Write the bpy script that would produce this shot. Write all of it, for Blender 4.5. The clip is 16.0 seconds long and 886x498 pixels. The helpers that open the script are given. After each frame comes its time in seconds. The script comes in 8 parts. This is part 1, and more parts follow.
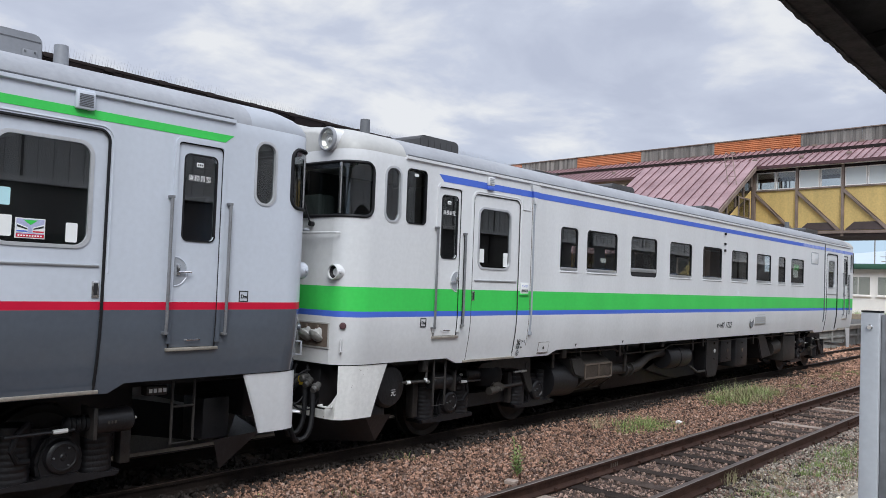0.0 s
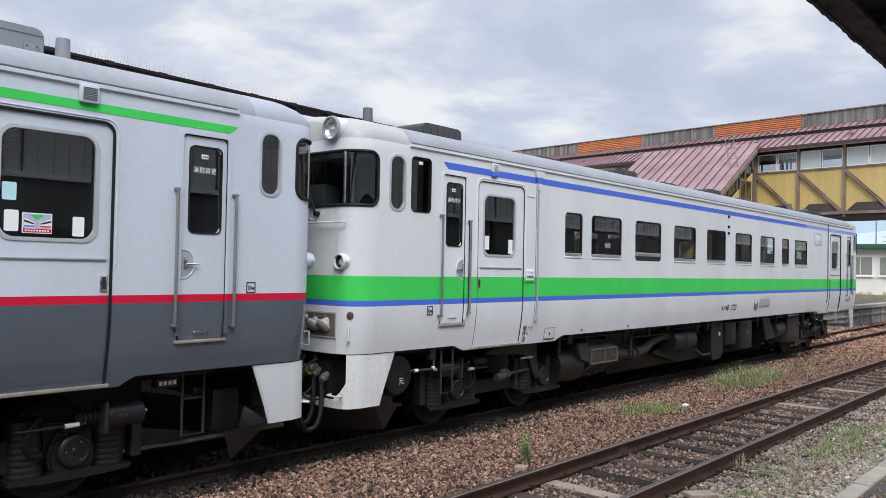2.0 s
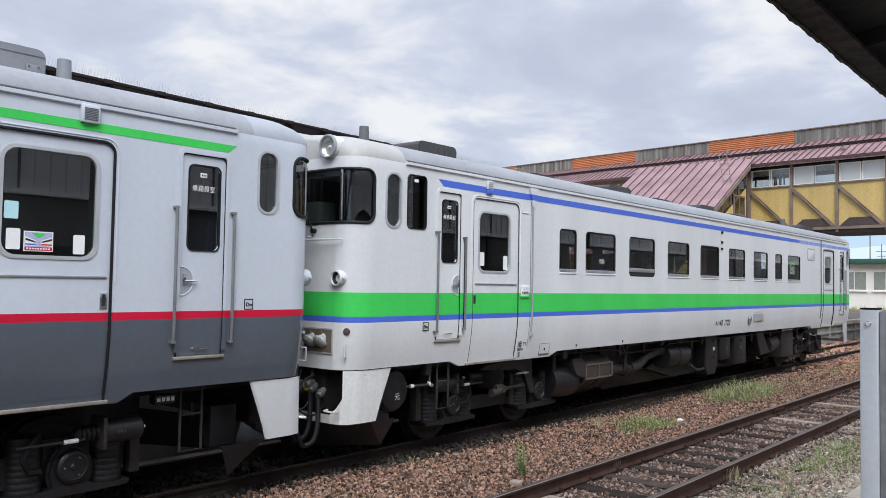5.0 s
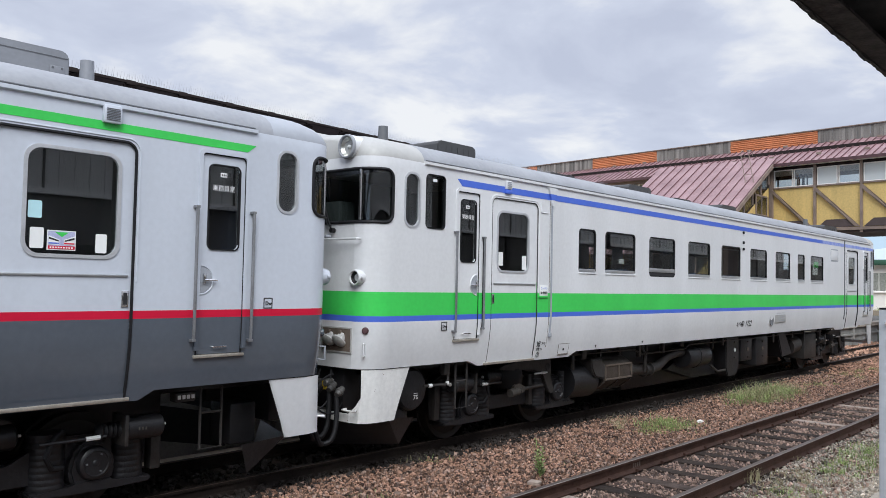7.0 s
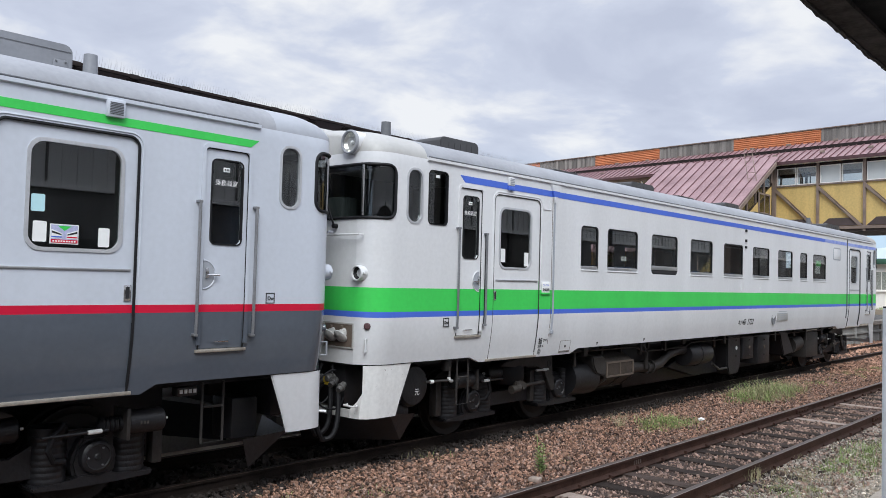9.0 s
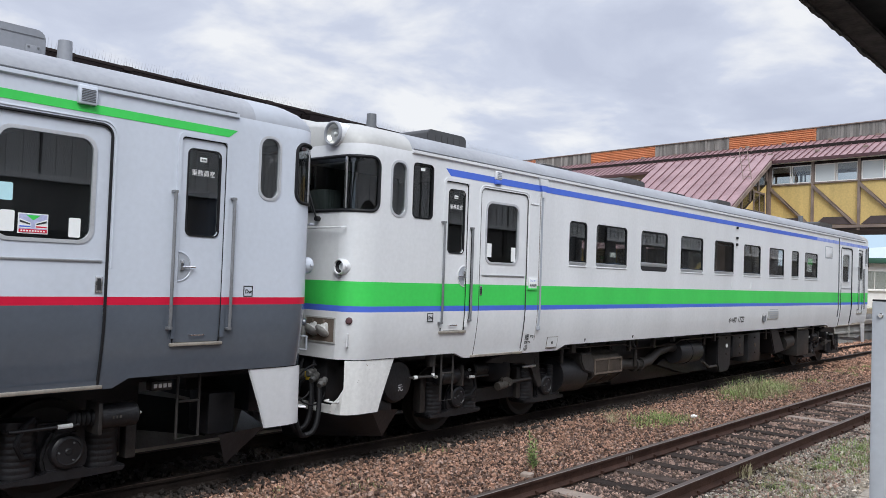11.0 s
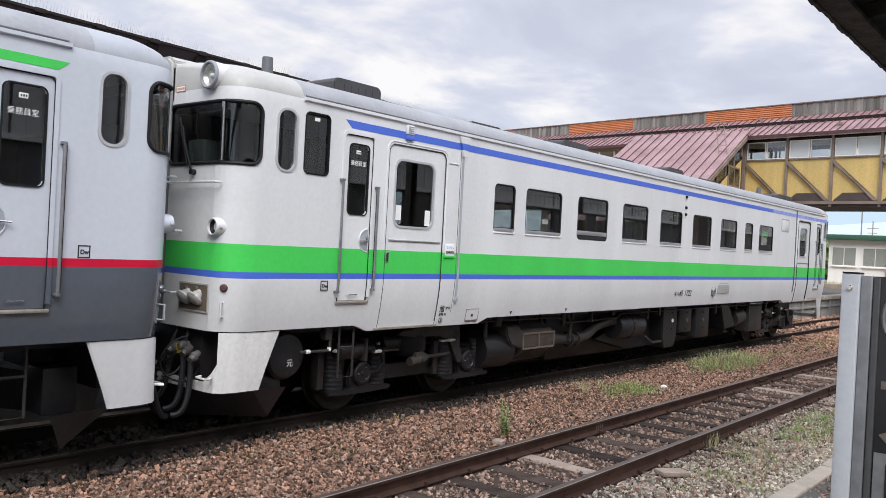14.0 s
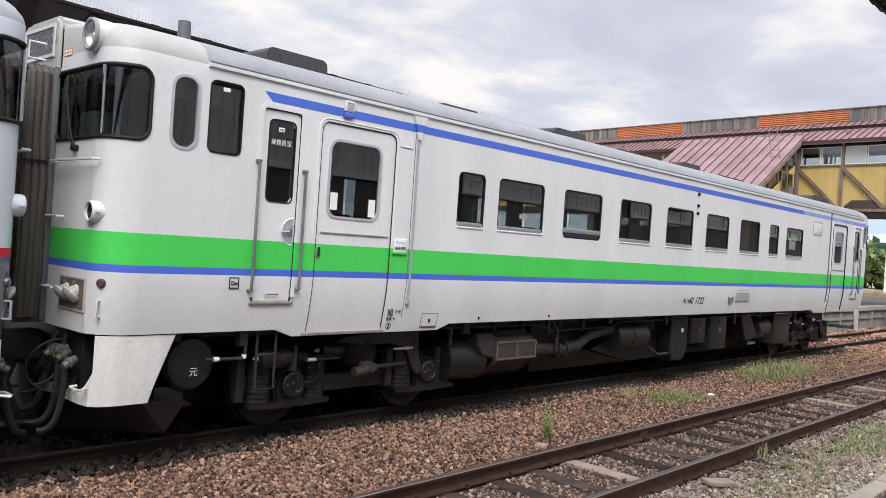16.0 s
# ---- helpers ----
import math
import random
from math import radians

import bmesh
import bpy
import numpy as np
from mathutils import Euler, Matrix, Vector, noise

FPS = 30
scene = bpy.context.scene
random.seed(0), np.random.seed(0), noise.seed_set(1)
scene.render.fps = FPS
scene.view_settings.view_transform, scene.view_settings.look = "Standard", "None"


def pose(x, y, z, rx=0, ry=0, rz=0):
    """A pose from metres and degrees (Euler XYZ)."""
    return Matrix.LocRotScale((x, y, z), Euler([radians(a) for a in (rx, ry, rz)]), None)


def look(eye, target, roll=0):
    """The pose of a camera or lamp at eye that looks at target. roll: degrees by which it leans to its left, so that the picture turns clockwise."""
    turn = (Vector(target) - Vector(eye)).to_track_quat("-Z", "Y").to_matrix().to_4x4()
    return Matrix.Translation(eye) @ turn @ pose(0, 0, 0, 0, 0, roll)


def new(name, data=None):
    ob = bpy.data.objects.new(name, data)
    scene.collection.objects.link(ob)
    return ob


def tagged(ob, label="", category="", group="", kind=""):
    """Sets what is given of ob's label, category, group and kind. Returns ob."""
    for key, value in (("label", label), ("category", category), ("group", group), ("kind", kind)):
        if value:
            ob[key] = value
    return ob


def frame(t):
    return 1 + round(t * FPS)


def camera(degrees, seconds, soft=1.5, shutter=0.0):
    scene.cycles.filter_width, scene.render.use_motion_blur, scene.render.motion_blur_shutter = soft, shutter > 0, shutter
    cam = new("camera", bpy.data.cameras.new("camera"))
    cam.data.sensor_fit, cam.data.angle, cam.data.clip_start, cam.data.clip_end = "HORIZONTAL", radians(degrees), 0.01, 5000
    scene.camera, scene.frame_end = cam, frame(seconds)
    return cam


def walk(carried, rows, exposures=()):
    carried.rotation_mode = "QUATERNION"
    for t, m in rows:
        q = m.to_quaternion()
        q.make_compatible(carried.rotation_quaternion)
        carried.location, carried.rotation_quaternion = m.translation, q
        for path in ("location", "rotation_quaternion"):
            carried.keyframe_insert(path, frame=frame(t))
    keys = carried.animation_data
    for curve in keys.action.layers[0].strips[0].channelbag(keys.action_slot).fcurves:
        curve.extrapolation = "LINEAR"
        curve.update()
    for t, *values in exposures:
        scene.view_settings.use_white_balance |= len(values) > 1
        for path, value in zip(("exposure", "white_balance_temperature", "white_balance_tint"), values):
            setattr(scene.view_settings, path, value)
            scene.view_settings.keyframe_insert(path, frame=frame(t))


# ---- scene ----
cam = camera(57.48, 16.0, 0.5)
PATH = [
    (0, (-5.448, -6.186, 2.040), (-3.927, -4.890, 2.117), 2.12),
    (0.5, (-5.444, -6.167, 2.030), (-3.920, -4.873, 2.092), 2.03),
    (1, (-5.437, -6.143, 2.010), (-3.917, -4.843, 2.061), 1.84),
    (1.5, (-5.447, -6.127, 2.015), (-3.929, -4.826, 2.060), 1.56),
    (2, (-5.476, -6.137, 2.037), (-3.954, -4.839, 2.084), 1.10),
    (2.5, (-5.510, -6.167, 2.049), (-3.980, -4.880, 2.103), 0.64),
    (3, (-5.531, -6.196, 2.049), (-3.997, -4.915, 2.116), 0.42),
    (5.5, (-5.556, -6.211, 2.048), (-4.034, -4.917, 2.137), 1.18),
    (6, (-5.561, -6.219, 2.047), (-4.050, -4.913, 2.134), 1.19),
    (6.5, (-5.550, -6.217, 2.040), (-4.049, -4.898, 2.127), 1.09),
    (7, (-5.548, -6.218, 2.045), (-4.053, -4.892, 2.129), 1.15),
    (7.5, (-5.544, -6.219, 2.051), (-4.053, -4.888, 2.134), 1.29),
    (8, (-5.550, -6.217, 2.054), (-4.059, -4.887, 2.133), 1.45),
    (8.5, (-5.552, -6.214, 2.050), (-4.060, -4.884, 2.126), 1.50),
    (11, (-5.523, -6.217, 2.027), (-4.023, -4.896, 2.093), 1.94),
    (11.5, (-5.556, -6.213, 2.040), (-4.051, -4.897, 2.096), 2.30),
    (12, (-5.543, -6.220, 2.028), (-4.032, -4.911, 2.074), 2.54),
    (12.5, (-5.536, -6.230, 2.027), (-4.016, -4.929, 2.060), 2.65),
    (13, (-5.533, -6.232, 2.028), (-4.005, -4.943, 2.049), 2.64),
    (13.5, (-5.527, -6.223, 2.020), (-3.989, -4.945, 2.025), 2.79),
    (14, (-5.525, -6.214, 2.017), (-3.984, -4.940, 2.009), 2.97),
    (14.5, (-5.511, -6.191, 2.016), (-3.975, -4.910, 1.999), 3.23),
    (15, (-5.527, -6.197, 2.016), (-4.006, -4.899, 1.997), 3.52),
    (15.5, (-5.511, -6.197, 2.001), (-4.014, -4.871, 1.987), 3.70),
    (16, (-5.506, -6.195, 1.999), (-4.038, -4.838, 1.991), 3.88),
]
walk(cam, [(t, look(eye, target, roll)) for t, eye, target, roll in PATH], [(0, 0.27, 6110, 6), (3, 0.37, 6110, 6), (8.7, 0.37, 6110, 6), (12.5, 0.42, 6220, 7), (14.5, 0.49, 6430, 8), (16, 0.49, 6540, 8)])
# ---------------------------------------------------------------- world and sun
SUN_EL, SUN_ROT = radians(45), radians(222)
world = bpy.data.worlds.new("world")
scene.world = world
world.use_nodes = True


def build_sky():
    nt = world.node_tree
    nt.nodes.clear()
    out = nt.nodes.new("ShaderNodeOutputWorld")
    bg = nt.nodes.new("ShaderNodeBackground")
    sky = nt.nodes.new("ShaderNodeTexSky")
    sky.sky_type = "NISHITA"
    sky.sun_disc = False
    sky.sun_elevation, sky.sun_rotation = SUN_EL, SUN_ROT
    co = nt.nodes.new("ShaderNodeTexCoord")
    sep = nt.nodes.new("ShaderNodeSeparateXYZ")
    nt.links.new(co.outputs["Generated"], sep.inputs[0])
    # flatten the direction so that clouds crowd together towards the horizon
    lift = nt.nodes.new("ShaderNodeMath")
    lift.operation = "ADD"
    lift.inputs[1].default_value = 0.22
    nt.links.new(sep.outputs["Z"], lift.inputs[0])
    high = nt.nodes.new("ShaderNodeMath")
    high.operation = "MAXIMUM"
    high.inputs[1].default_value = 0.12
    nt.links.new(lift.outputs[0], high.inputs[0])
    div = nt.nodes.new("ShaderNodeVectorMath")
    div.operation = "DIVIDE"
    comb = nt.nodes.new("ShaderNodeCombineXYZ")
    for i in range(3):
        nt.links.new(high.outputs[0], comb.inputs[i])
    nt.links.new(co.outputs["Generated"], div.inputs[0])
    nt.links.new(comb.outputs[0], div.inputs[1])
    big = nt.nodes.new("ShaderNodeTexNoise")
    big.inputs["Scale"].default_value = 2.5
    big.inputs["Detail"].default_value = 10
    big.inputs["Roughness"].default_value = 0.53
    big.inputs["Distortion"].default_value = 0.25
    shift = nt.nodes.new("ShaderNodeVectorMath")
    shift.operation = "ADD"
    shift.inputs[1].default_value = (1.7, 0.4, 3.1)
    nt.links.new(div.outputs[0], shift.inputs[0])
    nt.links.new(shift.outputs[0], big.inputs["Vector"])
    # the cloud is thinner, and so lighter, in one quarter of the sky
    thin = nt.nodes.new("ShaderNodeVectorMath")
    thin.operation = "DOT_PRODUCT"
    thin.inputs[1].default_value = (0.52, 0.80, 0.29)
    nt.links.new(co.outputs["Generated"], thin.inputs[0])
    bank = nt.nodes.new("ShaderNodeMapRange")
    bank.interpolation_type = "SMOOTHSTEP"
    bank.inputs["From Min"].default_value, bank.inputs["From Max"].default_value = 0.90, 0.995
    bank.inputs["To Min"].default_value, bank.inputs["To Max"].default_value = -0.01, 0.055
    nt.links.new(thin.outputs["Value"], bank.inputs["Value"])
    fac = nt.nodes.new("ShaderNodeMath")
    fac.operation = "ADD"
    nt.links.new(big.outputs["Fac"], fac.inputs[0])
    nt.links.new(bank.outputs[0], fac.inputs[1])
    ramp = nt.nodes.new("ShaderNodeValToRGB")
    el = ramp.color_ramp.elements
    el[0].position, el[0].color = 0.36, (5.6, 5.7, 6.75, 1)
    el[1].position, el[1].color = 0.64, (9.0, 8.65, 8.65, 1)
    mid = ramp.color_ramp.elements.new(0.50)
    mid.color = (6.4, 6.5, 7.5, 1)
    nt.links.new(fac.outputs[0], ramp.inputs[0])
    cover = nt.nodes.new("ShaderNodeValToRGB")
    cover.color_ramp.elements[0].position, cover.color_ramp.elements[0].color = 0.30, (0.93, 0.93, 0.93, 1)
    cover.color_ramp.elements[1].position, cover.color_ramp.elements[1].color = 0.55, (0.97, 0.97, 0.97, 1)
    nt.links.new(fac.outputs[0], cover.inputs[0])
    mix = nt.nodes.new("ShaderNodeMix")
    mix.data_type = "RGBA"
    nt.links.new(cover.outputs[0], mix.inputs["Factor"])
    nt.links.new(sky.outputs[0], mix.inputs["A"])
    nt.links.new(ramp.outputs[0], mix.inputs["B"])
    # clear pale blue in the gap below the cloud
    low = nt.nodes.new("ShaderNodeMapRange")
    low.interpolation_type = "SMOOTHSTEP"
    low.inputs["From Min"].default_value, low.inputs["From Max"].default_value = 0.05, 0.17
    low.inputs["To Min"].default_value, low.inputs["To Max"].default_value = 1.0, 0.0
    nt.links.new(sep.outputs["Z"], low.inputs["Value"])
    gap = nt.nodes.new("ShaderNodeMix")
    gap.data_type = "RGBA"
    gap.inputs["B"].default_value = (6.0, 7.4, 8.9, 1)
    nt.links.new(low.outputs[0], gap.inputs["Factor"])
    nt.links.new(mix.outputs["Result"], gap.inputs["A"])
    # an overcast sky grows brighter towards the zenith
    up = nt.nodes.new("ShaderNodeMapRange")
    up.interpolation_type = "SMOOTHSTEP"
    up.inputs["From Min"].default_value, up.inputs["From Max"].default_value = 0.32, 0.95
    up.inputs["To Min"].default_value, up.inputs["To Max"].default_value = 0.080, 0.185
    nt.links.new(sep.outputs["Z"], up.inputs["Value"])
    nt.links.new(gap.outputs["Result"], bg.inputs[0])
    nt.links.new(up.outputs[0], bg.inputs[1])
    nt.links.new(bg.outputs[0], out.inputs[0])


build_sky()
sun_data = bpy.data.lights.new("sun", "SUN")
sun_data.energy, sun_data.angle, sun_data.color = 2.15, radians(35), (1.0, 0.97, 0.93)
sun = new("sun", sun_data)
# the light comes from high over the far end of the viewer's platform
sun.matrix_world = look((-10, -13.4, 18), (2, 0, 0))


# ---------------------------------------------------------------- materials


def material(name, color, rough=0.6, metal=0.0, dark=0.7, scale=3.0, grain=60.0, bump=0.0, streak=False, spec=0.5, vary=0.0, light=None, coat=0.0, wave=0.0, chips=0.0):
    """A surface with broad stains, fine grain and, where asked, streaks that run down it."""
    m = bpy.data.materials.new(name)
    m.use_nodes = True
    nt = m.node_tree
    bsdf = nt.nodes["Principled BSDF"]
    bsdf.inputs["Roughness"].default_value = rough
    bsdf.inputs["Metallic"].default_value = metal
    bsdf.inputs["Specular IOR Level"].default_value = spec
    bsdf.inputs["Coat Weight"].default_value = coat
    co = nt.nodes.new("ShaderNodeTexCoord")
    mp = nt.nodes.new("ShaderNodeMapping")
    if streak:
        mp.inputs["Scale"].default_value = (1, 1, 0.12)
    nt.links.new(co.outputs["Object"], mp.inputs[0])
    n1 = nt.nodes.new("ShaderNodeTexNoise")
    n1.inputs["Scale"].default_value = scale
    n1.inputs["Detail"].default_value = 5
    nt.links.new(mp.outputs[0], n1.inputs["Vector"])
    n2 = nt.nodes.new("ShaderNodeTexNoise")
    n2.inputs["Scale"].default_value = grain
    n2.inputs["Detail"].default_value = 3
    nt.links.new(co.outputs["Object"], n2.inputs["Vector"])
    r = nt.nodes.new("ShaderNodeValToRGB")
    r.color_ramp.elements[0].position, r.color_ramp.elements[1].position = 0.3, 0.62
    r.color_ramp.elements[0].color = (*[c * dark for c in color], 1)
    r.color_ramp.elements[1].color = (*(light or color), 1)
    mixf = nt.nodes.new("ShaderNodeMath")
    mixf.operation = "MULTIPLY_ADD"
    mixf.inputs[1].default_value = 0.35
    nt.links.new(n2.outputs["Fac"], mixf.inputs[0])
    sc = nt.nodes.new("ShaderNodeMath")
    sc.operation = "MULTIPLY"
    sc.inputs[1].default_value = 0.65
    nt.links.new(n1.outputs["Fac"], sc.inputs[0])
    nt.links.new(sc.outputs[0], mixf.inputs[2])
    nt.links.new(mixf.outputs[0], r.inputs[0])
    last = r.outputs[0]
    if vary:
        info = nt.nodes.new("ShaderNodeObjectInfo")
        geo = nt.nodes.new("ShaderNodeNewGeometry")
        add = nt.nodes.new("ShaderNodeMath")
        add.operation = "ADD"
        nt.links.new(info.outputs["Random"], add.inputs[0])
        nt.links.new(geo.outputs["Random Per Island"], add.inputs[1])
        fr = nt.nodes.new("ShaderNodeMath")
        fr.operation = "FRACT"
        nt.links.new(add.outputs[0], fr.inputs[0])
        mr = nt.nodes.new("ShaderNodeMapRange")
        mr.inputs["To Min"].default_value, mr.inputs["To Max"].default_value = 1 - vary, 1 + vary
        nt.links.new(fr.outputs[0], mr.inputs["Value"])
        hsv = nt.nodes.new("ShaderNodeHueSaturation")
        nt.links.new(mr.outputs[0], hsv.inputs["Value"])
        nt.links.new(last, hsv.inputs["Color"])
        last = hsv.outputs[0]
    if chips:
        n3 = nt.nodes.new("ShaderNodeTexNoise")
        n3.inputs["Scale"].default_value = 26
        n3.inputs["Detail"].default_value = 6
        nt.links.new(co.outputs["Object"], n3.inputs["Vector"])
        edge = nt.nodes.new("ShaderNodeMapRange")
        edge.inputs["From Min"].default_value, edge.inputs["From Max"].default_value = 0.71 - chips, 0.74 - chips
        nt.links.new(n3.outputs["Fac"], edge.inputs["Value"])
        mc = nt.nodes.new("ShaderNodeMix")
        mc.data_type = "RGBA"
        mc.inputs["B"].default_value = (0.16, 0.11, 0.08, 1)
        nt.links.new(edge.outputs[0], mc.inputs["Factor"])
        nt.links.new(last, mc.inputs["A"])
        last = mc.outputs["Result"]
    nt.links.new(last, bsdf.inputs["Base Color"])
    if wave:
        # sheet metal that is not quite flat
        n4 = nt.nodes.new("ShaderNodeTexNoise")
        n4.inputs["Scale"].default_value = 1.6
        n4.inputs["Detail"].default_value = 2
        nt.links.new(co.outputs["Object"], n4.inputs["Vector"])
        b4 = nt.nodes.new("ShaderNodeBump")
        b4.inputs["Strength"].default_value = 1.0
        b4.inputs["Distance"].default_value = wave
        nt.links.new(n4.outputs["Fac"], b4.inputs["Height"])
        nt.links.new(b4.outputs[0], bsdf.inputs["Normal"])
        nt.links.new(b4.outputs[0], bsdf.inputs["Coat Normal"])
    if bump:
        b = nt.nodes.new("ShaderNodeBump")
        b.inputs["Strength"].default_value = bump
        b.inputs["Distance"].default_value = 0.01
        nt.links.new(n2.outputs["Fac"], b.inputs["Height"])
        nt.links.new(b.outputs[0], bsdf.inputs["Normal"])
    return m


def glass(name, tint, rough=0.0, ior=1.5):
    """Thin sheet glass: clear through a tint, with the gloss of its angle."""
    m = bpy.data.materials.new(name)
    m.use_nodes = True
    nt = m.node_tree
    nt.nodes.remove(nt.nodes["Principled BSDF"])
    out = nt.nodes["Material Output"]
    tr = nt.nodes.new("ShaderNodeBsdfTransparent")
    tr.inputs[0].default_value = (*tint, 1)
    gl = nt.nodes.new("ShaderNodeBsdfGlossy")
    gl.inputs["Roughness"].default_value = rough
    gl.inputs["Color"].default_value = (0.95, 0.97, 1, 1)
    # Schlick's gloss, the same on both faces of the sheet
    lw = nt.nodes.new("ShaderNodeLayerWeight")
    lw.inputs["Blend"].default_value = 0.5
    pw = nt.nodes.new("ShaderNodeMath")
    pw.operation = "POWER"
    pw.inputs[1].default_value = 5.0
    nt.links.new(lw.outputs["Facing"], pw.inputs[0])
    f0 = ((ior - 1) / (ior + 1)) ** 2
    fr = nt.nodes.new("ShaderNodeMath")
    fr.operation = "MULTIPLY_ADD"
    fr.inputs[1].default_value, fr.inputs[2].default_value = 1 - f0, f0
    nt.links.new(pw.outputs[0], fr.inputs[0])
    mx = nt.nodes.new("ShaderNodeMixShader")
    nt.links.new(fr.outputs[0], mx.inputs[0])
    nt.links.new(tr.outputs[0], mx.inputs[1])
    nt.links.new(gl.outputs[0], mx.inputs[2])
    nt.links.new(mx.outputs[0], out.inputs[0])
    return m


M_WHITE = material("cream_white_paint", (0.725, 0.73, 0.745), 0.32, dark=0.86, scale=1.6, grain=20, streak=True, coat=0.2, wave=0.012)
M_SILVER = material("pale_grey_paint", (0.58, 0.615, 0.685), 0.28, dark=0.88, scale=1.4, grain=20, streak=True, coat=0.25, wave=0.012)
M_GREEN = material("green_paint", (0.075, 0.63, 0.105), 0.35, dark=0.84, scale=1.8, grain=20, streak=True, wave=0.01)
M_BLUE = material("blue_paint", (0.08, 0.16, 0.66), 0.35, dark=0.85, scale=1.5, grain=14)
M_RED = material("red_paint", (0.58, 0.011, 0.045), 0.4, spec=0.25, dark=0.88, scale=1.5, grain=14)
M_SLATE = material("dark_grey_paint", (0.098, 0.112, 0.138), 0.2, dark=0.82, scale=1.2, grain=18, coat=0.75, wave=0.010)
# stained white, also darkened on the brow to offset light from above
M_GRIMYDIM = material("grimy_dimmed_white_paint", (0.43, 0.425, 0.41), 0.45, dark=0.82, scale=2.6, grain=22, streak=True)
# the grey skin's paint turned down; on the brow it offsets top light
M_DIMGREY = material("dimmed_pale_grey_paint", (0.36, 0.38, 0.42), 0.4, dark=0.86, scale=2.0, grain=18)
M_ROOF = material("grey_roof_paint", (0.31, 0.32, 0.345), 0.5, dark=0.75, scale=2.0, grain=20)
M_ROOFGEAR = material("dark_grey_roof_box", (0.13, 0.135, 0.145), 0.5, dark=0.75, scale=2.0, grain=30)
M_ALU = material("aluminium", (0.62, 0.63, 0.65), 0.32, metal=0.8, dark=0.8, scale=4, grain=60)
M_CHROME = material("chrome", (0.8, 0.8, 0.8), 0.15, metal=1.0, dark=0.9)
M_RUBBER = material("black_rubber", (0.014, 0.014, 0.016), 0.55, dark=0.8, spec=0.25)
M_GEAR = material("underfloor_black", (0.019, 0.0185, 0.021), 0.42, spec=0.5, dark=0.5, scale=5, grain=30, bump=0.35)
M_GEAR2 = material("underfloor_dusty_brown", (0.040, 0.036, 0.034), 0.5, spec=0.5, dark=0.5, scale=6, grain=30, bump=0.4)
M_DUSTY = material("dusty_metal", (0.16, 0.125, 0.10), 0.6, dark=0.6, scale=8, grain=60, bump=0.3)
M_STEEL = material("wheel_steel", (0.045, 0.038, 0.034), 0.6, metal=0.2, dark=0.6)
M_INSIDE = material("interior_panel", (0.72, 0.71, 0.66), 0.6, dark=0.85)
M_INFLOOR = material("interior_floor", (0.10, 0.10, 0.11), 0.6, dark=0.8)
M_SEAT = material("seat_moquette", (0.04, 0.07, 0.14), 0.9, dark=0.8, grain=200)
M_GLASS = glass("window_glass", (0.72, 0.74, 0.73), ior=1.9)
M_DARKGLASS = glass("dark_window_glass", (0.55, 0.57, 0.57), ior=1.9)
M_PAPER = material("white_paper", (0.82, 0.83, 0.82), 0.7, dark=0.95)
M_TEXTWHITE = material("white_lettering", (0.8, 0.8, 0.8), 0.6, dark=0.95)
M_TEXTBLACK = material("black_lettering", (0.02, 0.02, 0.022), 0.6, dark=0.9)
M_LAMP = material("lamp_reflector", (0.80, 0.79, 0.74), 0.28, metal=0.9, dark=0.8)
M_BELLOWS = material("brown_canvas", (0.13, 0.113, 0.10), 0.9, dark=0.4, scale=5, grain=40, bump=0.4, streak=True)
M_RAIL = material("rusty_rail", (0.085, 0.046, 0.034), 0.7, spec=0.2, dark=0.5, scale=6, grain=70, bump=0.4)
M_RAILHEAD = material("rail_head", (0.13, 0.09, 0.075), 0.45, metal=0.3, dark=0.6, scale=3, grain=40)
M_SLEEPER = material("weathered_sleeper", (0.07, 0.05, 0.04), 0.9, spec=0.2, dark=0.3, light=(0.095, 0.07, 0.058), scale=5, grain=50, bump=0.8, vary=0.45)
M_PALEWOOD = material("pale_new_timber", (0.46, 0.365, 0.30), 0.8, dark=0.6, scale=5, grain=40, bump=0.5)
M_BALLAST = material("reddish_ballast", (0.42, 0.25, 0.175), 0.9, spec=0.3, dark=0.45, scale=9, grain=80, bump=0.6, vary=0.7)
M_BALLASTDIRT = material("ballast_bed", (0.085, 0.056, 0.044), 0.95, dark=0.5, scale=9, grain=50, bump=1.0)
M_GREYSTONE = material("grey_gravel", (0.54, 0.485, 0.41), 0.9, spec=0.3, dark=0.6, scale=7, grain=80, bump=0.5, vary=0.6)
M_GROUND = material("gravelly_ground", (0.40, 0.33, 0.25), 0.95, dark=0.5, scale=1.8, grain=26, bump=1.0)
M_KERB = material("old_concrete", (0.46, 0.405, 0.34), 0.9, dark=0.65, scale=4, grain=60, bump=0.6, vary=0.15)
M_ASPHALT = material("platform_asphalt", (0.11, 0.104, 0.098), 0.9, dark=0.6, scale=3, grain=120, bump=0.6)
M_CONCRETE = material("grey_concrete", (0.3, 0.295, 0.28), 0.9, dark=0.55, scale=1.5, grain=40, bump=0.4, streak=True)
M_PINKROOF = material("faded_red_metal_roof", (0.255, 0.14, 0.15), 0.5, dark=0.7, scale=0.9, grain=12, light=(0.33, 0.205, 0.215))
M_SEAM = material("dark_roof_seam", (0.15, 0.075, 0.08), 0.6, dark=0.6)
# black of dark trim, and of the shade painted below the bridge eave
M_EAVE = material("black_trim_eave_shade", (0.028, 0.021, 0.02), 0.8, spec=0.2, dark=0.7)
M_YELLOWTAG = material("yellow_tag", (0.7, 0.5, 0.05), 0.6, dark=0.8)
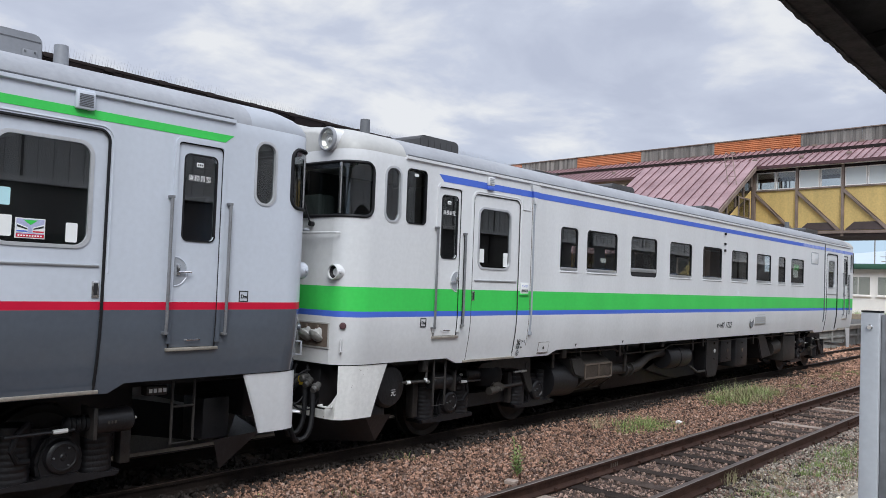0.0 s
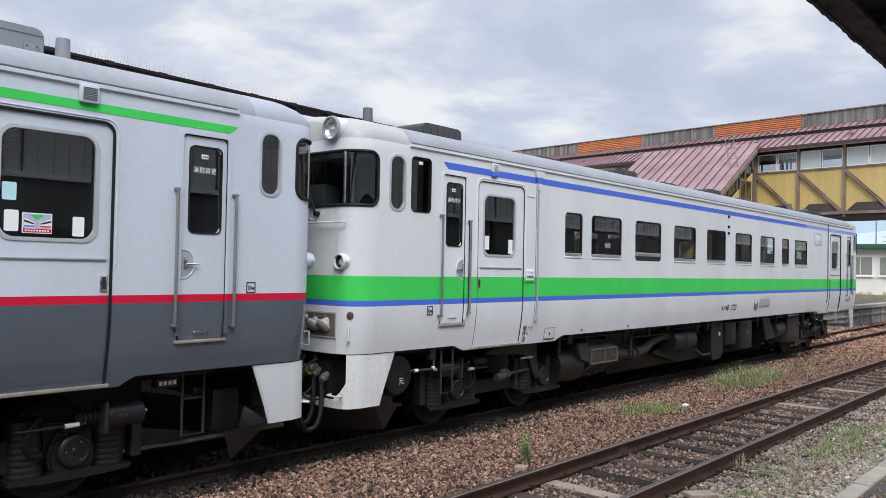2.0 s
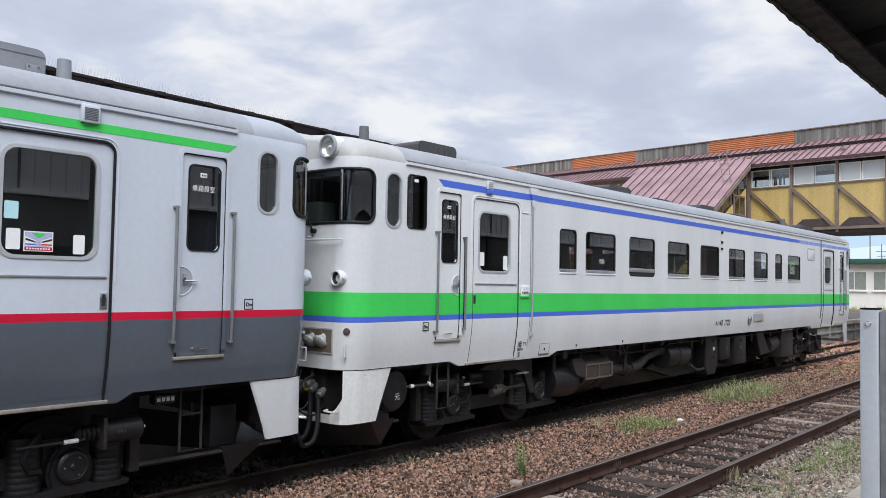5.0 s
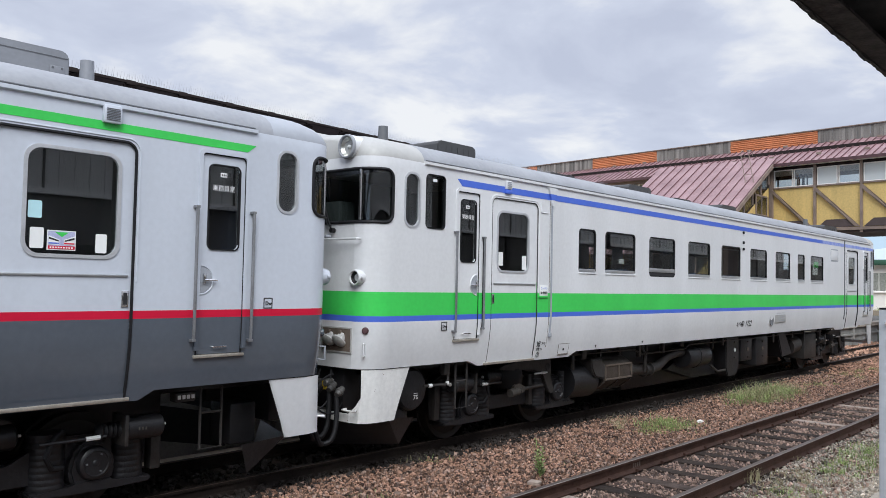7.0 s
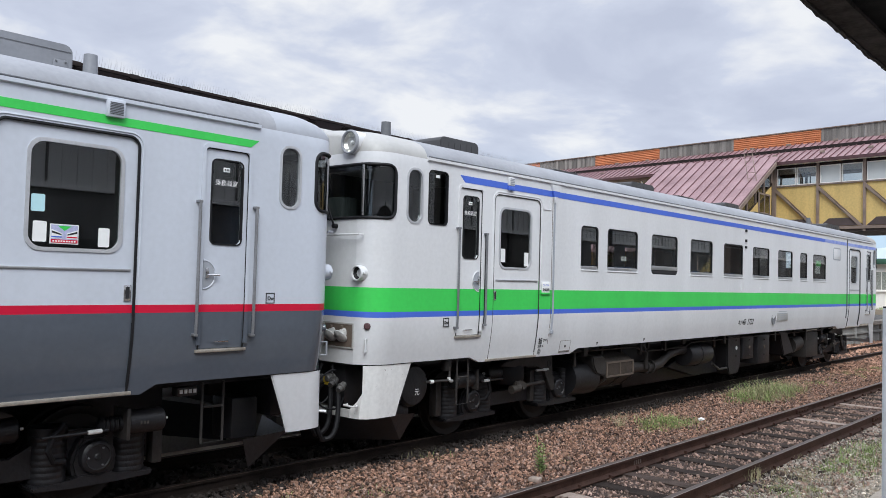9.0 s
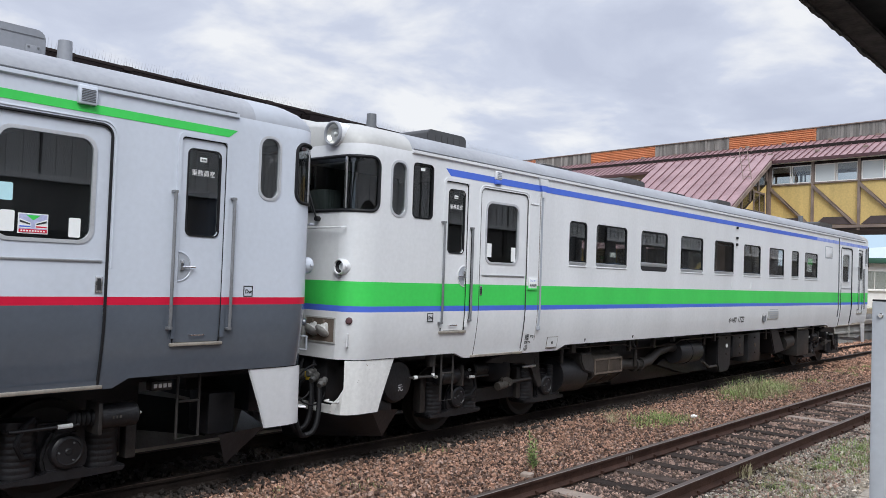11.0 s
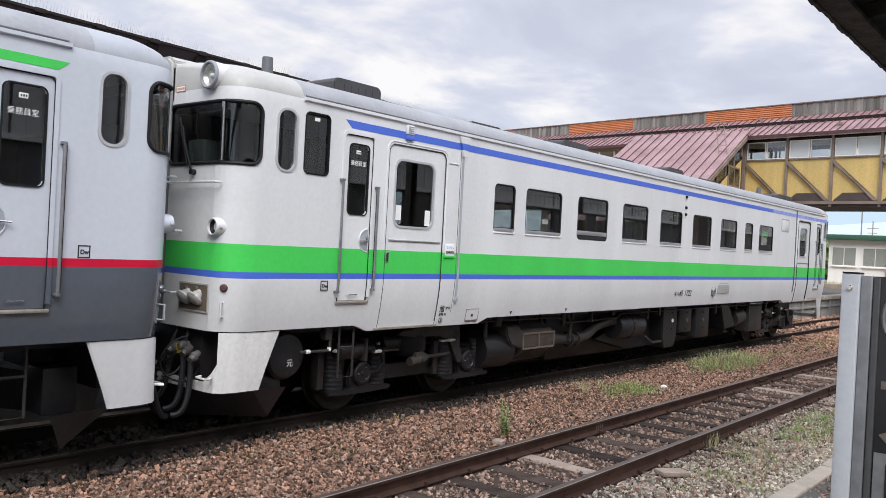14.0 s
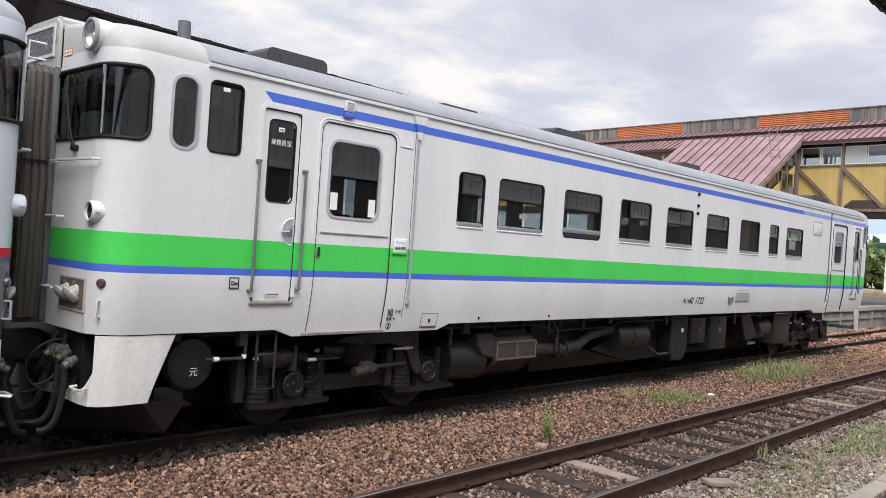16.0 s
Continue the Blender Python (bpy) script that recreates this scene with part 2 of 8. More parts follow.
M_DARKRED = material("dark_red_trim", (0.09, 0.04, 0.045), 0.6, dark=0.7)
M_YELLOW = material("yellow_wall", (0.74, 0.535, 0.20), 0.7, dark=0.66, scale=1.6, grain=14, streak=True)
M_BROWNSTEEL = material("brown_steel", (0.27, 0.205, 0.17), 0.6, dark=0.55, scale=2)
M_GREYWOOD = material("weathered_grey_boards", (0.27, 0.25, 0.23), 0.9, dark=0.45, scale=4, grain=30, bump=0.4, streak=True, vary=0.4)
M_ORANGE = material("orange_panel", (0.62, 0.23, 0.10), 0.6, dark=0.75, scale=2, grain=20, vary=0.1)
M_CANOPY = material("dark_brown_canopy", (0.085, 0.062, 0.06), 0.75, dark=0.6, scale=2, grain=30, bump=0.3)
M_CANOPYWOOD = material("old_dark_timber", (0.075, 0.066, 0.06), 0.9, dark=0.45, scale=6, grain=60, bump=0.6)
M_SPIKE = material("steel_spike", (0.5, 0.5, 0.52), 0.4, metal=0.5)
M_HUTWALL = material("white_hut_wall", (0.90, 0.87, 0.83), 0.8, dark=0.9, scale=1.2, grain=10, streak=True)
M_HUTROOF = material("green_hut_roof", (0.045, 0.13, 0.085), 0.6, dark=0.8)
M_POST = material("brushed_aluminium_post", (0.57, 0.59, 0.63), 0.4, metal=0.25, dark=0.85, scale=3, grain=80)
M_SIGN = material("dark_poster", (0.022, 0.021, 0.023), 0.25, dark=0.6, scale=4, grain=20)
M_GRASS = material("grass", (0.34, 0.45, 0.15), 0.8, dark=0.5, scale=5, grain=20, vary=0.5)
M_LEAF = material("weed_leaf", (0.33, 0.43, 0.15), 0.7, dark=0.6, scale=9, grain=30, vary=0.4)
M_DRY = material("dry_grass", (0.42, 0.38, 0.22), 0.9, dark=0.7, vary=0.3)
M_FARLEAF = material("far_foliage", (0.20, 0.28, 0.11), 0.9, dark=0.5, scale=2, grain=9, vary=0.35)
M_HILL = material("hazy_hill", (0.68, 0.79, 0.92), 1.0, dark=0.95, scale=0.003, grain=0.02)

M_WORNBLUE = material("worn_blue_paint", (0.10, 0.18, 0.66), 0.4, dark=0.95, scale=5, grain=22, light=(0.36, 0.42, 0.74))
M_WORNEDGE = material("polished_rail_edge", (0.34, 0.29, 0.265), 0.4, metal=0.3, dark=0.6, scale=2, grain=30)
M_SOFFIT = material("peeling_brown_soffit", (0.085, 0.07, 0.066), 0.9, spec=0.2, dark=0.3, scale=5, grain=25, bump=0.6)
M_RADIATOR = material("sooty_radiator_mesh", (0.075, 0.056, 0.043), 0.8, dark=0.5, scale=6, grain=140, bump=0.6)
M_SKIRT = material("chipped_white_paint", (0.77, 0.765, 0.75), 0.42, dark=0.74, scale=3.0, grain=24, streak=True, chips=0.02)
M_DUSTSTONE = material("dusty_mixed_stone", (0.42, 0.295, 0.235), 0.9, spec=0.3, dark=0.5, scale=7, grain=80, bump=0.5, vary=0.7)
M_DARKSTONE = material("dark_brown_stone", (0.13, 0.085, 0.068), 0.9, spec=0.3, dark=0.5, scale=7, grain=80, bump=0.5, vary=0.6)
M_DARKRAIL = material("dark_brown_rail", (0.034, 0.025, 0.021), 0.7, spec=0.2, dark=0.5, scale=6, grain=70, bump=0.4)
M_CLEAR = glass("clear_lamp_glass", (0.95, 0.96, 0.96), ior=1.45)
M_DARKBED = material("dark_track_ballast", (0.045, 0.035, 0.03), 0.8, dark=0.5, scale=5, grain=60, bump=0.5, vary=0.5)
M_SILL = material("worn_brass_sill", (0.58, 0.53, 0.46), 0.3, metal=0.6, dark=0.6, scale=8, grain=60)
M_STATION = material("pale_station_plaster", (0.54, 0.515, 0.48), 0.8, dark=0.8, scale=1.0, grain=12, streak=True)
M_RAILBAR = material("dull_grey_steel", (0.30, 0.305, 0.32), 0.4, metal=0.5, dark=0.6, scale=5, grain=50)
M_ROOFBOX = material("pale_grey_roof_box", (0.25, 0.26, 0.285), 0.45, dark=0.8, scale=2.0, grain=30)
M_COUPLING = material("worn_cast_metal", (0.17, 0.165, 0.16), 0.4, metal=0.4, dark=0.4, scale=9, grain=40, bump=0.4)
# opaque pale pane; the bright sky seen through is put into its colour
M_SKYPANE = material("sky_coloured_pane", (0.62, 0.65, 0.65), 0.15, dark=0.9, scale=0.8)
M_SIDING = material("pale_ribbed_siding", (0.72, 0.70, 0.67), 0.7, dark=0.75, scale=0.8, grain=12, streak=True)
M_SOCKET = material("worn_socket_cap", (0.55, 0.545, 0.53), 0.45, dark=0.45, scale=8, grain=40, chips=0.06)
M_CYANPAPER = material("pale_blue_paper", (0.50, 0.76, 0.82), 0.7, dark=0.9)
M_LILAC = material("lilac_print", (0.48, 0.50, 0.72), 0.5, dark=0.7, scale=60, grain=200)
M_DUSTGEAR = material("dusty_grease_metal", (0.085, 0.075, 0.066), 0.6, dark=0.4, scale=7, grain=40, bump=0.5)
M_DARKBOX = material("black_roof_box", (0.06, 0.06, 0.063), 0.45, dark=0.7, scale=2.0, grain=30)
M_DARKRIM = material("dark_grey_rim", (0.09, 0.09, 0.095), 0.4, metal=0.3, dark=0.7)
M_RIM = material("satin_metal_rim", (0.60, 0.61, 0.635), 0.35, metal=0.35, dark=0.8, scale=4, grain=60)
M_BULKHEAD = material("beige_bulkhead", (0.26, 0.25, 0.22), 0.6, dark=0.8)
M_CAB = material("cab_green_grey", (0.045, 0.058, 0.056), 0.6, dark=0.7)

# ---------------------------------------------------------------- building helpers


def finish(bm, name, mats):
    me = bpy.data.meshes.new(name)
    bmesh.ops.recalc_face_normals(bm, faces=bm.faces)
    bm.to_mesh(me)
    bm.free()
    for m in mats if isinstance(mats, (list, tuple)) else [mats]:
        me.materials.append(m)
    return me


def smooth(me, angle=35):
    me.polygons.foreach_set("use_smooth", [True] * len(me.polygons))
    me.set_sharp_from_angle(angle=radians(angle))


def part(name, bm, mats, parent=None, label="", soft=True):
    """One mesh object from a bmesh in world places, under a thing or a part."""
    base = Vector(parent["base"]) if parent is not None and "base" in parent else Vector((0, 0, 0))
    if base.length:
        bmesh.ops.translate(bm, verts=bm.verts, vec=-base)
    me = finish(bm, name, mats)
    if soft:
        smooth(me)
    ob = new(name, me)
    if parent is not None:
        ob.parent = parent
        if "base" in parent:
            ob["base"] = parent["base"]
    return tagged(ob, label)


def thing(name, base, label, category, group="", kind=""):
    ob = new(name)
    ob.location = base
    ob["base"] = base
    return tagged(ob, label, category, group, kind)


def box(bm, x0, x1, y0, y1, z0, z1, bevel=0.0, mat=0):
    vs = [bm.verts.new(p) for p in ((x0, y0, z0), (x1, y0, z0), (x1, y1, z0), (x0, y1, z0), (x0, y0, z1), (x1, y0, z1), (x1, y1, z1), (x0, y1, z1))]
    fs = [bm.faces.new([vs[i] for i in q]) for q in ((0, 3, 2, 1), (4, 5, 6, 7), (0, 1, 5, 4), (1, 2, 6, 5), (2, 3, 7, 6), (3, 0, 4, 7))]
    for f in fs:
        f.material_index = mat
    if bevel:
        es = list({e for f in fs for e in f.edges})
        bmesh.ops.bevel(bm, geom=es, offset=bevel, segments=2, affect="EDGES", profile=0.5)
    return bm


def new_box(*a, **k):
    return box(bmesh.new(), *a, **k)


def prism(bm, pts, axis, a, b, mat=0, bevel=0.0):
    """A polygon of 2D points pushed along an axis from a to b. The 2D points are the other two axes in order."""
    def at(p, v):
        return {"x": (v, p[0], p[1]), "y": (p[0], v, p[1]), "z": (p[0], p[1], v)}[axis]
    lo, hi = [bm.verts.new(at(p, a)) for p in pts], [bm.verts.new(at(p, b)) for p in pts]
    n = len(pts)
    fs = [bm.faces.new(lo[::-1]), bm.faces.new(hi)]
    fs += [bm.faces.new((lo[i], lo[(i + 1) % n], hi[(i + 1) % n], hi[i])) for i in range(n)]
    for f in fs:
        f.material_index = mat
    if bevel:
        bmesh.ops.bevel(bm, geom=list({e for f in fs for e in f.edges}), offset=bevel, segments=2, affect="EDGES")
    return bm


def tube(bm, pts, r, n=8, closed=False, mat=0, radii=None):
    """A round bar along points."""
    pts = [Vector(p) for p in pts]
    rings = []
    side = None
    for i, p in enumerate(pts):
        a = pts[i - 1] if i or closed else p
        b = pts[(i + 1) % len(pts)] if i + 1 < len(pts) or closed else p
        d = (b - a).normalized()
        if side is None:
            side = d.orthogonal().normalized()
        side = (side - d * side.dot(d)).normalized()
        up = d.cross(side)
        rr = radii[i] if radii else r
        rings.append([bm.verts.new(p + (side * math.cos(2 * math.pi * k / n) + up * math.sin(2 * math.pi * k / n)) * rr) for k in range(n)])
    m = len(rings)
    fs = []
    for i in range(m if closed else m - 1):
        for k in range(n):
            fs.append(bm.faces.new((rings[i][k], rings[i][(k + 1) % n], rings[(i + 1) % m][(k + 1) % n], rings[(i + 1) % m][k])))
    if not closed:
        fs += [bm.faces.new(rings[0][::-1]), bm.faces.new(rings[-1])]
    for f in fs:
        f.material_index = mat
    return bm


def cyl(bm, a, b, r, n=20, r2=None, mat=0):
    return tube(bm, [a, b], r, n, mat=mat, radii=[r, r if r2 is None else r2])


def lathe(bm, centre, axis, prof, n=24, mat=0):
    """Rings of (distance along the axis, radius) round an axis."""
    centre, d = Vector(centre), Vector(axis).normalized()
    s = d.orthogonal().normalized()
    u = d.cross(s)
    rings = []
    for h, r in prof:
        rings.append([bm.verts.new(centre + d * h + (s * math.cos(2 * math.pi * k / n) + u * math.sin(2 * math.pi * k / n)) * max(r, 1e-4)) for k in range(n)])
    for a, b in zip(rings, rings[1:]):
        for k in range(n):
            bm.faces.new((a[k], a[(k + 1) % n], b[(k + 1) % n], b[k])).material_index = mat
    return bm


def round_rect(x0, x1, z0, z1, r, n=6):
    pts = []
    for cx, cz, a0 in ((x1 - r, z1 - r, 0), (x0 + r, z1 - r, 90), (x0 + r, z0 + r, 180), (x1 - r, z0 + r, 270)):
        pts += [(cx + r * math.cos(radians(a0 + 90 * k / n)), cz + r * math.sin(radians(a0 + 90 * k / n))) for k in range(n + 1)]
    return pts


def ring(bm, outer, inner, y0, y1, mat=0):
    """A flat frame between two loops with as many points, from y0 (near) to y1, in the xz plane."""
    n = len(outer)
    vs = [[bm.verts.new((p[0], y, p[1])) for p in loop] for loop, y in ((outer, y0), (inner, y0), (inner, y1), (outer, y1))]
    for a, b in ((0, 1), (1, 2), (2, 3), (3, 0)):
        for k in range(n):
            bm.faces.new((vs[a][k], vs[a][(k + 1) % n], vs[b][(k + 1) % n], vs[b][k])).material_index = mat
    return bm


def square_loop(x0, x1, z0, z1, n=6):
    """The rectangle's loop with the same count of points as round_rect."""
    pts = []
    for cx, cz in ((x1, z1), (x0, z1), (x0, z0), (x1, z0)):
        pts += [(cx, cz)] * (n + 1)
    return pts


def sheet(bm, pts, y, mat=0):
    bm.faces.new([bm.verts.new((p[0], y, p[1])) for p in pts]).material_index = mat
    return bm


def slab(bm, pts, y0, y1, mat=0):
    return prism(bm, pts, "y", y0, y1, mat)


def letters(name, text, size, m, material_, parent=None, label="", bold=0.0, slant=0.0):
    """Writing as a thin mesh; the text runs along local x and stands along local y."""
    cu = bpy.data.curves.new(name, "FONT")
    cu.body, cu.size, cu.extrude, cu.offset, cu.shear = text, size, 0.0008, size * bold, slant
    tmp = bpy.data.objects.new(name, cu)
    scene.collection.objects.link(tmp)
    dg = bpy.context.evaluated_depsgraph_get()
    me = bpy.data.meshes.new_from_object(tmp.evaluated_get(dg))
    bpy.data.objects.remove(tmp)
    base = Vector(parent["base"]) if parent is not None else Vector((0, 0, 0))
    me.transform(Matrix.Translation(-base) @ m)
    me.materials.clear()
    me.materials.append(material_)
    ob = new(name, me)
    ob.parent = parent
    return tagged(ob, label)
# ---------------------------------------------------------------- railcars
WIDE = 2.90           # body width; the near side is the plane y = 0
ROOF = [(0.0, 3.40), (0.015, 3.455), (0.055, 3.52), (0.13, 3.58), (0.25, 3.632), (0.46, 3.685), (0.80, 3.735), (1.15, 3.768), (1.45, 3.775)]
CORNER_X, CORNER_Y = 0.30, 0.27


class Shell:
    """The skin of a railcar body between two end planes."""

    def __init__(self, x0, x1, zb, brow=0.3):
        self.x0, self.x1, self.zb, self.brow = x0, x1, zb, brow

    def away(self, x):
        return min(x - self.x0, self.x1 - x)

    def inset(self, x):
        d = self.away(x)
        if d >= CORNER_X:
            return 0.0
        return CORNER_Y * (1 - math.sqrt(max(0.0, 1 - (1 - max(d, 0) / CORNER_X) ** 2)))

    def lean(self, z):
        return 0.07 * max(0.0, (1.62 - z) / 0.55) ** 1.6

    def near(self, x, z, out=0.0):
        return Vector((x, self.inset(x) + self.lean(z) - out, z))

    def roof_z(self, x, z):
        d = self.away(x)
        k = 1 - self.brow * (1 - math.sqrt(max(0.0, 1 - (1 - min(max(d, 0), 0.5) / 0.5) ** 2)))
        return 3.40 + (z - 3.40) * k


def inside(c, holes):
    return any(h[0] - 1e-4 < c[0] < h[1] + 1e-4 and h[2] - 1e-4 < c[1] < h[3] + 1e-4 for h in holes)


def lines(lo, hi, more, step):
    vals = [lo, hi] + [v for v in more if lo < v < hi]
    n = max(1, int((hi - lo) / step))
    vals += [lo + (hi - lo) * i / n for i in range(n + 1)]
    out = []
    keep = {round(v, 4) for v in more} | {round(lo, 4), round(hi, 4)}
    for v in sorted({round(v, 4) for v in vals}):
        if out and v - out[-1] < 0.012:
            if v in keep and out[-1] not in keep:
                out[-1] = v
            elif v in keep and v - out[-1] > 1e-4:
                out.append(v)
            continue
        out.append(v)
    return out


def paint_index(zones, z):
    for i, (a, b, _) in enumerate(zones):
        if a <= z < b:
            return i
    return len(zones) - 1


def body_shell(car, sh, zones, holes, far_holes, end_holes, brow, name="body_shell"):
    """Near side, roof, far side and both end walls, with the openings left out."""
    bm = bmesh.new()
    ends = [sh.x0 + CORNER_X * (1 - math.cos(radians(a))) for a in (15, 30, 45, 60, 75, 90)]
    ends += [sh.x0 + 0.80, sh.x1 - 0.80] + [sh.x0 + 0.40, sh.x1 - 0.40]
    ends += [sh.x1 - CORNER_X * (1 - math.cos(radians(a))) for a in (15, 30, 45, 60, 75, 90)]
    xs = lines(sh.x0, sh.x1, [h[i] for h in holes for i in (0, 1)] + ends, 0.6)
    zcut = [z for zone in zones for z in zone[:2]] + [1.2, 1.35, 1.5]
    zs = lines(sh.zb, 3.40, [h[i] for h in holes for i in (2, 3)] + zcut, 0.4)
    grid = [[bm.verts.new(sh.near(x, z)) for z in zs] for x in xs]
    for i in range(len(xs) - 1):
        for j in range(len(zs) - 1):
            c = ((xs[i] + xs[i + 1]) / 2, (zs[j] + zs[j + 1]) / 2)
            if not inside(c, holes):
                bm.faces.new((grid[i][j], grid[i + 1][j], grid[i + 1][j + 1], grid[i][j + 1])).material_index = paint_index(zones, c[1])
    # roof
    prof = ROOF + [(WIDE - y, z) for y, z in ROOF[-2::-1]]
    last = len(zones)
    rings = []
    for i, x in enumerate(xs):
        s = sh.inset(x)
        w = (WIDE - 2 * s) / WIDE
        row = [grid[i][-1]]
        row += [bm.verts.new((x, s + y * w, sh.roof_z(x, z))) for y, z in prof[1:]]
        rings.append(row)
    for a, b, x in zip(rings, rings[1:], xs):
        for k in range(len(prof) - 1):
            bm.faces.new((a[k], b[k], b[k + 1], a[k + 1])).material_index = last if sh.away(x + 0.01) > 0.79 else last + 1
    # far side
    fz = lines(sh.zb, 3.40, [h[i] for h in far_holes for i in (2, 3)], 0.8)
    fx = lines(sh.x0 + CORNER_X, sh.x1 - CORNER_X, [h[i] for h in far_holes for i in (0, 1)], 1.2)
    fg = [[bm.verts.new((x, WIDE, z)) for z in fz] for x in fx]
    for i in range(len(fx) - 1):
        for j in range(len(fz) - 1):
            c = ((fx[i] + fx[i + 1]) / 2, (fz[j] + fz[j + 1]) / 2)
            if not inside(c, far_holes):
                bm.faces.new((fg[i][j], fg[i][j + 1], fg[i + 1][j + 1], fg[i + 1][j])).material_index = paint_index(zones, c[1])
    # end walls
    for xe, eh, ring_ in ((sh.x0, end_holes[0], rings[0]), (sh.x1, end_holes[1], rings[-1])):
        ys = lines(CORNER_Y, WIDE - CORNER_Y, [h[i] for h in eh for i in (0, 1)], 0.6)
        ez = lines(sh.zb, 3.40, [h[i] for h in eh for i in (2, 3)] + zcut, 0.5)
        eg = [[bm.verts.new((xe, y, z)) for z in ez] for y in ys]
        for i in range(len(ys) - 1):
            for j in range(len(ez) - 1):
                c = ((ys[i] + ys[i + 1]) / 2, (ez[j] + ez[j + 1]) / 2)
                if not inside(c, eh):
                    bm.faces.new((eg[i][j], eg[i + 1][j], eg[i + 1][j + 1], eg[i][j + 1])).material_index = paint_index(zones, c[1])
        bm.faces.new(ring_).material_index = last + 1
        for s in (0, 1):  # far corner post
            xc = xe + (CORNER_X if xe == sh.x0 else -CORNER_X)
            if s:
                q = [(xe, WIDE - CORNER_Y, sh.zb), (xc, WIDE, sh.zb), (xc, WIDE, 3.40), (xe, WIDE - CORNER_Y, 3.40)]
                bm.faces.new([bm.verts.new(p) for p in q]).material_index = paint_index(zones, 3.0)
    bmesh.ops.remove_doubles(bm, verts=bm.verts, dist=0.002)
    return part(name, bm, [z[2] for z in zones] + [M_ROOF, brow], car)


def window(car, sh, x0, x1, z0, z1, r, skin, rim, pane, deep=0.035, sash=False, name="window", sill=True, rim_w=0.022):
    """A window in a square opening: rounded surround, metal rim and pane."""
    y = sh.lean(z0)
    bm = bmesh.new()
    n = len(round_rect(0, 1, 0, 1, 0.1))
    ring(bm, square_loop(x0, x1, z0, z1), round_rect(x0 + 0.012, x1 - 0.012, z0 + 0.012, z1 - 0.012, r), y, y + deep)
    w = part(name, bm, skin, car)
    bm = bmesh.new()
    outer, inner = round_rect(x0 + 0.012, x1 - 0.012, z0 + 0.012, z1 - 0.012, r), round_rect(x0 + 0.012 + rim_w, x1 - 0.012 - rim_w, z0 + 0.012 + rim_w, z1 - 0.012 - rim_w, max(r - 0.02, 0.01))
    ring(bm, outer, inner, y + (0.006 if sill else -0.008), y + deep)
    part("window_frame", bm, rim, w)
    bm = bmesh.new()
    slab(bm, round_rect(x0 + 0.03, x1 - 0.03, z0 + 0.03, z1 - 0.03, max(r - 0.015, 0.01)), y + 0.018, y + 0.023)
    p = part("pane", bm, pane, w, soft=False)
    p.visible_shadow = False
    if sash:
        # the lower light stands a hand's width open; a black strip draws the gap's dark
        part("open_gap", new_box(x0 + 0.035, x1 - 0.035, y + 0.012, y + 0.016, z0 + 0.03, z0 + 0.085), M_TEXTBLACK, w, soft=False)
        part("sash_bar", new_box(x0 + 0.03, x1 - 0.03, y + 0.002, y + 0.017, z0 + 0.085, z0 + 0.15, 0.006), M_ALU, w)
    if sill and not sash:
        part("sill", new_box(x0 + 0.03, x1 - 0.03, y + 0.004, y + 0.017, z0 + 0.03, z0 + 0.085, 0.006), M_ALU, w)
        part("sill_lip", new_box(x0 + 0.02, x1 - 0.02, y - 0.012, y + 0.012, z0 + 0.012, z0 + 0.032, 0.006), skin, w)
    return w


def door_leaf(car, sh, name, x0, x1, z0, z1, zones, win, skin_r, back, label, rim, rw=0.016):
    """A leaf set back in its opening, painted in the body's bands, with a rounded window."""
    wx0, wx1, wz0, wz1 = win
    bm = bmesh.new()
    xs = [x0, wx0, wx1, x1]
    zs = lines(z0, z1, [wz0, wz1, 1.2, 1.35, 1.5] + [z for zone in zones for z in zone[:2]], 0.5)
    g = [[bm.verts.new(sh.near(x, z) + Vector((0, back, 0))) for z in zs] for x in xs]
    h = [[bm.verts.new(sh.near(x, z) + Vector((0, back + 0.035, 0))) for z in zs] for x in xs]
    for i in range(3):
        for j in range(len(zs) - 1):
            c = (zs[j] + zs[j + 1]) / 2
            if i == 1 and wz0 < c < wz1:
                continue
            k = paint_index(zones, c)
            bm.faces.new((g[i][j], g[i + 1][j], g[i + 1][j + 1], g[i][j + 1])).material_index = k
            bm.faces.new((h[i][j], h[i][j + 1], h[i + 1][j + 1], h[i + 1][j])).material_index = k
    for i in (0, 3):
        for j in range(len(zs) - 1):
            bm.faces.new((g[i][j], g[i][j + 1], h[i][j + 1], h[i][j])).material_index = paint_index(zones, (zs[j] + zs[j + 1]) / 2)
    leaf = part(name, bm, [z[2] for z in zones] + [M_ROOF], car, label)
    bm = bmesh.new()
    rr = skin_r
    ring(bm, square_loop(wx0, wx1, wz0, wz1), round_rect(wx0 + 0.005, wx1 - 0.005, wz0 + 0.005, wz1 - 0.005, rr), back, back + 0.03)
    part("window_surround", bm, zones[-1][2], leaf)
    bm = bmesh.new()
    ring(bm, round_rect(wx0 - 0.006, wx1 + 0.006, wz0 - 0.006, wz1 + 0.006, rr + 0.006), round_rect(wx0 + rw, wx1 - rw, wz0 + rw, wz1 - rw, max(rr - 0.01, 0.02)), back - 0.009, back + 0.02)
    part("window_frame", bm, rim, leaf)
    bm = bmesh.new()
    slab(bm, round_rect(wx0 + 0.004, wx1 - 0.004, wz0 + 0.004, wz1 - 0.004, max(rr - 0.003, 0.02)), back + 0.010, back + 0.015)
    p = part("pane", bm, M_DARKGLASS, leaf, soft=False)
    p.visible_shadow = False
    return leaf


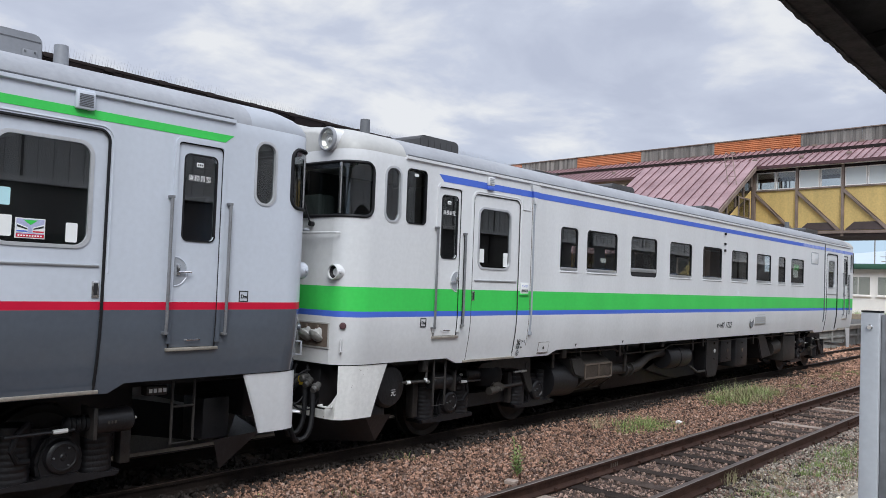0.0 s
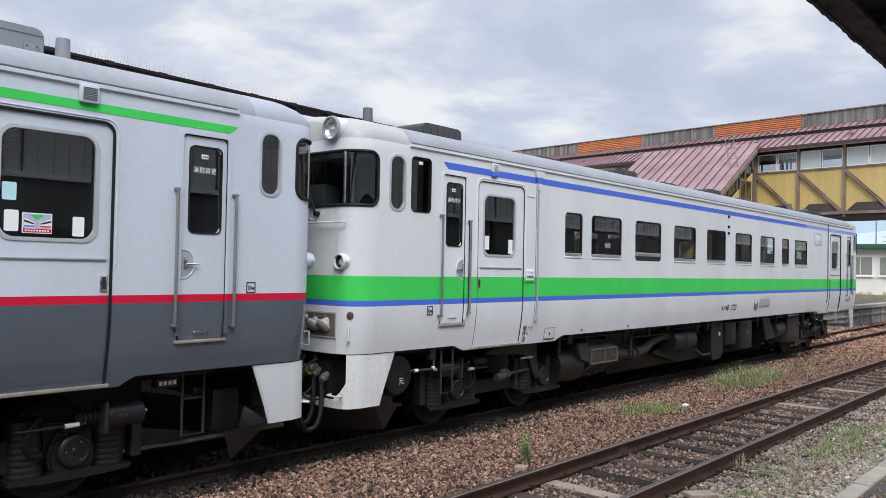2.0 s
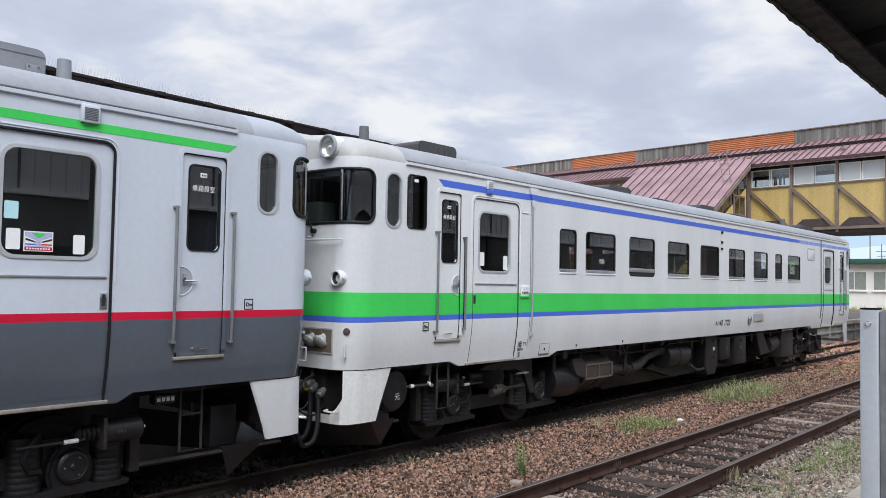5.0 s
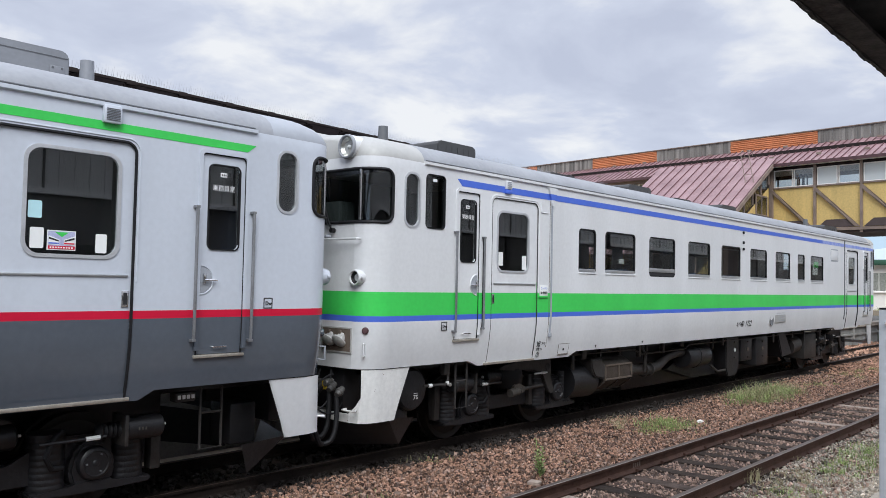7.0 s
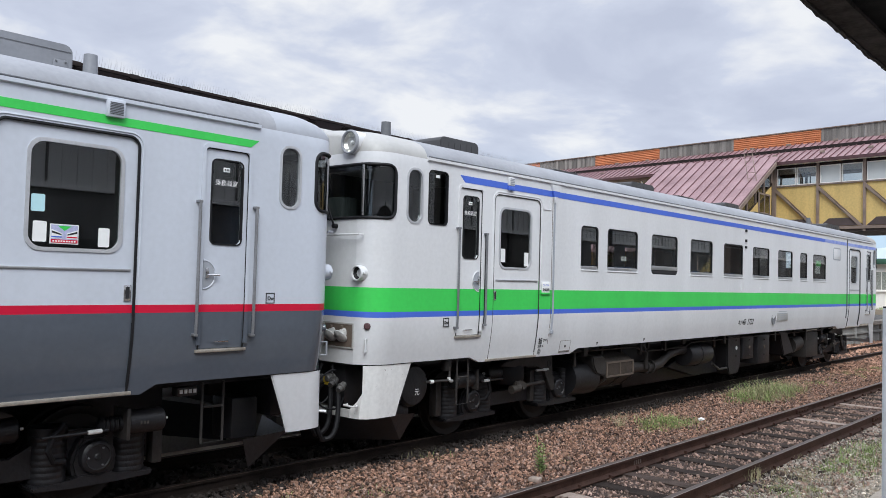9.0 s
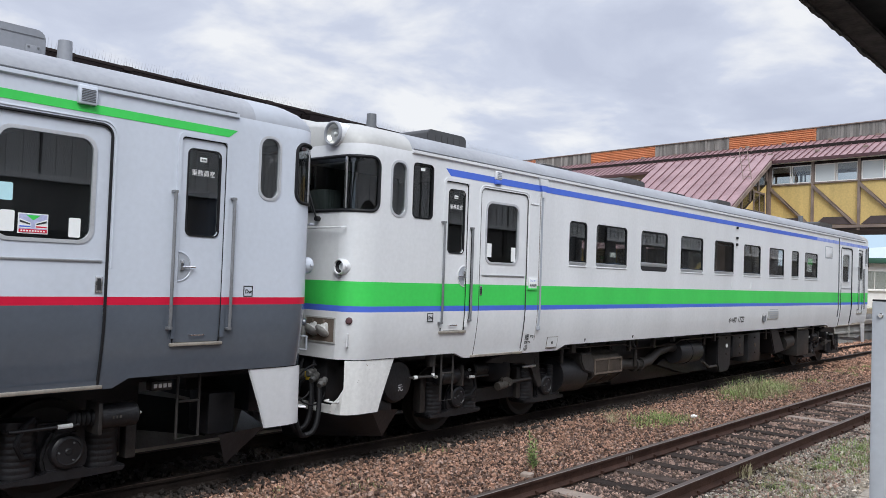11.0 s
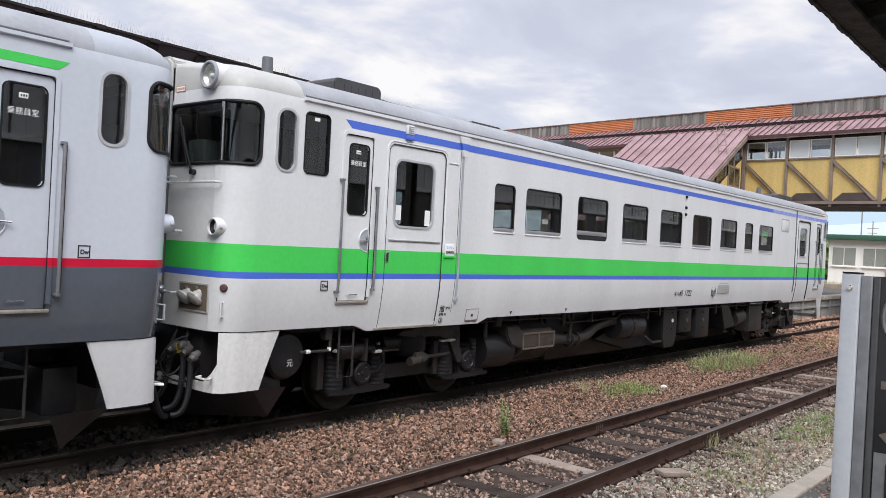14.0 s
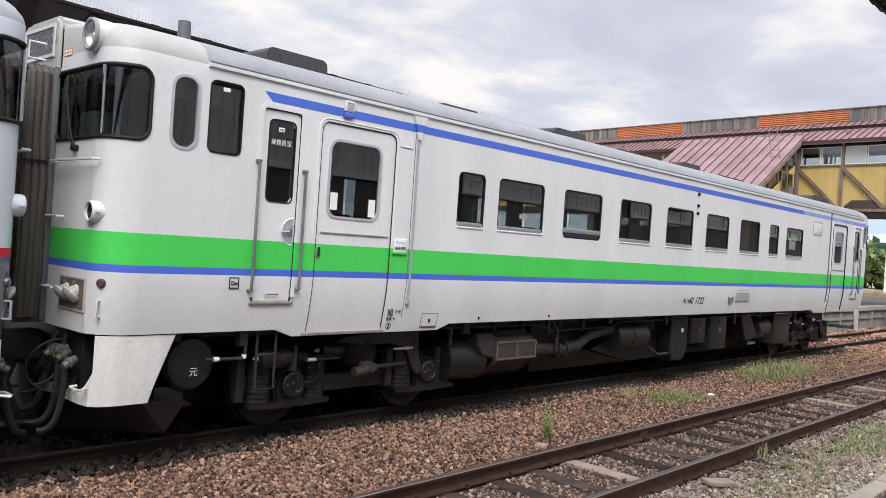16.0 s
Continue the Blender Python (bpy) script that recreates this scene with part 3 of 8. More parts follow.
def handrail(car, sh, x, z0, z1, mat=M_RAILBAR):
    """A long flat grab rail with end feet beside a crew door."""
    bm = bmesh.new()
    pts = [sh.near(x, z, 0.045) for z in (z1, (z1 + 1.62) / 2, 1.62, 1.5, z0)]
    tube(bm, pts, 0.014, 8)
    for z in (z1 - 0.01, z0 + 0.01):
        p = sh.near(x, z)
        box(bm, x - 0.018, x + 0.018, p.y - 0.058, p.y, z - 0.012, z + 0.012, 0.003)
    ob = part("handrail", bm, mat, car)
    bm = bmesh.new()
    a = [sh.near(x + 0.028, z, 0.004) for z in (z1 - 0.02, 1.62, 1.5, z0)]
    tube(bm, a, 0.011, 6)
    part("rail_backing", bm, M_RUBBER, ob)
    return ob


def gap_strip(car, sh, x0, x1, z0, z1, r, mat=M_RUBBER, w=0.012, name="door_seal"):
    """A rubber seal along the top and sides of a door opening, open below."""
    pts = []
    zz = lines(z0, z1 - r, [1.62, 1.5, 1.35, 1.2], 0.5)
    pts += [(x0, z) for z in zz]
    pts += [(x0 + r - r * math.cos(radians(a)), z1 - r + r * math.sin(radians(a))) for a in range(15, 90, 15)]
    pts += [(x1 - r + r * math.sin(radians(a)), z1 - r + r * math.cos(radians(a))) for a in range(0, 90, 15)]
    pts += [(x1, z) for z in zz[::-1]]
    bm = bmesh.new()
    tube(bm, [sh.near(x, z, -0.003) for x, z in pts], w, 6)
    seal = part(name, bm, mat, car)
    for xc, sg in ((x0, 1), (x1, -1)):
        bm = bmesh.new()
        corner = bm.verts.new((xc - sg * 0.006, -0.001, z1 + 0.006))
        arc_ = [bm.verts.new((xc + sg * (r - r * math.cos(radians(a))), -0.001, z1 - r + r * math.sin(radians(a)))) for a in range(0, 91, 15)]
        for a, b in zip(arc_, arc_[1:]):
            bm.faces.new((corner, a, b))
        part("corner_plate", bm, car_skin(car), seal, soft=False)
    return seal


def corner_glass(car, sh, end, x_in, y_in, z0, z1, sign):
    """The wrap-round cab window: panes on the end wall and round the corner in one black gasket."""
    xe = sh.x0 if end == 0 else sh.x1
    r = 0.10

    def at(s, z, out=0.0):
        # s < 0 on the end wall (metres inwards from the corner), s > 0 along the side
        if s < 0:
            return Vector((xe - sign * out, CORNER_Y - s, z))
        x = xe + sign * s
        a = math.acos(max(-1, min(1, 1 - s / CORNER_X))) if s < CORNER_X else math.pi / 2
        return Vector((x - sign * out * math.cos(a), sh.inset(x) - out * math.sin(a), z))
    wall = y_in - CORNER_Y
    ss = [-wall, -wall * 0.66, -wall * 0.33, -0.001] + [CORNER_X * (1 - math.cos(radians(a))) for a in (20, 35, 50, 65, 80)]
    ss = [s for s in ss if s < x_in - 0.02] + [x_in]
    bm = bmesh.new()
    for a, b in zip(ss, ss[1:]):
        vs = [at(a, z0, -0.012), at(b, z0, -0.012), at(b, z1, -0.012), at(a, z1, -0.012)]
        bm.faces.new([bm.verts.new(v) for v in vs])
    bmesh.ops.remove_doubles(bm, verts=bm.verts, dist=0.001)
    w = part("windshield", bm, M_DARKGLASS, car, "dark wrap-round windscreen in a black gasket")
    w.visible_shadow = False
    loop = [(s, z1 + 0.0) for s in ss[1:-1]]
    arc = lambda c, z, a0, a1: [(c[0] + r * math.cos(radians(a)), z + r * math.sin(radians(a))) for a in range(a0, a1 + 1, 18)]  # noqa: E731
    path = [(-wall + 0.06, z1)] + [(s, z1) for s in ss if -wall + 0.1 < s < x_in - r] + arc((x_in - r, 0), z1 - r, 0, 90)[::-1]
    path += arc((x_in - r, 0), z0 + r, -90, 0)[::-1] + [(s, z0) for s in ss[::-1] if -wall + 0.1 < s < x_in - r] + [(-wall + 0.06, z0), (-wall, z0 + 0.06), (-wall, z1 - 0.06)]
    bm = bmesh.new()
    tube(bm, [at(s, z, 0.002) for s, z in path], 0.017, 8, closed=True)
    part("gasket", bm, M_RUBBER, w)
    # body-coloured fillets that round the two corners by the side
    for zc, zt, sg in ((z1 - r, z1, 1), (z0 + r, z0, -1)):
        bm = bmesh.new()
        pts = [(x_in - r + r * math.cos(radians(a)), zc + sg * r * math.sin(radians(a))) for a in range(0, 91, 15)]
        corner = bm.verts.new(at(x_in, zt, 0.0))
        vs = [bm.verts.new(at(s, z, 0.0)) for s, z in pts]
        for a, b in zip(vs, vs[1:]):
            bm.faces.new((corner, a, b))
        part("fillet", bm, car_skin(car), w)
    # bright pillar at the turn of the glass
    bm = bmesh.new()
    tube(bm, [at(0.012, z0 + 0.02, 0.006), at(0.012, z1 - 0.01, 0.006)], 0.018, 8)
    part("pillar", bm, M_CHROME, w, "polished metal window pillar")
    return w, at


SKIN = {}


def car_skin(car):
    return SKIN[car.name]


def louvre(car, x0, x1, z0, z1, y, mat, name="vent_cover", slats=8):
    bm = new_box(x0, x1, y - 0.045, y, z0, z1, 0.012)
    v = part(name, bm, mat, car)
    h = (z1 - z0) * 0.7 / slats
    for i in range(slats):
        z = z0 + (z1 - z0) * 0.15 + i * h
        part("slat", new_box(x0 + 0.02, x1 - 0.02, y - 0.050, y - 0.044, z, z + h * 0.45), M_ROOFGEAR, v, soft=False)
    return v


def roof_fan(car, x, y=1.45, h=0.25, r=0.068, mat=M_ROOFGEAR):
    bm = bmesh.new()
    z = 3.73
    cyl(bm, (x, y, z - 0.05), (x, y, z + h), r, 16, r * 0.86)
    lathe(bm, (x, y, z - 0.02), (0, 0, 1), [(0, r + 0.06), (0.02, r + 0.05), (0.03, r)], 16)
    part("roof_vent_pipe", bm, mat, car)


def roof_box(car, x0, x1, y0=0.75, y1=2.15, z1=3.98, mat=M_DARKBOX):
    bm = bmesh.new()
    r = min(0.07, (z1 - 3.70) * 0.5)
    pts = [(x0, 3.66), (x1, 3.66)] + [(x1 - r + r * math.sin(radians(a)), z1 - r + r * math.cos(radians(a))) for a in (90, 67, 45, 22, 0)]
    pts += [(x0 + r - r * math.sin(radians(a)), z1 - r + r * math.cos(radians(a))) for a in (0, 30, 60, 90)]
    prism(bm, pts, "y", y0, y1, bevel=0.012)
    b = part("roof_ventilator", bm, mat, car, "grey ventilator box on the roof")
    if mat is not M_DARKBOX:
        bm = bmesh.new()
        tube(bm, [(x1 - 0.95, y0, 3.79), (x1 - 0.95, y0 - 0.05, 3.80), (x1 - 0.62, y0 - 0.05, 3.80), (x1 - 0.62, y0, 3.79)], 0.012, 6)
        part("lift_handle", bm, mat, b)
        hp = part("hinge_plate", new_box(x1 - 0.17, x1 - 0.05, y0 - 0.012, y0, 3.74, 3.84, 0.004), mat, b)
        for dx, dz in ((0.02, 0.02), (0.10, 0.02), (0.02, 0.08), (0.10, 0.08)):
            part("rivet", new_box(x1 - 0.175 + dx, x1 - 0.160 + dx, y0 - 0.018, y0 - 0.012, 3.735 + dz, 3.75 + dz), M_ROOFGEAR, hp, soft=False)
        part("lid_seam", new_box(x0 + 0.02, x1 - 0.02, y0 - 0.004, y0, 3.915, 3.922), M_ROOFGEAR, b, soft=False)
        return
    for i in range(5):
        xx = x0 + (x1 - x0) * (0.2 + 0.15 * i)
        part("rib", new_box(xx, xx + 0.012, y0 - 0.006, y0, 3.72, z1 - 0.06), mat, b, soft=False)


def crew_door_fit(car, sh, x0, x1, hinge_right, zones, write=True):
    rim = zones[-1][2]
    leaf = door_leaf(car, sh, "crew_door", x0 + 0.008, x1 - 0.008, 1.384, 3.135, zones, (x0 + 0.085, x1 - 0.065, 2.30, 3.05), 0.05, 0.012, "narrow crew door with a dark window", M_RUBBER, 0.006)
    gap_strip(car, sh, x0 + 0.01, x1 - 0.01, 1.38, 3.14, 0.05, w=0.007)
    # raised pressed frame round the door
    bm = bmesh.new()
    for xa in (x0 - 0.022, x1 - 0.012):
        for k, (za, zb, _) in enumerate(zones):
            if zb > 1.42:
                box(bm, xa, xa + 0.034, -0.012, 0.012, max(za, 1.42), min(zb, 3.115), mat=k)
    outer = [p for p in round_rect(x0 - 0.022, x1 + 0.022, 1.3, 3.18, 0.065) if p[1] > 2]
    inner = [p for p in round_rect(x0 + 0.012, x1 - 0.012, 1.3, 3.142, 0.027) if p[1] > 2]
    for i in range(len(outer) - 1):
        for q in ((outer[i], outer[i + 1], inner[i + 1], inner[i]),):
            slab(bm, q, -0.012, 0.012, len(zones) - 1)
    part("door_frame", bm, [z[2] for z in zones], car, soft=False)
    y = sh.lean(1.36)
    part("door_sill", new_box(x0 - 0.02, x1 + 0.02, y - 0.025, y + 0.03, 1.352, 1.380, 0.006), M_SILL, car)
    # half-round handle recess and lever
    bm = bmesh.new()
    hx, hs = (x0 + 0.03, 1) if not hinge_right else (x1 - 0.03, -1)
    arc_ = [(hx + hs * 0.125 * math.cos(radians(a)), 0.010, 2.03 + 0.125 * math.sin(radians(a))) for a in range(-90, 91, 15)]
    tube(bm, arc_, 0.007, 6)
    part("handle_dish", bm, rim, leaf)
    bm = bmesh.new()
    slab(bm, [(hx, 1.915)] + [(hx + hs * 0.115 * math.cos(radians(a)), 2.03 + 0.115 * math.sin(radians(a))) for a in range(-75, 76, 15)] + [(hx, 2.145)], 0.0085, 0.0105)
    part("dish_floor", bm, M_DIMGREY, leaf, soft=False)
    xa = x0 + 0.06 if not hinge_right else x1 - 0.06
    d = 1 if not hinge_right else -1
    bm = bmesh.new()
    tube(bm, [(xa, -0.005, 2.03), (xa + 0.05 * d, -0.02, 2.03), (xa + 0.12 * d, -0.02, 2.028)], 0.009, 8)
    box(bm, xa - 0.014, xa + 0.014, -0.014, 0.006, 2.0, 2.09, 0.004)
    part("lever", bm, M_CHROME, leaf)
    bm = bmesh.new()
    xm = (x0 + x1) / 2
    yl = sh.lean(1.44) + 0.018
    tube(bm, [(xm - 0.07, yl, 1.445), (xm - 0.065, yl - 0.03, 1.445), (xm + 0.065, yl - 0.03, 1.445), (xm + 0.07, yl, 1.445)], 0.007, 6)
    part("kick_handle", bm, M_CHROME, leaf)
    if write:
        letters("room_name", "乗務員室", 0.058, Matrix.Translation((xm - 0.115, 0.010, 2.825)) @ pose(0, 0, 0, 90, 0, 0), M_TEXTWHITE, leaf, "white crew room lettering")
    cp = part("catch_plate", new_box(xm - 0.034, xm + 0.034, 0.012, 0.018, 2.945, 2.985, 0.004), M_PAPER, leaf)
    for k in (-1, 0, 1):
        part("catch_mark", new_box(xm + 0.018 * k - 0.005, xm + 0.018 * k + 0.005, 0.009, 0.0115, 2.957, 2.973), M_TEXTBLACK, cp, soft=False)
    return leaf


def passenger_door_fit(car, sh, x0, x1, zones, win, zsill, seal=0.004, rw=0.014, gap=0.005, back=0.03):
    leaf = door_leaf(car, sh, "passenger_door", x0 + gap, x1 - gap, zsill + 0.02, 3.12, zones, win, 0.11, back, "sliding passenger door with a rounded window", M_RIM, rw)
    gap_strip(car, sh, x0 + 0.005, x1 - 0.005, zsill, 3.13, 0.09, w=seal, mat=M_RUBBER if seal > 0.01 else M_GEAR2)
    for xj, sg in ((x0, -1), (x1, 1)):
        bm = bmesh.new()
        zz = lines(zsill, 3.10, [1.62, 1.5, 1.35, 1.2], 0.5)
        rows = [[bm.verts.new(sh.near(xj + dx, z) + Vector((0, dy, 0))) for dx, dy in ((0, 0.002), (0, 0.075), (sg * 0.012, 0.075), (sg * 0.012, 0.004))] for z in zz]
        for a, b in zip(rows, rows[1:]):
            for k in range(4):
                bm.faces.new((a[k], a[(k + 1) % 4], b[(k + 1) % 4], b[k])).material_index = paint_index(zones, (a[0].co.z + b[0].co.z) / 2)
        part("door_jamb", bm, [z[2] for z in zones], car, soft=False)
    # pressed lip round the top of the opening
    bm = bmesh.new()
    lip = [(x0 - 0.03, z) for z in (2.0, 2.5, 3.0)] + [(x0 - 0.03 + 0.11 - 0.11 * math.cos(radians(a)), 3.05 + 0.11 * math.sin(radians(a))) for a in range(0, 91, 15)]
    lip += [(x0 + x1 - p, z) for p, z in lip[::-1]]
    tube(bm, [(p, 0.004, z) for p, z in lip], 0.012, 6)
    part("door_lip", bm, zones[-1][2], car)
    y = sh.lean(zsill)
    part("door_sill", new_box(x0 - 0.04, x1 + 0.03, y - 0.02, y + 0.05, zsill - 0.018, zsill + 0.012, 0.005), M_SILL, car, "worn metal door sill")
    part("grip_strip", new_box(x0 + 0.06, x1 - 0.04, back - 0.012, back, 2.04, 2.06, 0.004), M_ALU, leaf)
    return leaf


def drop_panel(car, sh, x0, x1, z, mat, slope=0.2):
    """The deeper skirt below a door, with slanted ends."""
    bm = bmesh.new()
    ztop = sh.zb
    a = [sh.near(x, zz) for x, zz in ((x0, ztop), (x0 + slope, z), (x1 - slope, z), (x1, ztop))]
    vs = [bm.verts.new(p) for p in a] + [bm.verts.new(p + Vector((0, 0.05, 0))) for p in a]
    for q in ((0, 1, 2, 3), (7, 6, 5, 4), (0, 4, 5, 1), (1, 5, 6, 2), (2, 6, 7, 3)):
        bm.faces.new([vs[i] for i in q])
    return part("door_skirt", bm, mat, car, soft=False)


def stripe(car, x0, x1, z0, z1, mat, slant_left=0.0, slant_right=0.0, name="stripe"):
    bm = bmesh.new()
    slab(bm, [(x0 + slant_left, z0), (x1 - slant_right, z0), (x1, z1), (x0, z1)], -0.003, 0.004)
    return part(name, bm, mat, car, soft=False)


def gutter(car, sh, x0, x1):
    bm = bmesh.new()
    pts = [(-0.026, 3.388), (0.01, 3.372), (0.02, 3.41), (0.005, 3.425), (-0.026, 3.418)]
    prism(bm, pts, "x", x0, x1, bevel=0.0)
    g = part("roof_gutter", bm, car_skin(car), car)
    # dark bar that draws the thin shadow line between gutter and roof
    bm = bmesh.new()
    tube(bm, [(x0 + 0.02, -0.004, 3.431), (x1 - 0.02, -0.004, 3.431)], 0.008, 6)
    part("gutter_joint", bm, M_ROOFGEAR, g)
    return g


def wheelset(car, x, gear):
    bm = bmesh.new()
    for y, s in ((0.90, 1), (2.0, -1)):
        lathe(bm, (0, y - 1.45, 0), (0, s, 0), [(-0.04, 0.0), (-0.04, 0.30), (-0.03, 0.36), (-0.05, 0.40), (-0.05, 0.43), (0.06, 0.435), (0.06, 0.46), (0.09, 0.45), (0.09, 0.36), (0.03, 0.30), (0.03, 0.0)], 28)
    cyl(bm, (0, -0.95, 0), (0, 0.95, 0), 0.08, 14)
    me = finish(bm, "wheelset", M_STEEL)
    smooth(me)
    ob = new("wheelset", me)
    ob.parent = car
    b = Vector(car["base"])
    ob["home"] = (x - b.x, 1.45 - b.y, 0.43 - b.z)
    ob.location = ob["home"]
    gear.append(ob)
    return ob


def ribbed(bm, centre, z0, z1, r, n=6):
    """A stack of rounded ribs, like a tightly wound spring."""
    prof = []
    for i in range(n):
        h = (z1 - z0) / n
        prof += [(z0 + h * (i + 0.05), r * 0.975), (z0 + h * (i + 0.3), r), (z0 + h * (i + 0.7), r), (z0 + h * (i + 0.95), r * 0.975)]
    return lathe(bm, (centre[0], centre[1], 0), (0, 0, 1), [(z0, 0.0)] + prof + [(z1, 0.0)], 18)


def bogie(car, xc, gear, f=1, axles=(-1.05, 1.05), cyl_at=-1.235, cyl_z=0.79):
    """Side frames with axle boxes, springs and brake gear; the wheelsets turn in them."""
    up = 0.06
    for y in (0.56, 2.24):
        bm = bmesh.new()
        pts = [(xc - 1.50, 0.46), (xc - 1.50, 0.54), (xc - 1.25, 0.70), (xc - 0.75, 0.72), (xc - 0.45, 0.52), (xc + 0.45, 0.52), (xc + 0.75, 0.72), (xc + 1.25, 0.70), (xc + 1.50, 0.54), (xc + 1.50, 0.46), (xc + 0.6, 0.36), (xc - 0.6, 0.36)]
        prism(bm, pts, "y", y, y + 0.10, bevel=0.015)
        fr = part("bogie_frame", bm, M_GEAR, car, "black steel bogie frame")
        if y < 1:
            frame_ = fr
    for dx in axles:
        wheelset(car, xc + dx, gear)
        x, zc = xc + dx, 0.43 + up
        bm = bmesh.new()
        # cast box with shoulders that reach out to the two springs
        prism(bm, [(x - 0.17, zc - 0.17), (x + 0.17, zc - 0.17), (x + 0.20, zc - 0.05), (x + 0.17, zc + 0.07), (x + 0.10, zc + 0.17), (x - 0.10, zc + 0.17), (x - 0.17, zc + 0.07), (x - 0.20, zc - 0.05)], "y", 0.47, 0.60, bevel=0.025)
        lathe(bm, (x, 0.47, zc), (0, -1, 0), [(0, 0.145), (0.05, 0.135), (0.062, 0.122), (0.066, 0.105), (0.056, 0.098), (0.056, 0.03), (0.066, 0.02), (0.066, 0.0)], 28)
        ab = part("axle_box", bm, M_GEAR, frame_)
        for k in range(3):
            a = radians(60 + 120 * k)
            bm = bmesh.new()
            cyl(bm, (x + 0.08 * math.cos(a), 0.415, zc + 0.08 * math.sin(a)), (x + 0.08 * math.cos(a), 0.400, zc + 0.08 * math.sin(a)), 0.008, 6)
            part("bolt", bm, M_RAILBAR, ab)
        for sx in (-0.34, 0.34):
            bm = bmesh.new()
            ribbed(bm, (x + sx, 0.60), 0.245 + up, 0.64 + up, 0.15, 8)
            cyl(bm, (x + sx, 0.60, 0.64 + up), (x + sx, 0.60, 0.70 + up), 0.15, 18)
            part("coil_spring", bm, M_GEAR, frame_)
        part("spring_plank", prism(bmesh.new(), [(x - 0.52, 0.25 + up), (x - 0.50, 0.20 + up), (x - 0.2, 0.195 + up), (x + 0.2, 0.195 + up), (x + 0.50, 0.20 + up), (x + 0.52, 0.25 + up), (x + 0.18, 0.25 + up), (x + 0.15, 0.29 + up), (x - 0.15, 0.29 + up), (x - 0.18, 0.25 + up)], "y", 0.45, 0.72, bevel=0.012), M_GEAR, frame_)
        part("guard_bracket", new_box(x - f * 0.58 - 0.05, x - f * 0.58 + 0.05, 0.50, 0.62, 0.34, 0.78, 0.015), M_GEAR2, frame_)
    # brake cylinder: end bolt, drum, flange, spring gaiter, fork and long rod
    for dx, y in ((cyl_at, 0.36), (-0.30, 0.60)):
        cx, cz = xc + f * dx, cyl_z
        bm = bmesh.new()
        lathe(bm, (cx, y, cz), (f, 0, 0), [(-0.23, 0.0), (-0.23, 0.012), (-0.20, 0.016), (-0.20, 0.085), (-0.18, 0.105), (0.13, 0.105), (0.15, 0.09), (0.15, 0.05), (0.16, 0.0)], 22)
        c = part("brake_cylinder", bm, M_GEAR, frame_)
        part("flange", new_box(cx + f * 0.16 - 0.018, cx + f * 0.16 + 0.018, y - 0.12, y + 0.12, cz - 0.13, cz + 0.13, 0.008), M_GEAR2, c)
        bm = bmesh.new()
        lathe(bm, (cx + f * 0.18, y, cz), (f, 0, 0), [(0.02 * k, 0.055 if k % 2 else 0.07) for k in range(10)] + [(0.2, 0.0)], 16)
        part("gaiter", bm, M_RUBBER, c)
        bm = bmesh.new()
        tube(bm, [(cx + f * 0.30, y - 0.05, cz - 0.035), (cx + f * 0.60, y - 0.02, cz - 0.045), (cx + f * 0.82, y, cz - 0.05)], 0.014, 8)
        part("brake_rod", bm, M_GEAR, c)
        bm = bmesh.new()
        cyl(bm, (cx + f * 0.36, y - 0.055, cz - 0.036), (cx + f * 0.47, y - 0.045, cz - 0.040), 0.019, 8)
        part("white_mark", bm, M_PAPER, c, "white painted brake mark")
        bm = bmesh.new()
        lathe(bm, (cx - f * 0.205, y, cz), (-f, 0, 0), [(0, 0.022), (0.02, 0.022), (0.024, 0.012), (0.05, 0.012), (0.05, 0.0)], 10)
        part("end_bolt", bm, M_PAPER, c)
        for k in range(3):
            part("stencil_mark", new_box(cx - 0.05 + 0.03 * k, cx - 0.035 + 0.03 * k, y - 0.1075, y - 0.104, cz - 0.012, cz + 0.012), M_DUSTGEAR, c, soft=False)
    # long arched brake bracket with a lightening hole, damper, anchor rod and hose
    bm = bmesh.new()
    pts = [(xc - f * 0.42, 0.90), (xc - f * 0.30, 0.95), (xc + f * 0.10, 0.985), (xc + f * 0.82, 0.975), (xc + f * 0.82, 0.72), (xc + f * 0.90, 0.54), (xc + f * 0.88, 0.48), (xc + f * 0.80, 0.48), (xc + f * 0.70, 0.62), (xc + f * 0.62, 0.79), (xc + f * 0.42, 0.86), (xc - f * 0.10, 0.87)]
    prism(bm, pts, "y", 0.40, 0.46, bevel=0.008)
    bb = part("brake_bracket", bm, M_GEAR2, frame_)
    bm = bmesh.new()
    lathe(bm, (xc + f * 0.735, 0.396, 0.87), (0, -1, 0), [(0, 0.0), (0.002, 0.042), (0.004, 0.05), (0, 0.055)], 16)
    part("lightening_hole", bm, M_TEXTBLACK, bb)
    bm = bmesh.new()
    tube(bm, [(xc - f * 0.34, 0.43, 1.0), (xc + f * 0.2, 0.43, 1.03), (xc + f * 0.80, 0.43, 1.0)], 0.014, 6)
    part("air_pipe", bm, M_RAILBAR, bb)
    bm = bmesh.new()
    cyl(bm, (xc - f * 0.16, 0.40, 0.565), (xc + f * 0.02, 0.40, 0.585), 0.055, 14)
    prism(bm, [(xc - f * 0.06, 0.53), (xc + f * 0.17, 0.57), (xc + f * 0.17, 0.63), (xc + f * 0.02, 0.70), (xc - f * 0.10, 0.68)], "y", 0.37, 0.47, bevel=0.012)
    cyl(bm, (xc + f * 0.06, 0.365, 0.585), (xc + f * 0.06, 0.345, 0.585), 0.028, 6)
    part("damper", bm, M_DUSTGEAR, frame_)
    bm = bmesh.new()
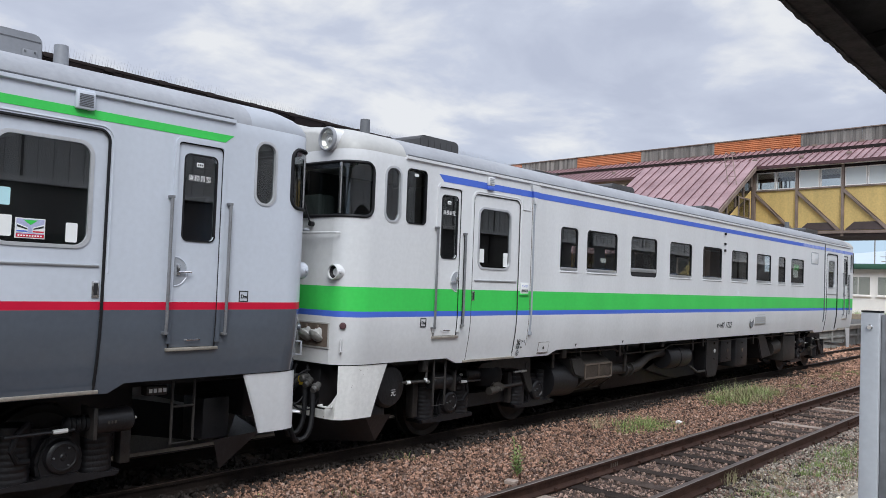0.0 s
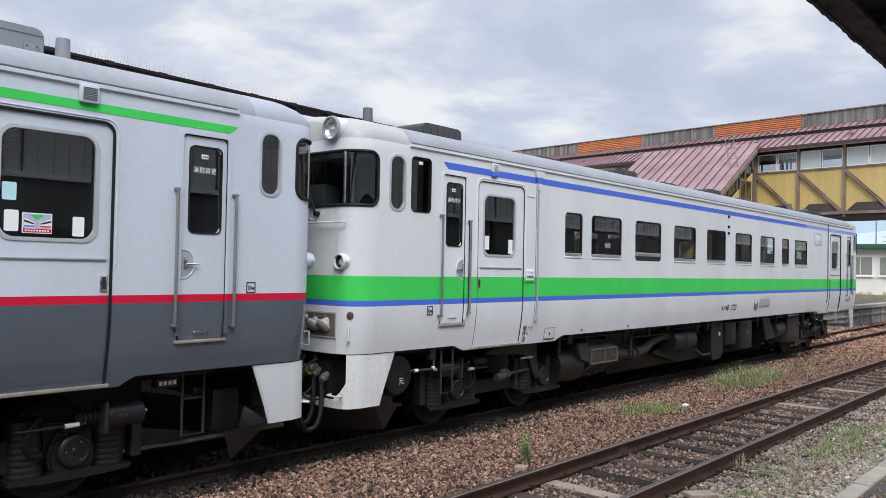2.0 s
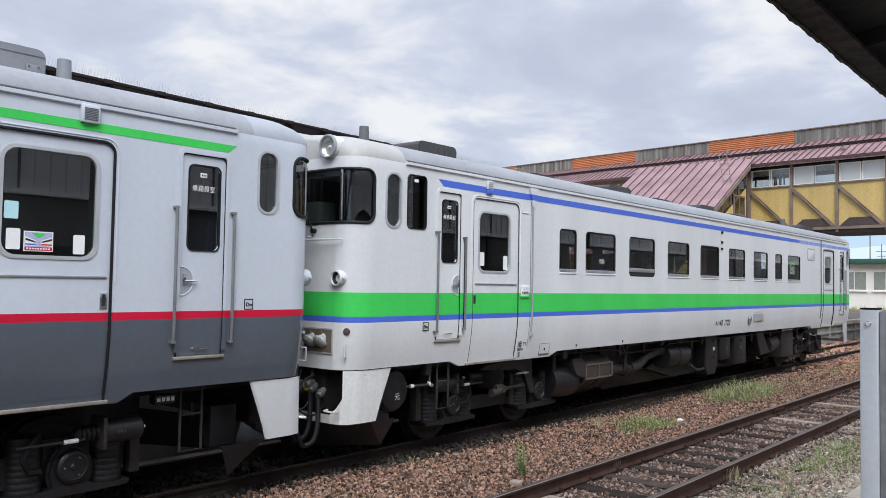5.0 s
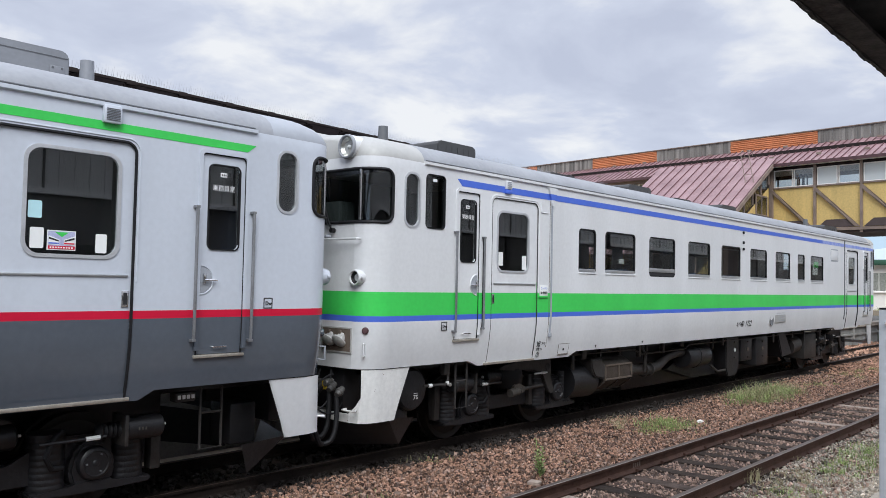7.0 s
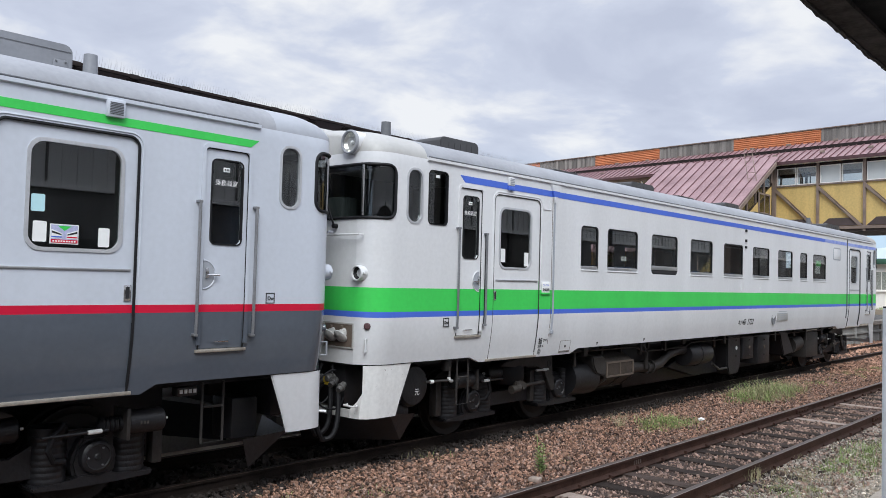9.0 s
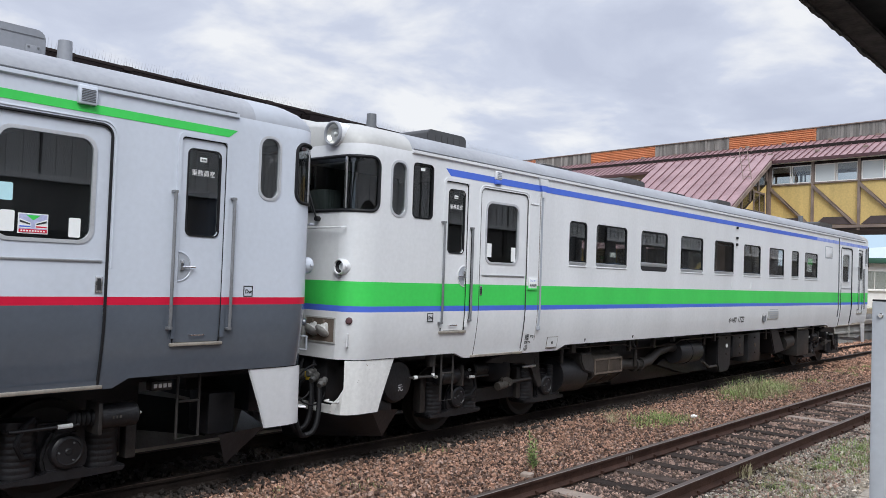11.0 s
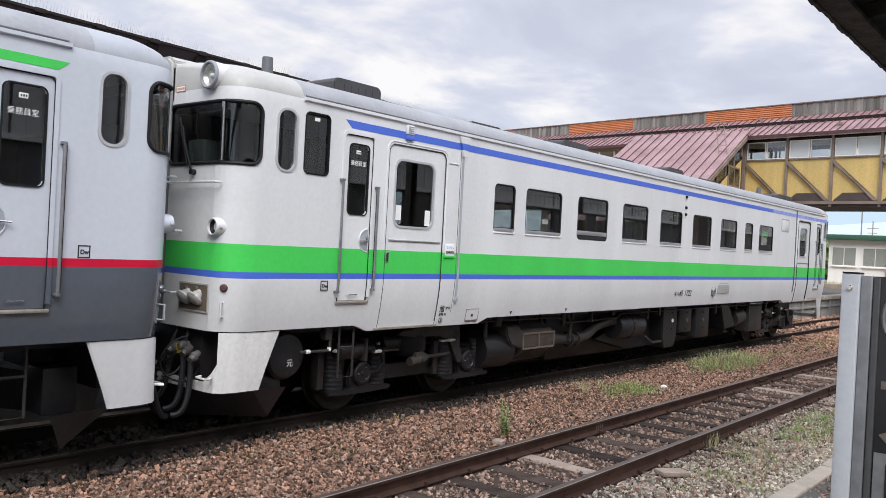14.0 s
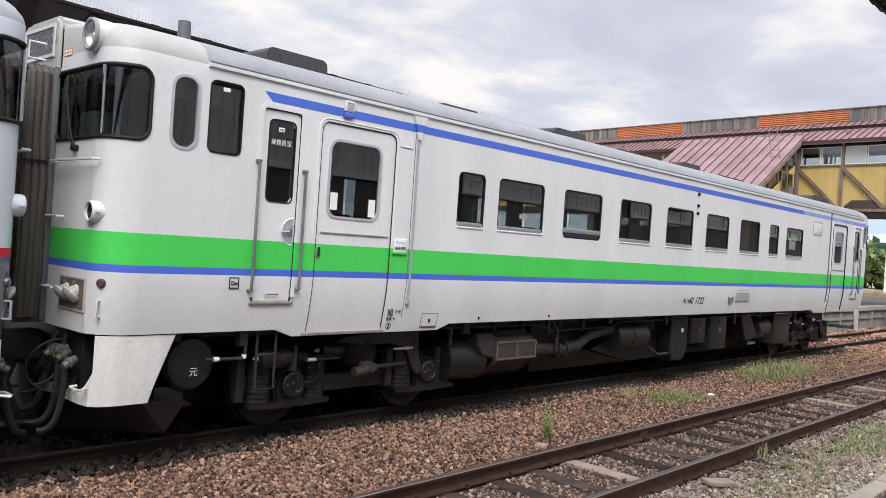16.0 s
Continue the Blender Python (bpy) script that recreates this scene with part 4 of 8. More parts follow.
    tube(bm, [(xc + f * 0.14, 0.42, 0.60), (xc + f * 0.66, 0.44, 0.61)], 0.026, 8)
    part("anchor_rod", bm, M_GEAR2, frame_)
    bm = bmesh.new()
    cyl(bm, (xc + f * 0.42, 0.40, 0.79), (xc + f * 0.72, 0.40, 0.79), 0.014, 8)
    cyl(bm, (xc + f * 0.58, 0.395, 0.79), (xc + f * 0.66, 0.395, 0.79), 0.019, 8)
    part("white_mark", bm, M_PAPER, frame_)
    bm = bmesh.new()
    tube(bm, [(xc - f * 0.80, 0.42, 0.79), (xc - f * 0.70, 0.37, 0.72), (xc - f * 0.66, 0.37, 0.60), (xc - f * 0.72, 0.40, 0.50), (xc - f * 0.82, 0.43, 0.49)], 0.024, 8)
    part("brake_hose", bm, M_RUBBER, frame_)
    bm = bmesh.new()
    lathe(bm, (xc, 0.62, 0.62), (0, 0, 1), [(0, 0.0), (0, 0.20), (0.06, 0.25), (0.14, 0.26), (0.22, 0.25), (0.30, 0.20), (0.38, 0.2)], 20)
    part("air_spring", bm, M_RUBBER, frame_)
    return frame_


def ladder(car, x0, x1, z0, z1, y=0.14):
    bm = bmesh.new()
    tube(bm, [(x0, y, z1), (x0, y, z0), (x1, y, z0), (x1, y, z1)], 0.014, 6)
    tube(bm, [(x0, y, (z0 + z1) / 2 + 0.05), (x1, y, (z0 + z1) / 2 + 0.05)], 0.012, 6)
    return part("step_ladder", bm, M_GEAR2, car)


def snow_skirt(car, sh, end, mat):
    """The white side shield below the cab end, open in the middle."""
    s = 1 if end == 0 else -1
    xe = sh.x0 if end == 0 else sh.x1
    top, bot = sh.zb - 0.01, 0.53
    bm = bmesh.new()
    loop_top = [(xe + s * 0.05, 0.160), (xe + s * 0.075, 0.135), (xe + s * 0.12, 0.105), (xe + s * 0.25, 0.075), (xe + s * 0.70, 0.075)]
    loop_bot = [(xe + s * 0.01, 0.31), (xe + s * 0.03, 0.18), (xe + s * 0.09, 0.12), (xe + s * 0.22, 0.09), (xe + s * 0.49, 0.09)]
    # the front edge drops straight, then flares inwards to the foot
    rows = []
    for z, q, flare in ((top, 0.0, 0.0), (0.80, 0.55, 0.0), (0.70, 0.73, 0.45), (0.62, 0.86, 1.0), (bot, 1.0, 1.0)):
        row = [(p[0] + (r_[0] - p[0]) * q, p[1] + (r_[1] - p[1]) * q, z) for p, r_ in zip(loop_top, loop_bot)]
        row[0] = (xe + s * (0.05 - 0.04 * flare), 0.16 + 0.15 * flare, z)
        rows.append(row)
    for off in (0.0, 0.012):
        vs = [[bm.verts.new((x + s * off, y + off, z)) for x, y, z in row] for row in rows]
        for a, b in zip(vs, vs[1:]):
            for k in range(len(a) - 1):
                bm.faces.new((a[k], a[k + 1], b[k + 1], b[k]))
    sk = part("cab_skirt", bm, mat, car, "white painted shield below the cab end")
    xa, xb_ = xe + s * 0.012, xe + s * 0.03
    part("skirt_bar", prism(bmesh.new(), [(0.29, 0.53), (1.1, 0.53), (1.1, 0.61), (0.29, 0.62)], "x", min(xa, xb_), max(xa, xb_)), mat, sk, soft=False)
    bm = bmesh.new()
    tube(bm, [(xe + s * 0.02, 0.20, 0.672), (xe - s * 0.04, 0.155, 0.668), (xe - s * 0.055, 0.19, 0.668), (xe - s * 0.055, 0.30, 0.668), (xe - s * 0.045, 0.34, 0.668), (xe + s * 0.01, 0.34, 0.672)], 0.011, 8)
    part("step_iron", bm, mat, sk)
    # far side shield
    bm = bmesh.new()
    a = [bm.verts.new((x, WIDE - y, top)) for x, y in loop_top]
    b = [bm.verts.new((x, WIDE - y, bot)) for x, y in loop_bot]
    for k in range(len(a) - 1):
        bm.faces.new((a[k], a[k + 1], b[k + 1], b[k]))
    part("cab_skirt", bm, mat, car)
    if end == 1 and sh.x1 > 0:
        return sk
    # black plough blade behind
    bm = bmesh.new()
    q = [(xe + s * 0.45, 0.14, 0.54), (xe + s * 0.92, 0.20, 0.50), (xe + s * 0.78, 0.30, 0.20), (xe + s * 0.1, 1.2, 0.16), (xe - s * 0.02, 1.2, 0.5)]
    vs = [bm.verts.new(p) for p in q]
    bm.faces.new((vs[0], vs[1], vs[2]))
    bm.faces.new((vs[0], vs[2], vs[3], vs[4]))
    vs2 = [bm.verts.new((x, WIDE - y, z)) for x, y, z in q]
    bm.faces.new((vs2[0], vs2[2], vs2[1]))
    bm.faces.new((vs2[0], vs2[4], vs2[3], vs2[2]))
    part("snow_plough", bm, M_GEAR, car)
    return sk


def interior(car, sh, seats_from, seats_to):
    bm = bmesh.new()
    x0, x1 = sh.x0 + 0.05, sh.x1 - 0.05
    box(bm, x0 + 0.35, x1 - 0.35, 0.12, WIDE - 0.12, 1.18, 1.24)
    part("cabin_floor", bm, M_INFLOOR, car, soft=False)
    bm = bmesh.new()
    box(bm, x0 + 0.3, x1 - 0.3, 0.06, WIDE - 0.06, 3.26, 3.30)
    part("cabin_ceiling", bm, M_INSIDE, car, soft=False)
    for x in (seats_from - 0.5, seats_to + 0.4):
        bm = bmesh.new()
        box(bm, x, x + 0.04, 0.06, 1.0, 1.24, 3.26)
        box(bm, x, x + 0.04, 1.9, WIDE - 0.06, 1.24, 3.26)
        part("bulkhead", bm, M_BULKHEAD, car, soft=False)
    cab0, cab1 = (sh.x0, sh.x0 + 2.1) if sh.x0 > -1 else (sh.x1 - 2.1, sh.x1)
    d = 1 if sh.x0 > -1 else -1
    xe = sh.x0 if d > 0 else sh.x1
    xb = xe + d * 2.12
    part("cab_bulkhead", new_box(min(xb, xb + d * 0.04), max(xb, xb + d * 0.04), 0.06, WIDE - 0.06, 1.24, 3.28), M_CAB, car, soft=False)
    part("cab_lining", new_box(cab0 + 0.35, cab1 - 0.35, WIDE - 0.09, WIDE - 0.05, 1.24, 3.28), M_CAB, car, soft=False)
    part("cab_ceiling", new_box(cab0 + 0.06, cab1 - 0.06, 0.30, WIDE - 0.30, 3.27, 3.30), M_CAB, car, soft=False)
    part("cab_partition", new_box(cab0 + 0.36, cab1 - 0.36, 1.12, 1.15, 1.24, 3.27), M_CAB, car, soft=False)
    part("driver_desk", new_box(min(xe + d * 0.06, xe + d * 0.55), max(xe + d * 0.06, xe + d * 0.55), 0.36, 1.05, 1.24, 2.55, 0.04), M_CAB, car)
    part("instrument_box", new_box(min(xe + d * 0.15, xe + d * 0.40), max(xe + d * 0.15, xe + d * 0.40), 0.70, 0.98, 2.55, 2.95, 0.03), M_CAB, car)
    part("cab_seat", new_box(min(xe + d * 0.85, xe + d * 0.97), max(xe + d * 0.85, xe + d * 0.97), 0.45, 0.95, 1.7, 2.75, 0.05), M_SEAT, car)
    part("desk", new_box(min(xe + d * 0.06, xe + d * 0.5), max(xe + d * 0.06, xe + d * 0.5), 1.9, WIDE - 0.32, 1.24, 2.5, 0.04), M_CAB, car)
    n = int((seats_to - seats_from) / 0.84)
    for i in range(n):
        x = seats_from + 0.2 + i * 0.84
        for y0, y1 in ((0.12, 1.0), (1.9, 2.78)):
            bm = bmesh.new()
            box(bm, x - 0.05, x + 0.07, y0, y1, 1.55, 2.32, 0.04)
            box(bm, x - 0.45, x + 0.47, y0, y1, 1.5, 1.66, 0.05)
            part("seat", bm, M_SEAT, car)
    bm = bmesh.new()
    for y in (0.85, 2.05):
        tube(bm, [(seats_from, y, 3.05), (seats_to, y, 3.05)], 0.016, 6)
    part("grab_rail", bm, M_ALU, car)


def under_box(car, name, x0, x1, y0, z0, z1, mat=M_GEAR, depth=0.9, bevel=0.03, label=""):
    b = part(name, new_box(x0, x1, y0, y0 + depth, z0, z1, bevel), mat, car, label)
    return b
GEARS = []


def ring_yz(x, s, y0, y1, z0, z1, w=0.03):
    """A flat rim in a plane across the track."""
    bm = bmesh.new()
    a, b = min(x, x + s * 0.012), max(x, x + s * 0.012)
    for q in ((y0, y1, z0, z0 + w), (y0, y1, z1 - w, z1), (y0, y0 + w, z0 + w, z1 - w), (y1 - w, y1, z0 + w, z1 - w)):
        box(bm, a, b, *q)
    bmesh.ops.remove_doubles(bm, verts=bm.verts, dist=0.0005)
    return bm


def end_fittings(car, sh, end, skin, zones):
    """Gangway, lamps, horn, steps and cables on a cab end."""
    s = 1 if end == 0 else -1
    xe = sh.x0 if end == 0 else sh.x1
    w, at = corner_glass(car, sh, end, 0.31, 1.06, 2.685, 3.262, s)
    # wiper
    bm = bmesh.new()
    tube(bm, [(xe - s * 0.03, 0.62, 2.62), (xe - s * 0.045, 0.72, 2.85), (xe - s * 0.03, 0.80, 3.05)], 0.011, 6)
    cyl(bm, (xe, 0.60, 2.60), (xe - s * 0.05, 0.60, 2.60), 0.028, 10)
    tube(bm, [(xe - s * 0.05, 0.66, 2.66), (xe - s * 0.045, 0.74, 2.86), (xe - s * 0.035, 0.82, 3.02)], 0.007, 6)
    tube(bm, [(xe - s * 0.028, 0.70, 2.78), (xe - s * 0.028, 0.86, 3.14)], 0.010, 6)
    part("wiper", bm, M_RUBBER, w)
    # head lamp on the brow; the coupled end of the other car carries none in view
    if end == 0:
        bm = bmesh.new()
        lathe(bm, (xe + s * 0.10, 0.372, 3.507), (-s, 0, 0), [(-0.20, 0.10), (-0.08, 0.122), (0.03, 0.130), (0.10, 0.132), (0.14, 0.132), (0.15, 0.126), (0.15, 0.112)], 28)
        hl = part("headlight", bm, skin, car, "round headlight in a painted hood")
        bm = bmesh.new()
        lathe(bm, (xe - s * 0.045, 0.372, 3.507), (-s, 0, 0), [(-0.09, 0.0), (-0.085, 0.03), (-0.05, 0.084), (0.0, 0.114)], 24)
        part("reflector", bm, M_LAMP, hl)
        bm = bmesh.new()
        lathe(bm, (xe - s * 0.045, 0.372, 3.507), (-s, 0, 0), [(-0.075, 0.022), (-0.03, 0.022), (-0.015, 0.012), (-0.012, 0.0)], 12)
        part("bulb", bm, M_PAPER, hl)
        bm = bmesh.new()
        lathe(bm, (xe - s * 0.045, 0.372, 3.507), (-s, 0, 0), [(0.0, 0.114), (0.015, 0.094), (0.024, 0.05), (0.027, 0.0)], 24)
        ln = part("lens", bm, M_CLEAR, hl)
        ln.visible_shadow = False
        bm = bmesh.new()
        lathe(bm, (xe - s * 0.045, 0.372, 3.507), (-s, 0, 0), [(-0.01, 0.108), (0.018, 0.110), (0.022, 0.120), (0.016, 0.132), (-0.01, 0.136)], 28)
        part("lamp_rim", bm, M_ROOF, hl, "grey metal lamp rim")
    # hood over the gangway with its display window
    bm = bmesh.new()
    prism(bm, [(1.02, 3.28), (1.88, 3.28), (1.88, 3.71), (1.78, 3.775), (1.12, 3.775), (1.02, 3.71)], "x", min(xe - s * 0.03, xe + s * 0.6), max(xe - s * 0.03, xe + s * 0.6), bevel=0.03)
    if end == 1:
        for v in bm.verts:
            v.co.z = 3.28 + (v.co.z - 3.28) * 0.3
    part("gangway_hood", bm, M_GRIMYDIM if end == 0 else M_DIMGREY, car)
    bm = new_box(min(xe - s * 0.025, xe - s * 0.038), max(xe - s * 0.025, xe - s * 0.038), 1.14, 1.76, 3.44, 3.67, 0.004)
    dw = part("display_window", bm, M_ROOFGEAR, car, soft=False)
    part("display_rim", ring_yz(xe - s * 0.045, s, 1.11, 1.79, 3.41, 3.70), skin, dw)
    if end == 0:
        letters("display_word", "ワンマン", 0.17, Matrix.Translation((xe - 0.040, 1.73, 3.49)) @ pose(0, 0, 0, 90, 0, -90), M_ALU, dw)
        nt = part("warning_label", new_box(xe - 0.004, xe, 0.82, 0.98, 3.395, 3.455), M_ORANGE, car, "small red and white warning label", soft=False)
        lf = part("label_field", new_box(xe - 0.006, xe - 0.0045, 0.828, 0.972, 3.402, 3.448), M_PAPER, nt, soft=False)
        for k in range(4):
            part("label_mark", new_box(xe - 0.008, xe - 0.0065, 0.838 + 0.034 * k, 0.856 + 0.034 * k, 3.415, 3.436), M_ORANGE, nt, soft=False)
    # bellows: gathered canvas folds, one sheet round the passage
    bl = None
    for k in range(4):
        x = xe - s * (0.03 + 0.056 * k)
        bm = bmesh.new()
        loop_ = [(1.10 + 0.02 * math.sin(7 * z + k), z) for z in (1.15, 1.5, 1.9, 2.3, 2.7, 3.1, 3.24)] + [(1.16, 3.30), (1.76, 3.30), (1.82, 3.24), (1.82, 2.2), (1.82, 1.15)]
        tube(bm, [(x + 0.008 * math.sin(3 * z + k), y, z) for y, z in loop_], 0.03, 8)
        f = part("gangway_bellows" if bl is None else "fold", bm, M_BELLOWS, car if bl is None else bl, "worn brown canvas gangway bellows" if bl is None else "")
        bl = bl or f
    part("curtain", new_box(min(xe - s * 0.01, xe - s * 0.24), max(xe - s * 0.01, xe - s * 0.24), 1.11, 1.14, 1.10, 3.26, 0.01), M_BELLOWS, bl)
    part("tie_strap", new_box(min(xe - s * 0.01, xe - s * 0.26), max(xe - s * 0.01, xe - s * 0.26), 1.055, 1.068, 2.48, 2.50), M_RUBBER, bl, soft=False)
    bm = new_box(min(xe, xe - s * 0.05), max(xe, xe - s * 0.05), 1.03, 1.09, 1.12, 3.30, 0.01)
    part("bellows_frame", bm, M_ROOFGEAR, car)
    # steps and grab irons on the end wall
    for pts in ([(xe, 0.98, 2.50), (xe - s * 0.06, 0.98, 2.50), (xe - s * 0.06, 0.16, 2.50), (xe, 0.16, 2.50)],
                [(xe, 1.0, 2.03), (xe - s * 0.06, 1.0, 2.03), (xe - s * 0.06, 0.78, 2.03), (xe, 0.78, 2.03)],
                [(xe, 1.0, 1.43), (xe - s * 0.06, 1.0, 1.43), (xe - s * 0.06, 0.80, 1.43), (xe, 0.80, 1.43)],
                [(xe + s * 0.07, 0.145, 1.38), (xe + s * 0.02, 0.105, 1.38), (xe + s * 0.02, 0.105, 1.25), (xe + s * 0.07, 0.145, 1.25)],
                [(xe - s * 0.1, 1.12, 3.50), (xe - s * 0.24, 1.12, 3.50), (xe - s * 0.24, 1.12, 3.36), (xe - s * 0.1, 1.12, 3.36)]):
        bm = bmesh.new()
        tube(bm, pts, 0.011, 6)
        part("grab_iron", bm, skin if end == 0 else M_DIMGREY, car)
    # air horn cover on the rounded corner
    bm = bmesh.new()
    lathe(bm, (xe + s * 0.14, 0.205, 2.085), (-s, 0, 0), [(0, 0.085), (0.175, 0.085), (0.19, 0.08), (0.19, 0.07), (0.10, 0.062), (0.09, 0.0)], 24)
    hn = part("horn_pot", bm, skin, car, "white round horn pot with a dark mouth")
    bm = bmesh.new()
    lathe(bm, (xe - s * 0.030, 0.205, 2.085), (-s, 0, 0), [(0, 0.0715), (-0.01, 0.06), (-0.06, 0.03), (-0.06, 0.0)], 20)
    part("mouth", bm, M_RUBBER, hn)
    part("hinge", new_box(min(xe - s * 0.03, xe - s * 0.0), max(xe - s * 0.03, xe - s * 0.0), 0.100, 0.122, 2.075, 2.10, 0.004), skin, hn)
    # jumper sockets in a recess
    bm = new_box(min(xe - s * 0.004, xe - s * 0.012), max(xe - s * 0.004, xe - s * 0.012), 0.28, 0.735, 1.285, 1.53, 0.0)
    rc = part("socket_recess", bm, M_DUSTY, car)
    for y in (0.42, 0.60):
        bm = bmesh.new()
        lathe(bm, (xe + s * 0.01, y, 1.455), (-s, 0, -0.9), [(0, 0.05), (0.06, 0.056), (0.07, 0.082), (0.088, 0.086), (0.108, 0.066), (0.116, 0.03), (0.118, 0.0)], 18)
        sk_ = part("socket", bm, M_SOCKET, rc)
        part("clip", new_box(min(xe - s * 0.02, xe - s * 0.05), max(xe - s * 0.02, xe - s * 0.05), y - 0.012, y + 0.012, 1.475, 1.515, 0.004), M_DUSTY, sk_)
    bm = bmesh.new()
    for y0, y1, z0, z1 in ((0.265, 0.28, 1.27, 1.545), (0.735, 0.75, 1.27, 1.545), (0.28, 0.735, 1.53, 1.545), (0.28, 0.735, 1.27, 1.285)):
        box(bm, min(xe, xe - s * 0.014), max(xe, xe - s * 0.014), y0, y1, z0, z1)
    part("recess_rim", bm, M_GRIMYDIM if end == 0 else M_SLATE, rc)
    bm = bmesh.new()
    lathe(bm, (xe + s * 0.075, 0.135, 1.52), (-s, -0.8, 0), [(-0.02, 0.04), (0.04, 0.036), (0.05, 0.026), (0.052, 0)], 16)
    part("tail_lamp", bm, M_DARKRED if end == 0 else M_SLATE, car, "small round dark red lamp socket" if end == 0 else "")
    # coupler, hoses and jumper cables
    bm = new_box(min(xe - s * 0.25, xe + s * 0.6), max(xe - s * 0.25, xe + s * 0.6), 1.32, 1.58, 0.74, 1.0, 0.03)
    part("coupler", bm, M_GEAR2, car)
    mid = 0.245
    for k, (y, top, low, r) in enumerate(((0.42, 0.82, 0.32, 0.028), (0.55, 0.84, 0.36, 0.028), (0.80, 0.86, 0.42, 0.026), (0.60, 1.04, 0.66, 0.011), (0.80, 1.02, 0.56, 0.011))):
        bm = bmesh.new()
        x0 = xe - s * (0.06 if r > 0.02 else 0.0)
        pts = [(x0 + s * 0.05, y + 0.05, top + 0.04)]
        for i in range(10):
            q = i / 9
            pts.append((x0 - s * (mid - (0.06 if r > 0.02 else 0.0)) * q ** 1.4, y - 0.05 * math.sin(q * 3.14), low + (top - low) * (1 - q) ** 2.4))
        tube(bm, pts, r, 8)
        part("air_hose" if r > 0.02 else "jumper_cable", bm, M_RUBBER, car, "black rubber hose hanging between the cars" if r > 0.02 else "thin black jumper cable")
    for k, (y, z, m_) in enumerate(((0.42, 0.88, M_COUPLING), (0.55, 0.92, M_COUPLING), (0.80, 0.92, M_COUPLING))):
        bm = bmesh.new()
        lathe(bm, (xe + s * 0.02, y, z), (-s, -0.3, -0.5), [(0, 0.034), (0.04, 0.036), (0.05, 0.046), (0.08, 0.046), (0.09, 0.034), (0.13, 0.03), (0.13, 0)], 14)
        part("hose_coupling", bm, m_, car)
    if end == 0:
        for y, wd, top, low, r in ((0.46, 0.40, 1.04, 0.62, 0.010),):
            bm = bmesh.new()
            pts = []
            for i in range(15):
                a = radians(80 + 250 * i / 14)
                pts.append((xe - 0.02 + wd * 0.55 * math.cos(a) - 0.10, y + 0.03 * math.sin(2.3 * a), (top + low) / 2 + (top - low) / 2 * math.sin(a)))
            tube(bm, pts, r, 8)
            part("jumper_cable", bm, M_RUBBER, car, "looped black jumper cable")
    part("warning_tag", new_box(min(xe - s * 0.06, xe - s * 0.07), max(xe - s * 0.06, xe - s * 0.07), 0.58, 0.66, 0.86, 0.95, 0.003), M_YELLOWTAG, car, "small yellow tag")
    bm = bmesh.new()
    tube(bm, [(xe + s * 0.02, 0.60, 1.05), (xe - s * 0.04, 0.62, 0.92), (xe - s * 0.10, 0.7, 0.80), (xe - s * 0.125, 0.8, 0.76)], 0.015, 6)
    tube(bm, [(xe + s * 0.02, 0.80, 1.06), (xe - s * 0.05, 0.78, 0.95), (xe - s * 0.12, 0.84, 0.72)], 0.015, 6)
    part("jumper_cable", bm, M_RUBBER, car)
    bm = bmesh.new()
    lathe(bm, (xe + s * 0.02, 0.60, 0.93), (-s, 0, 0), [(0, 0.05), (0.08, 0.05), (0.1, 0.03), (0.1, 0)], 12)
    part("air_cock", bm, M_COUPLING, car)
    bm = bmesh.new()
    lathe(bm, (xe + s * 0.02, 0.78, 0.90), (-s, 0, 0), [(0, 0.06), (0.06, 0.06), (0.08, 0.03), (0.08, 0)], 12)
    part("air_cock", bm, M_COUPLING, car)
    bm = new_box(min(xe + s * 0.1, xe + s * 0.4), max(xe + s * 0.1, xe + s * 0.4), 0.5, 2.4, 0.62, 1.08, 0.02)
    part("buffer_beam", bm, M_GEAR, car)
    snow_skirt(car, sh, end, M_SKIRT if end == 0 else M_WHITE)


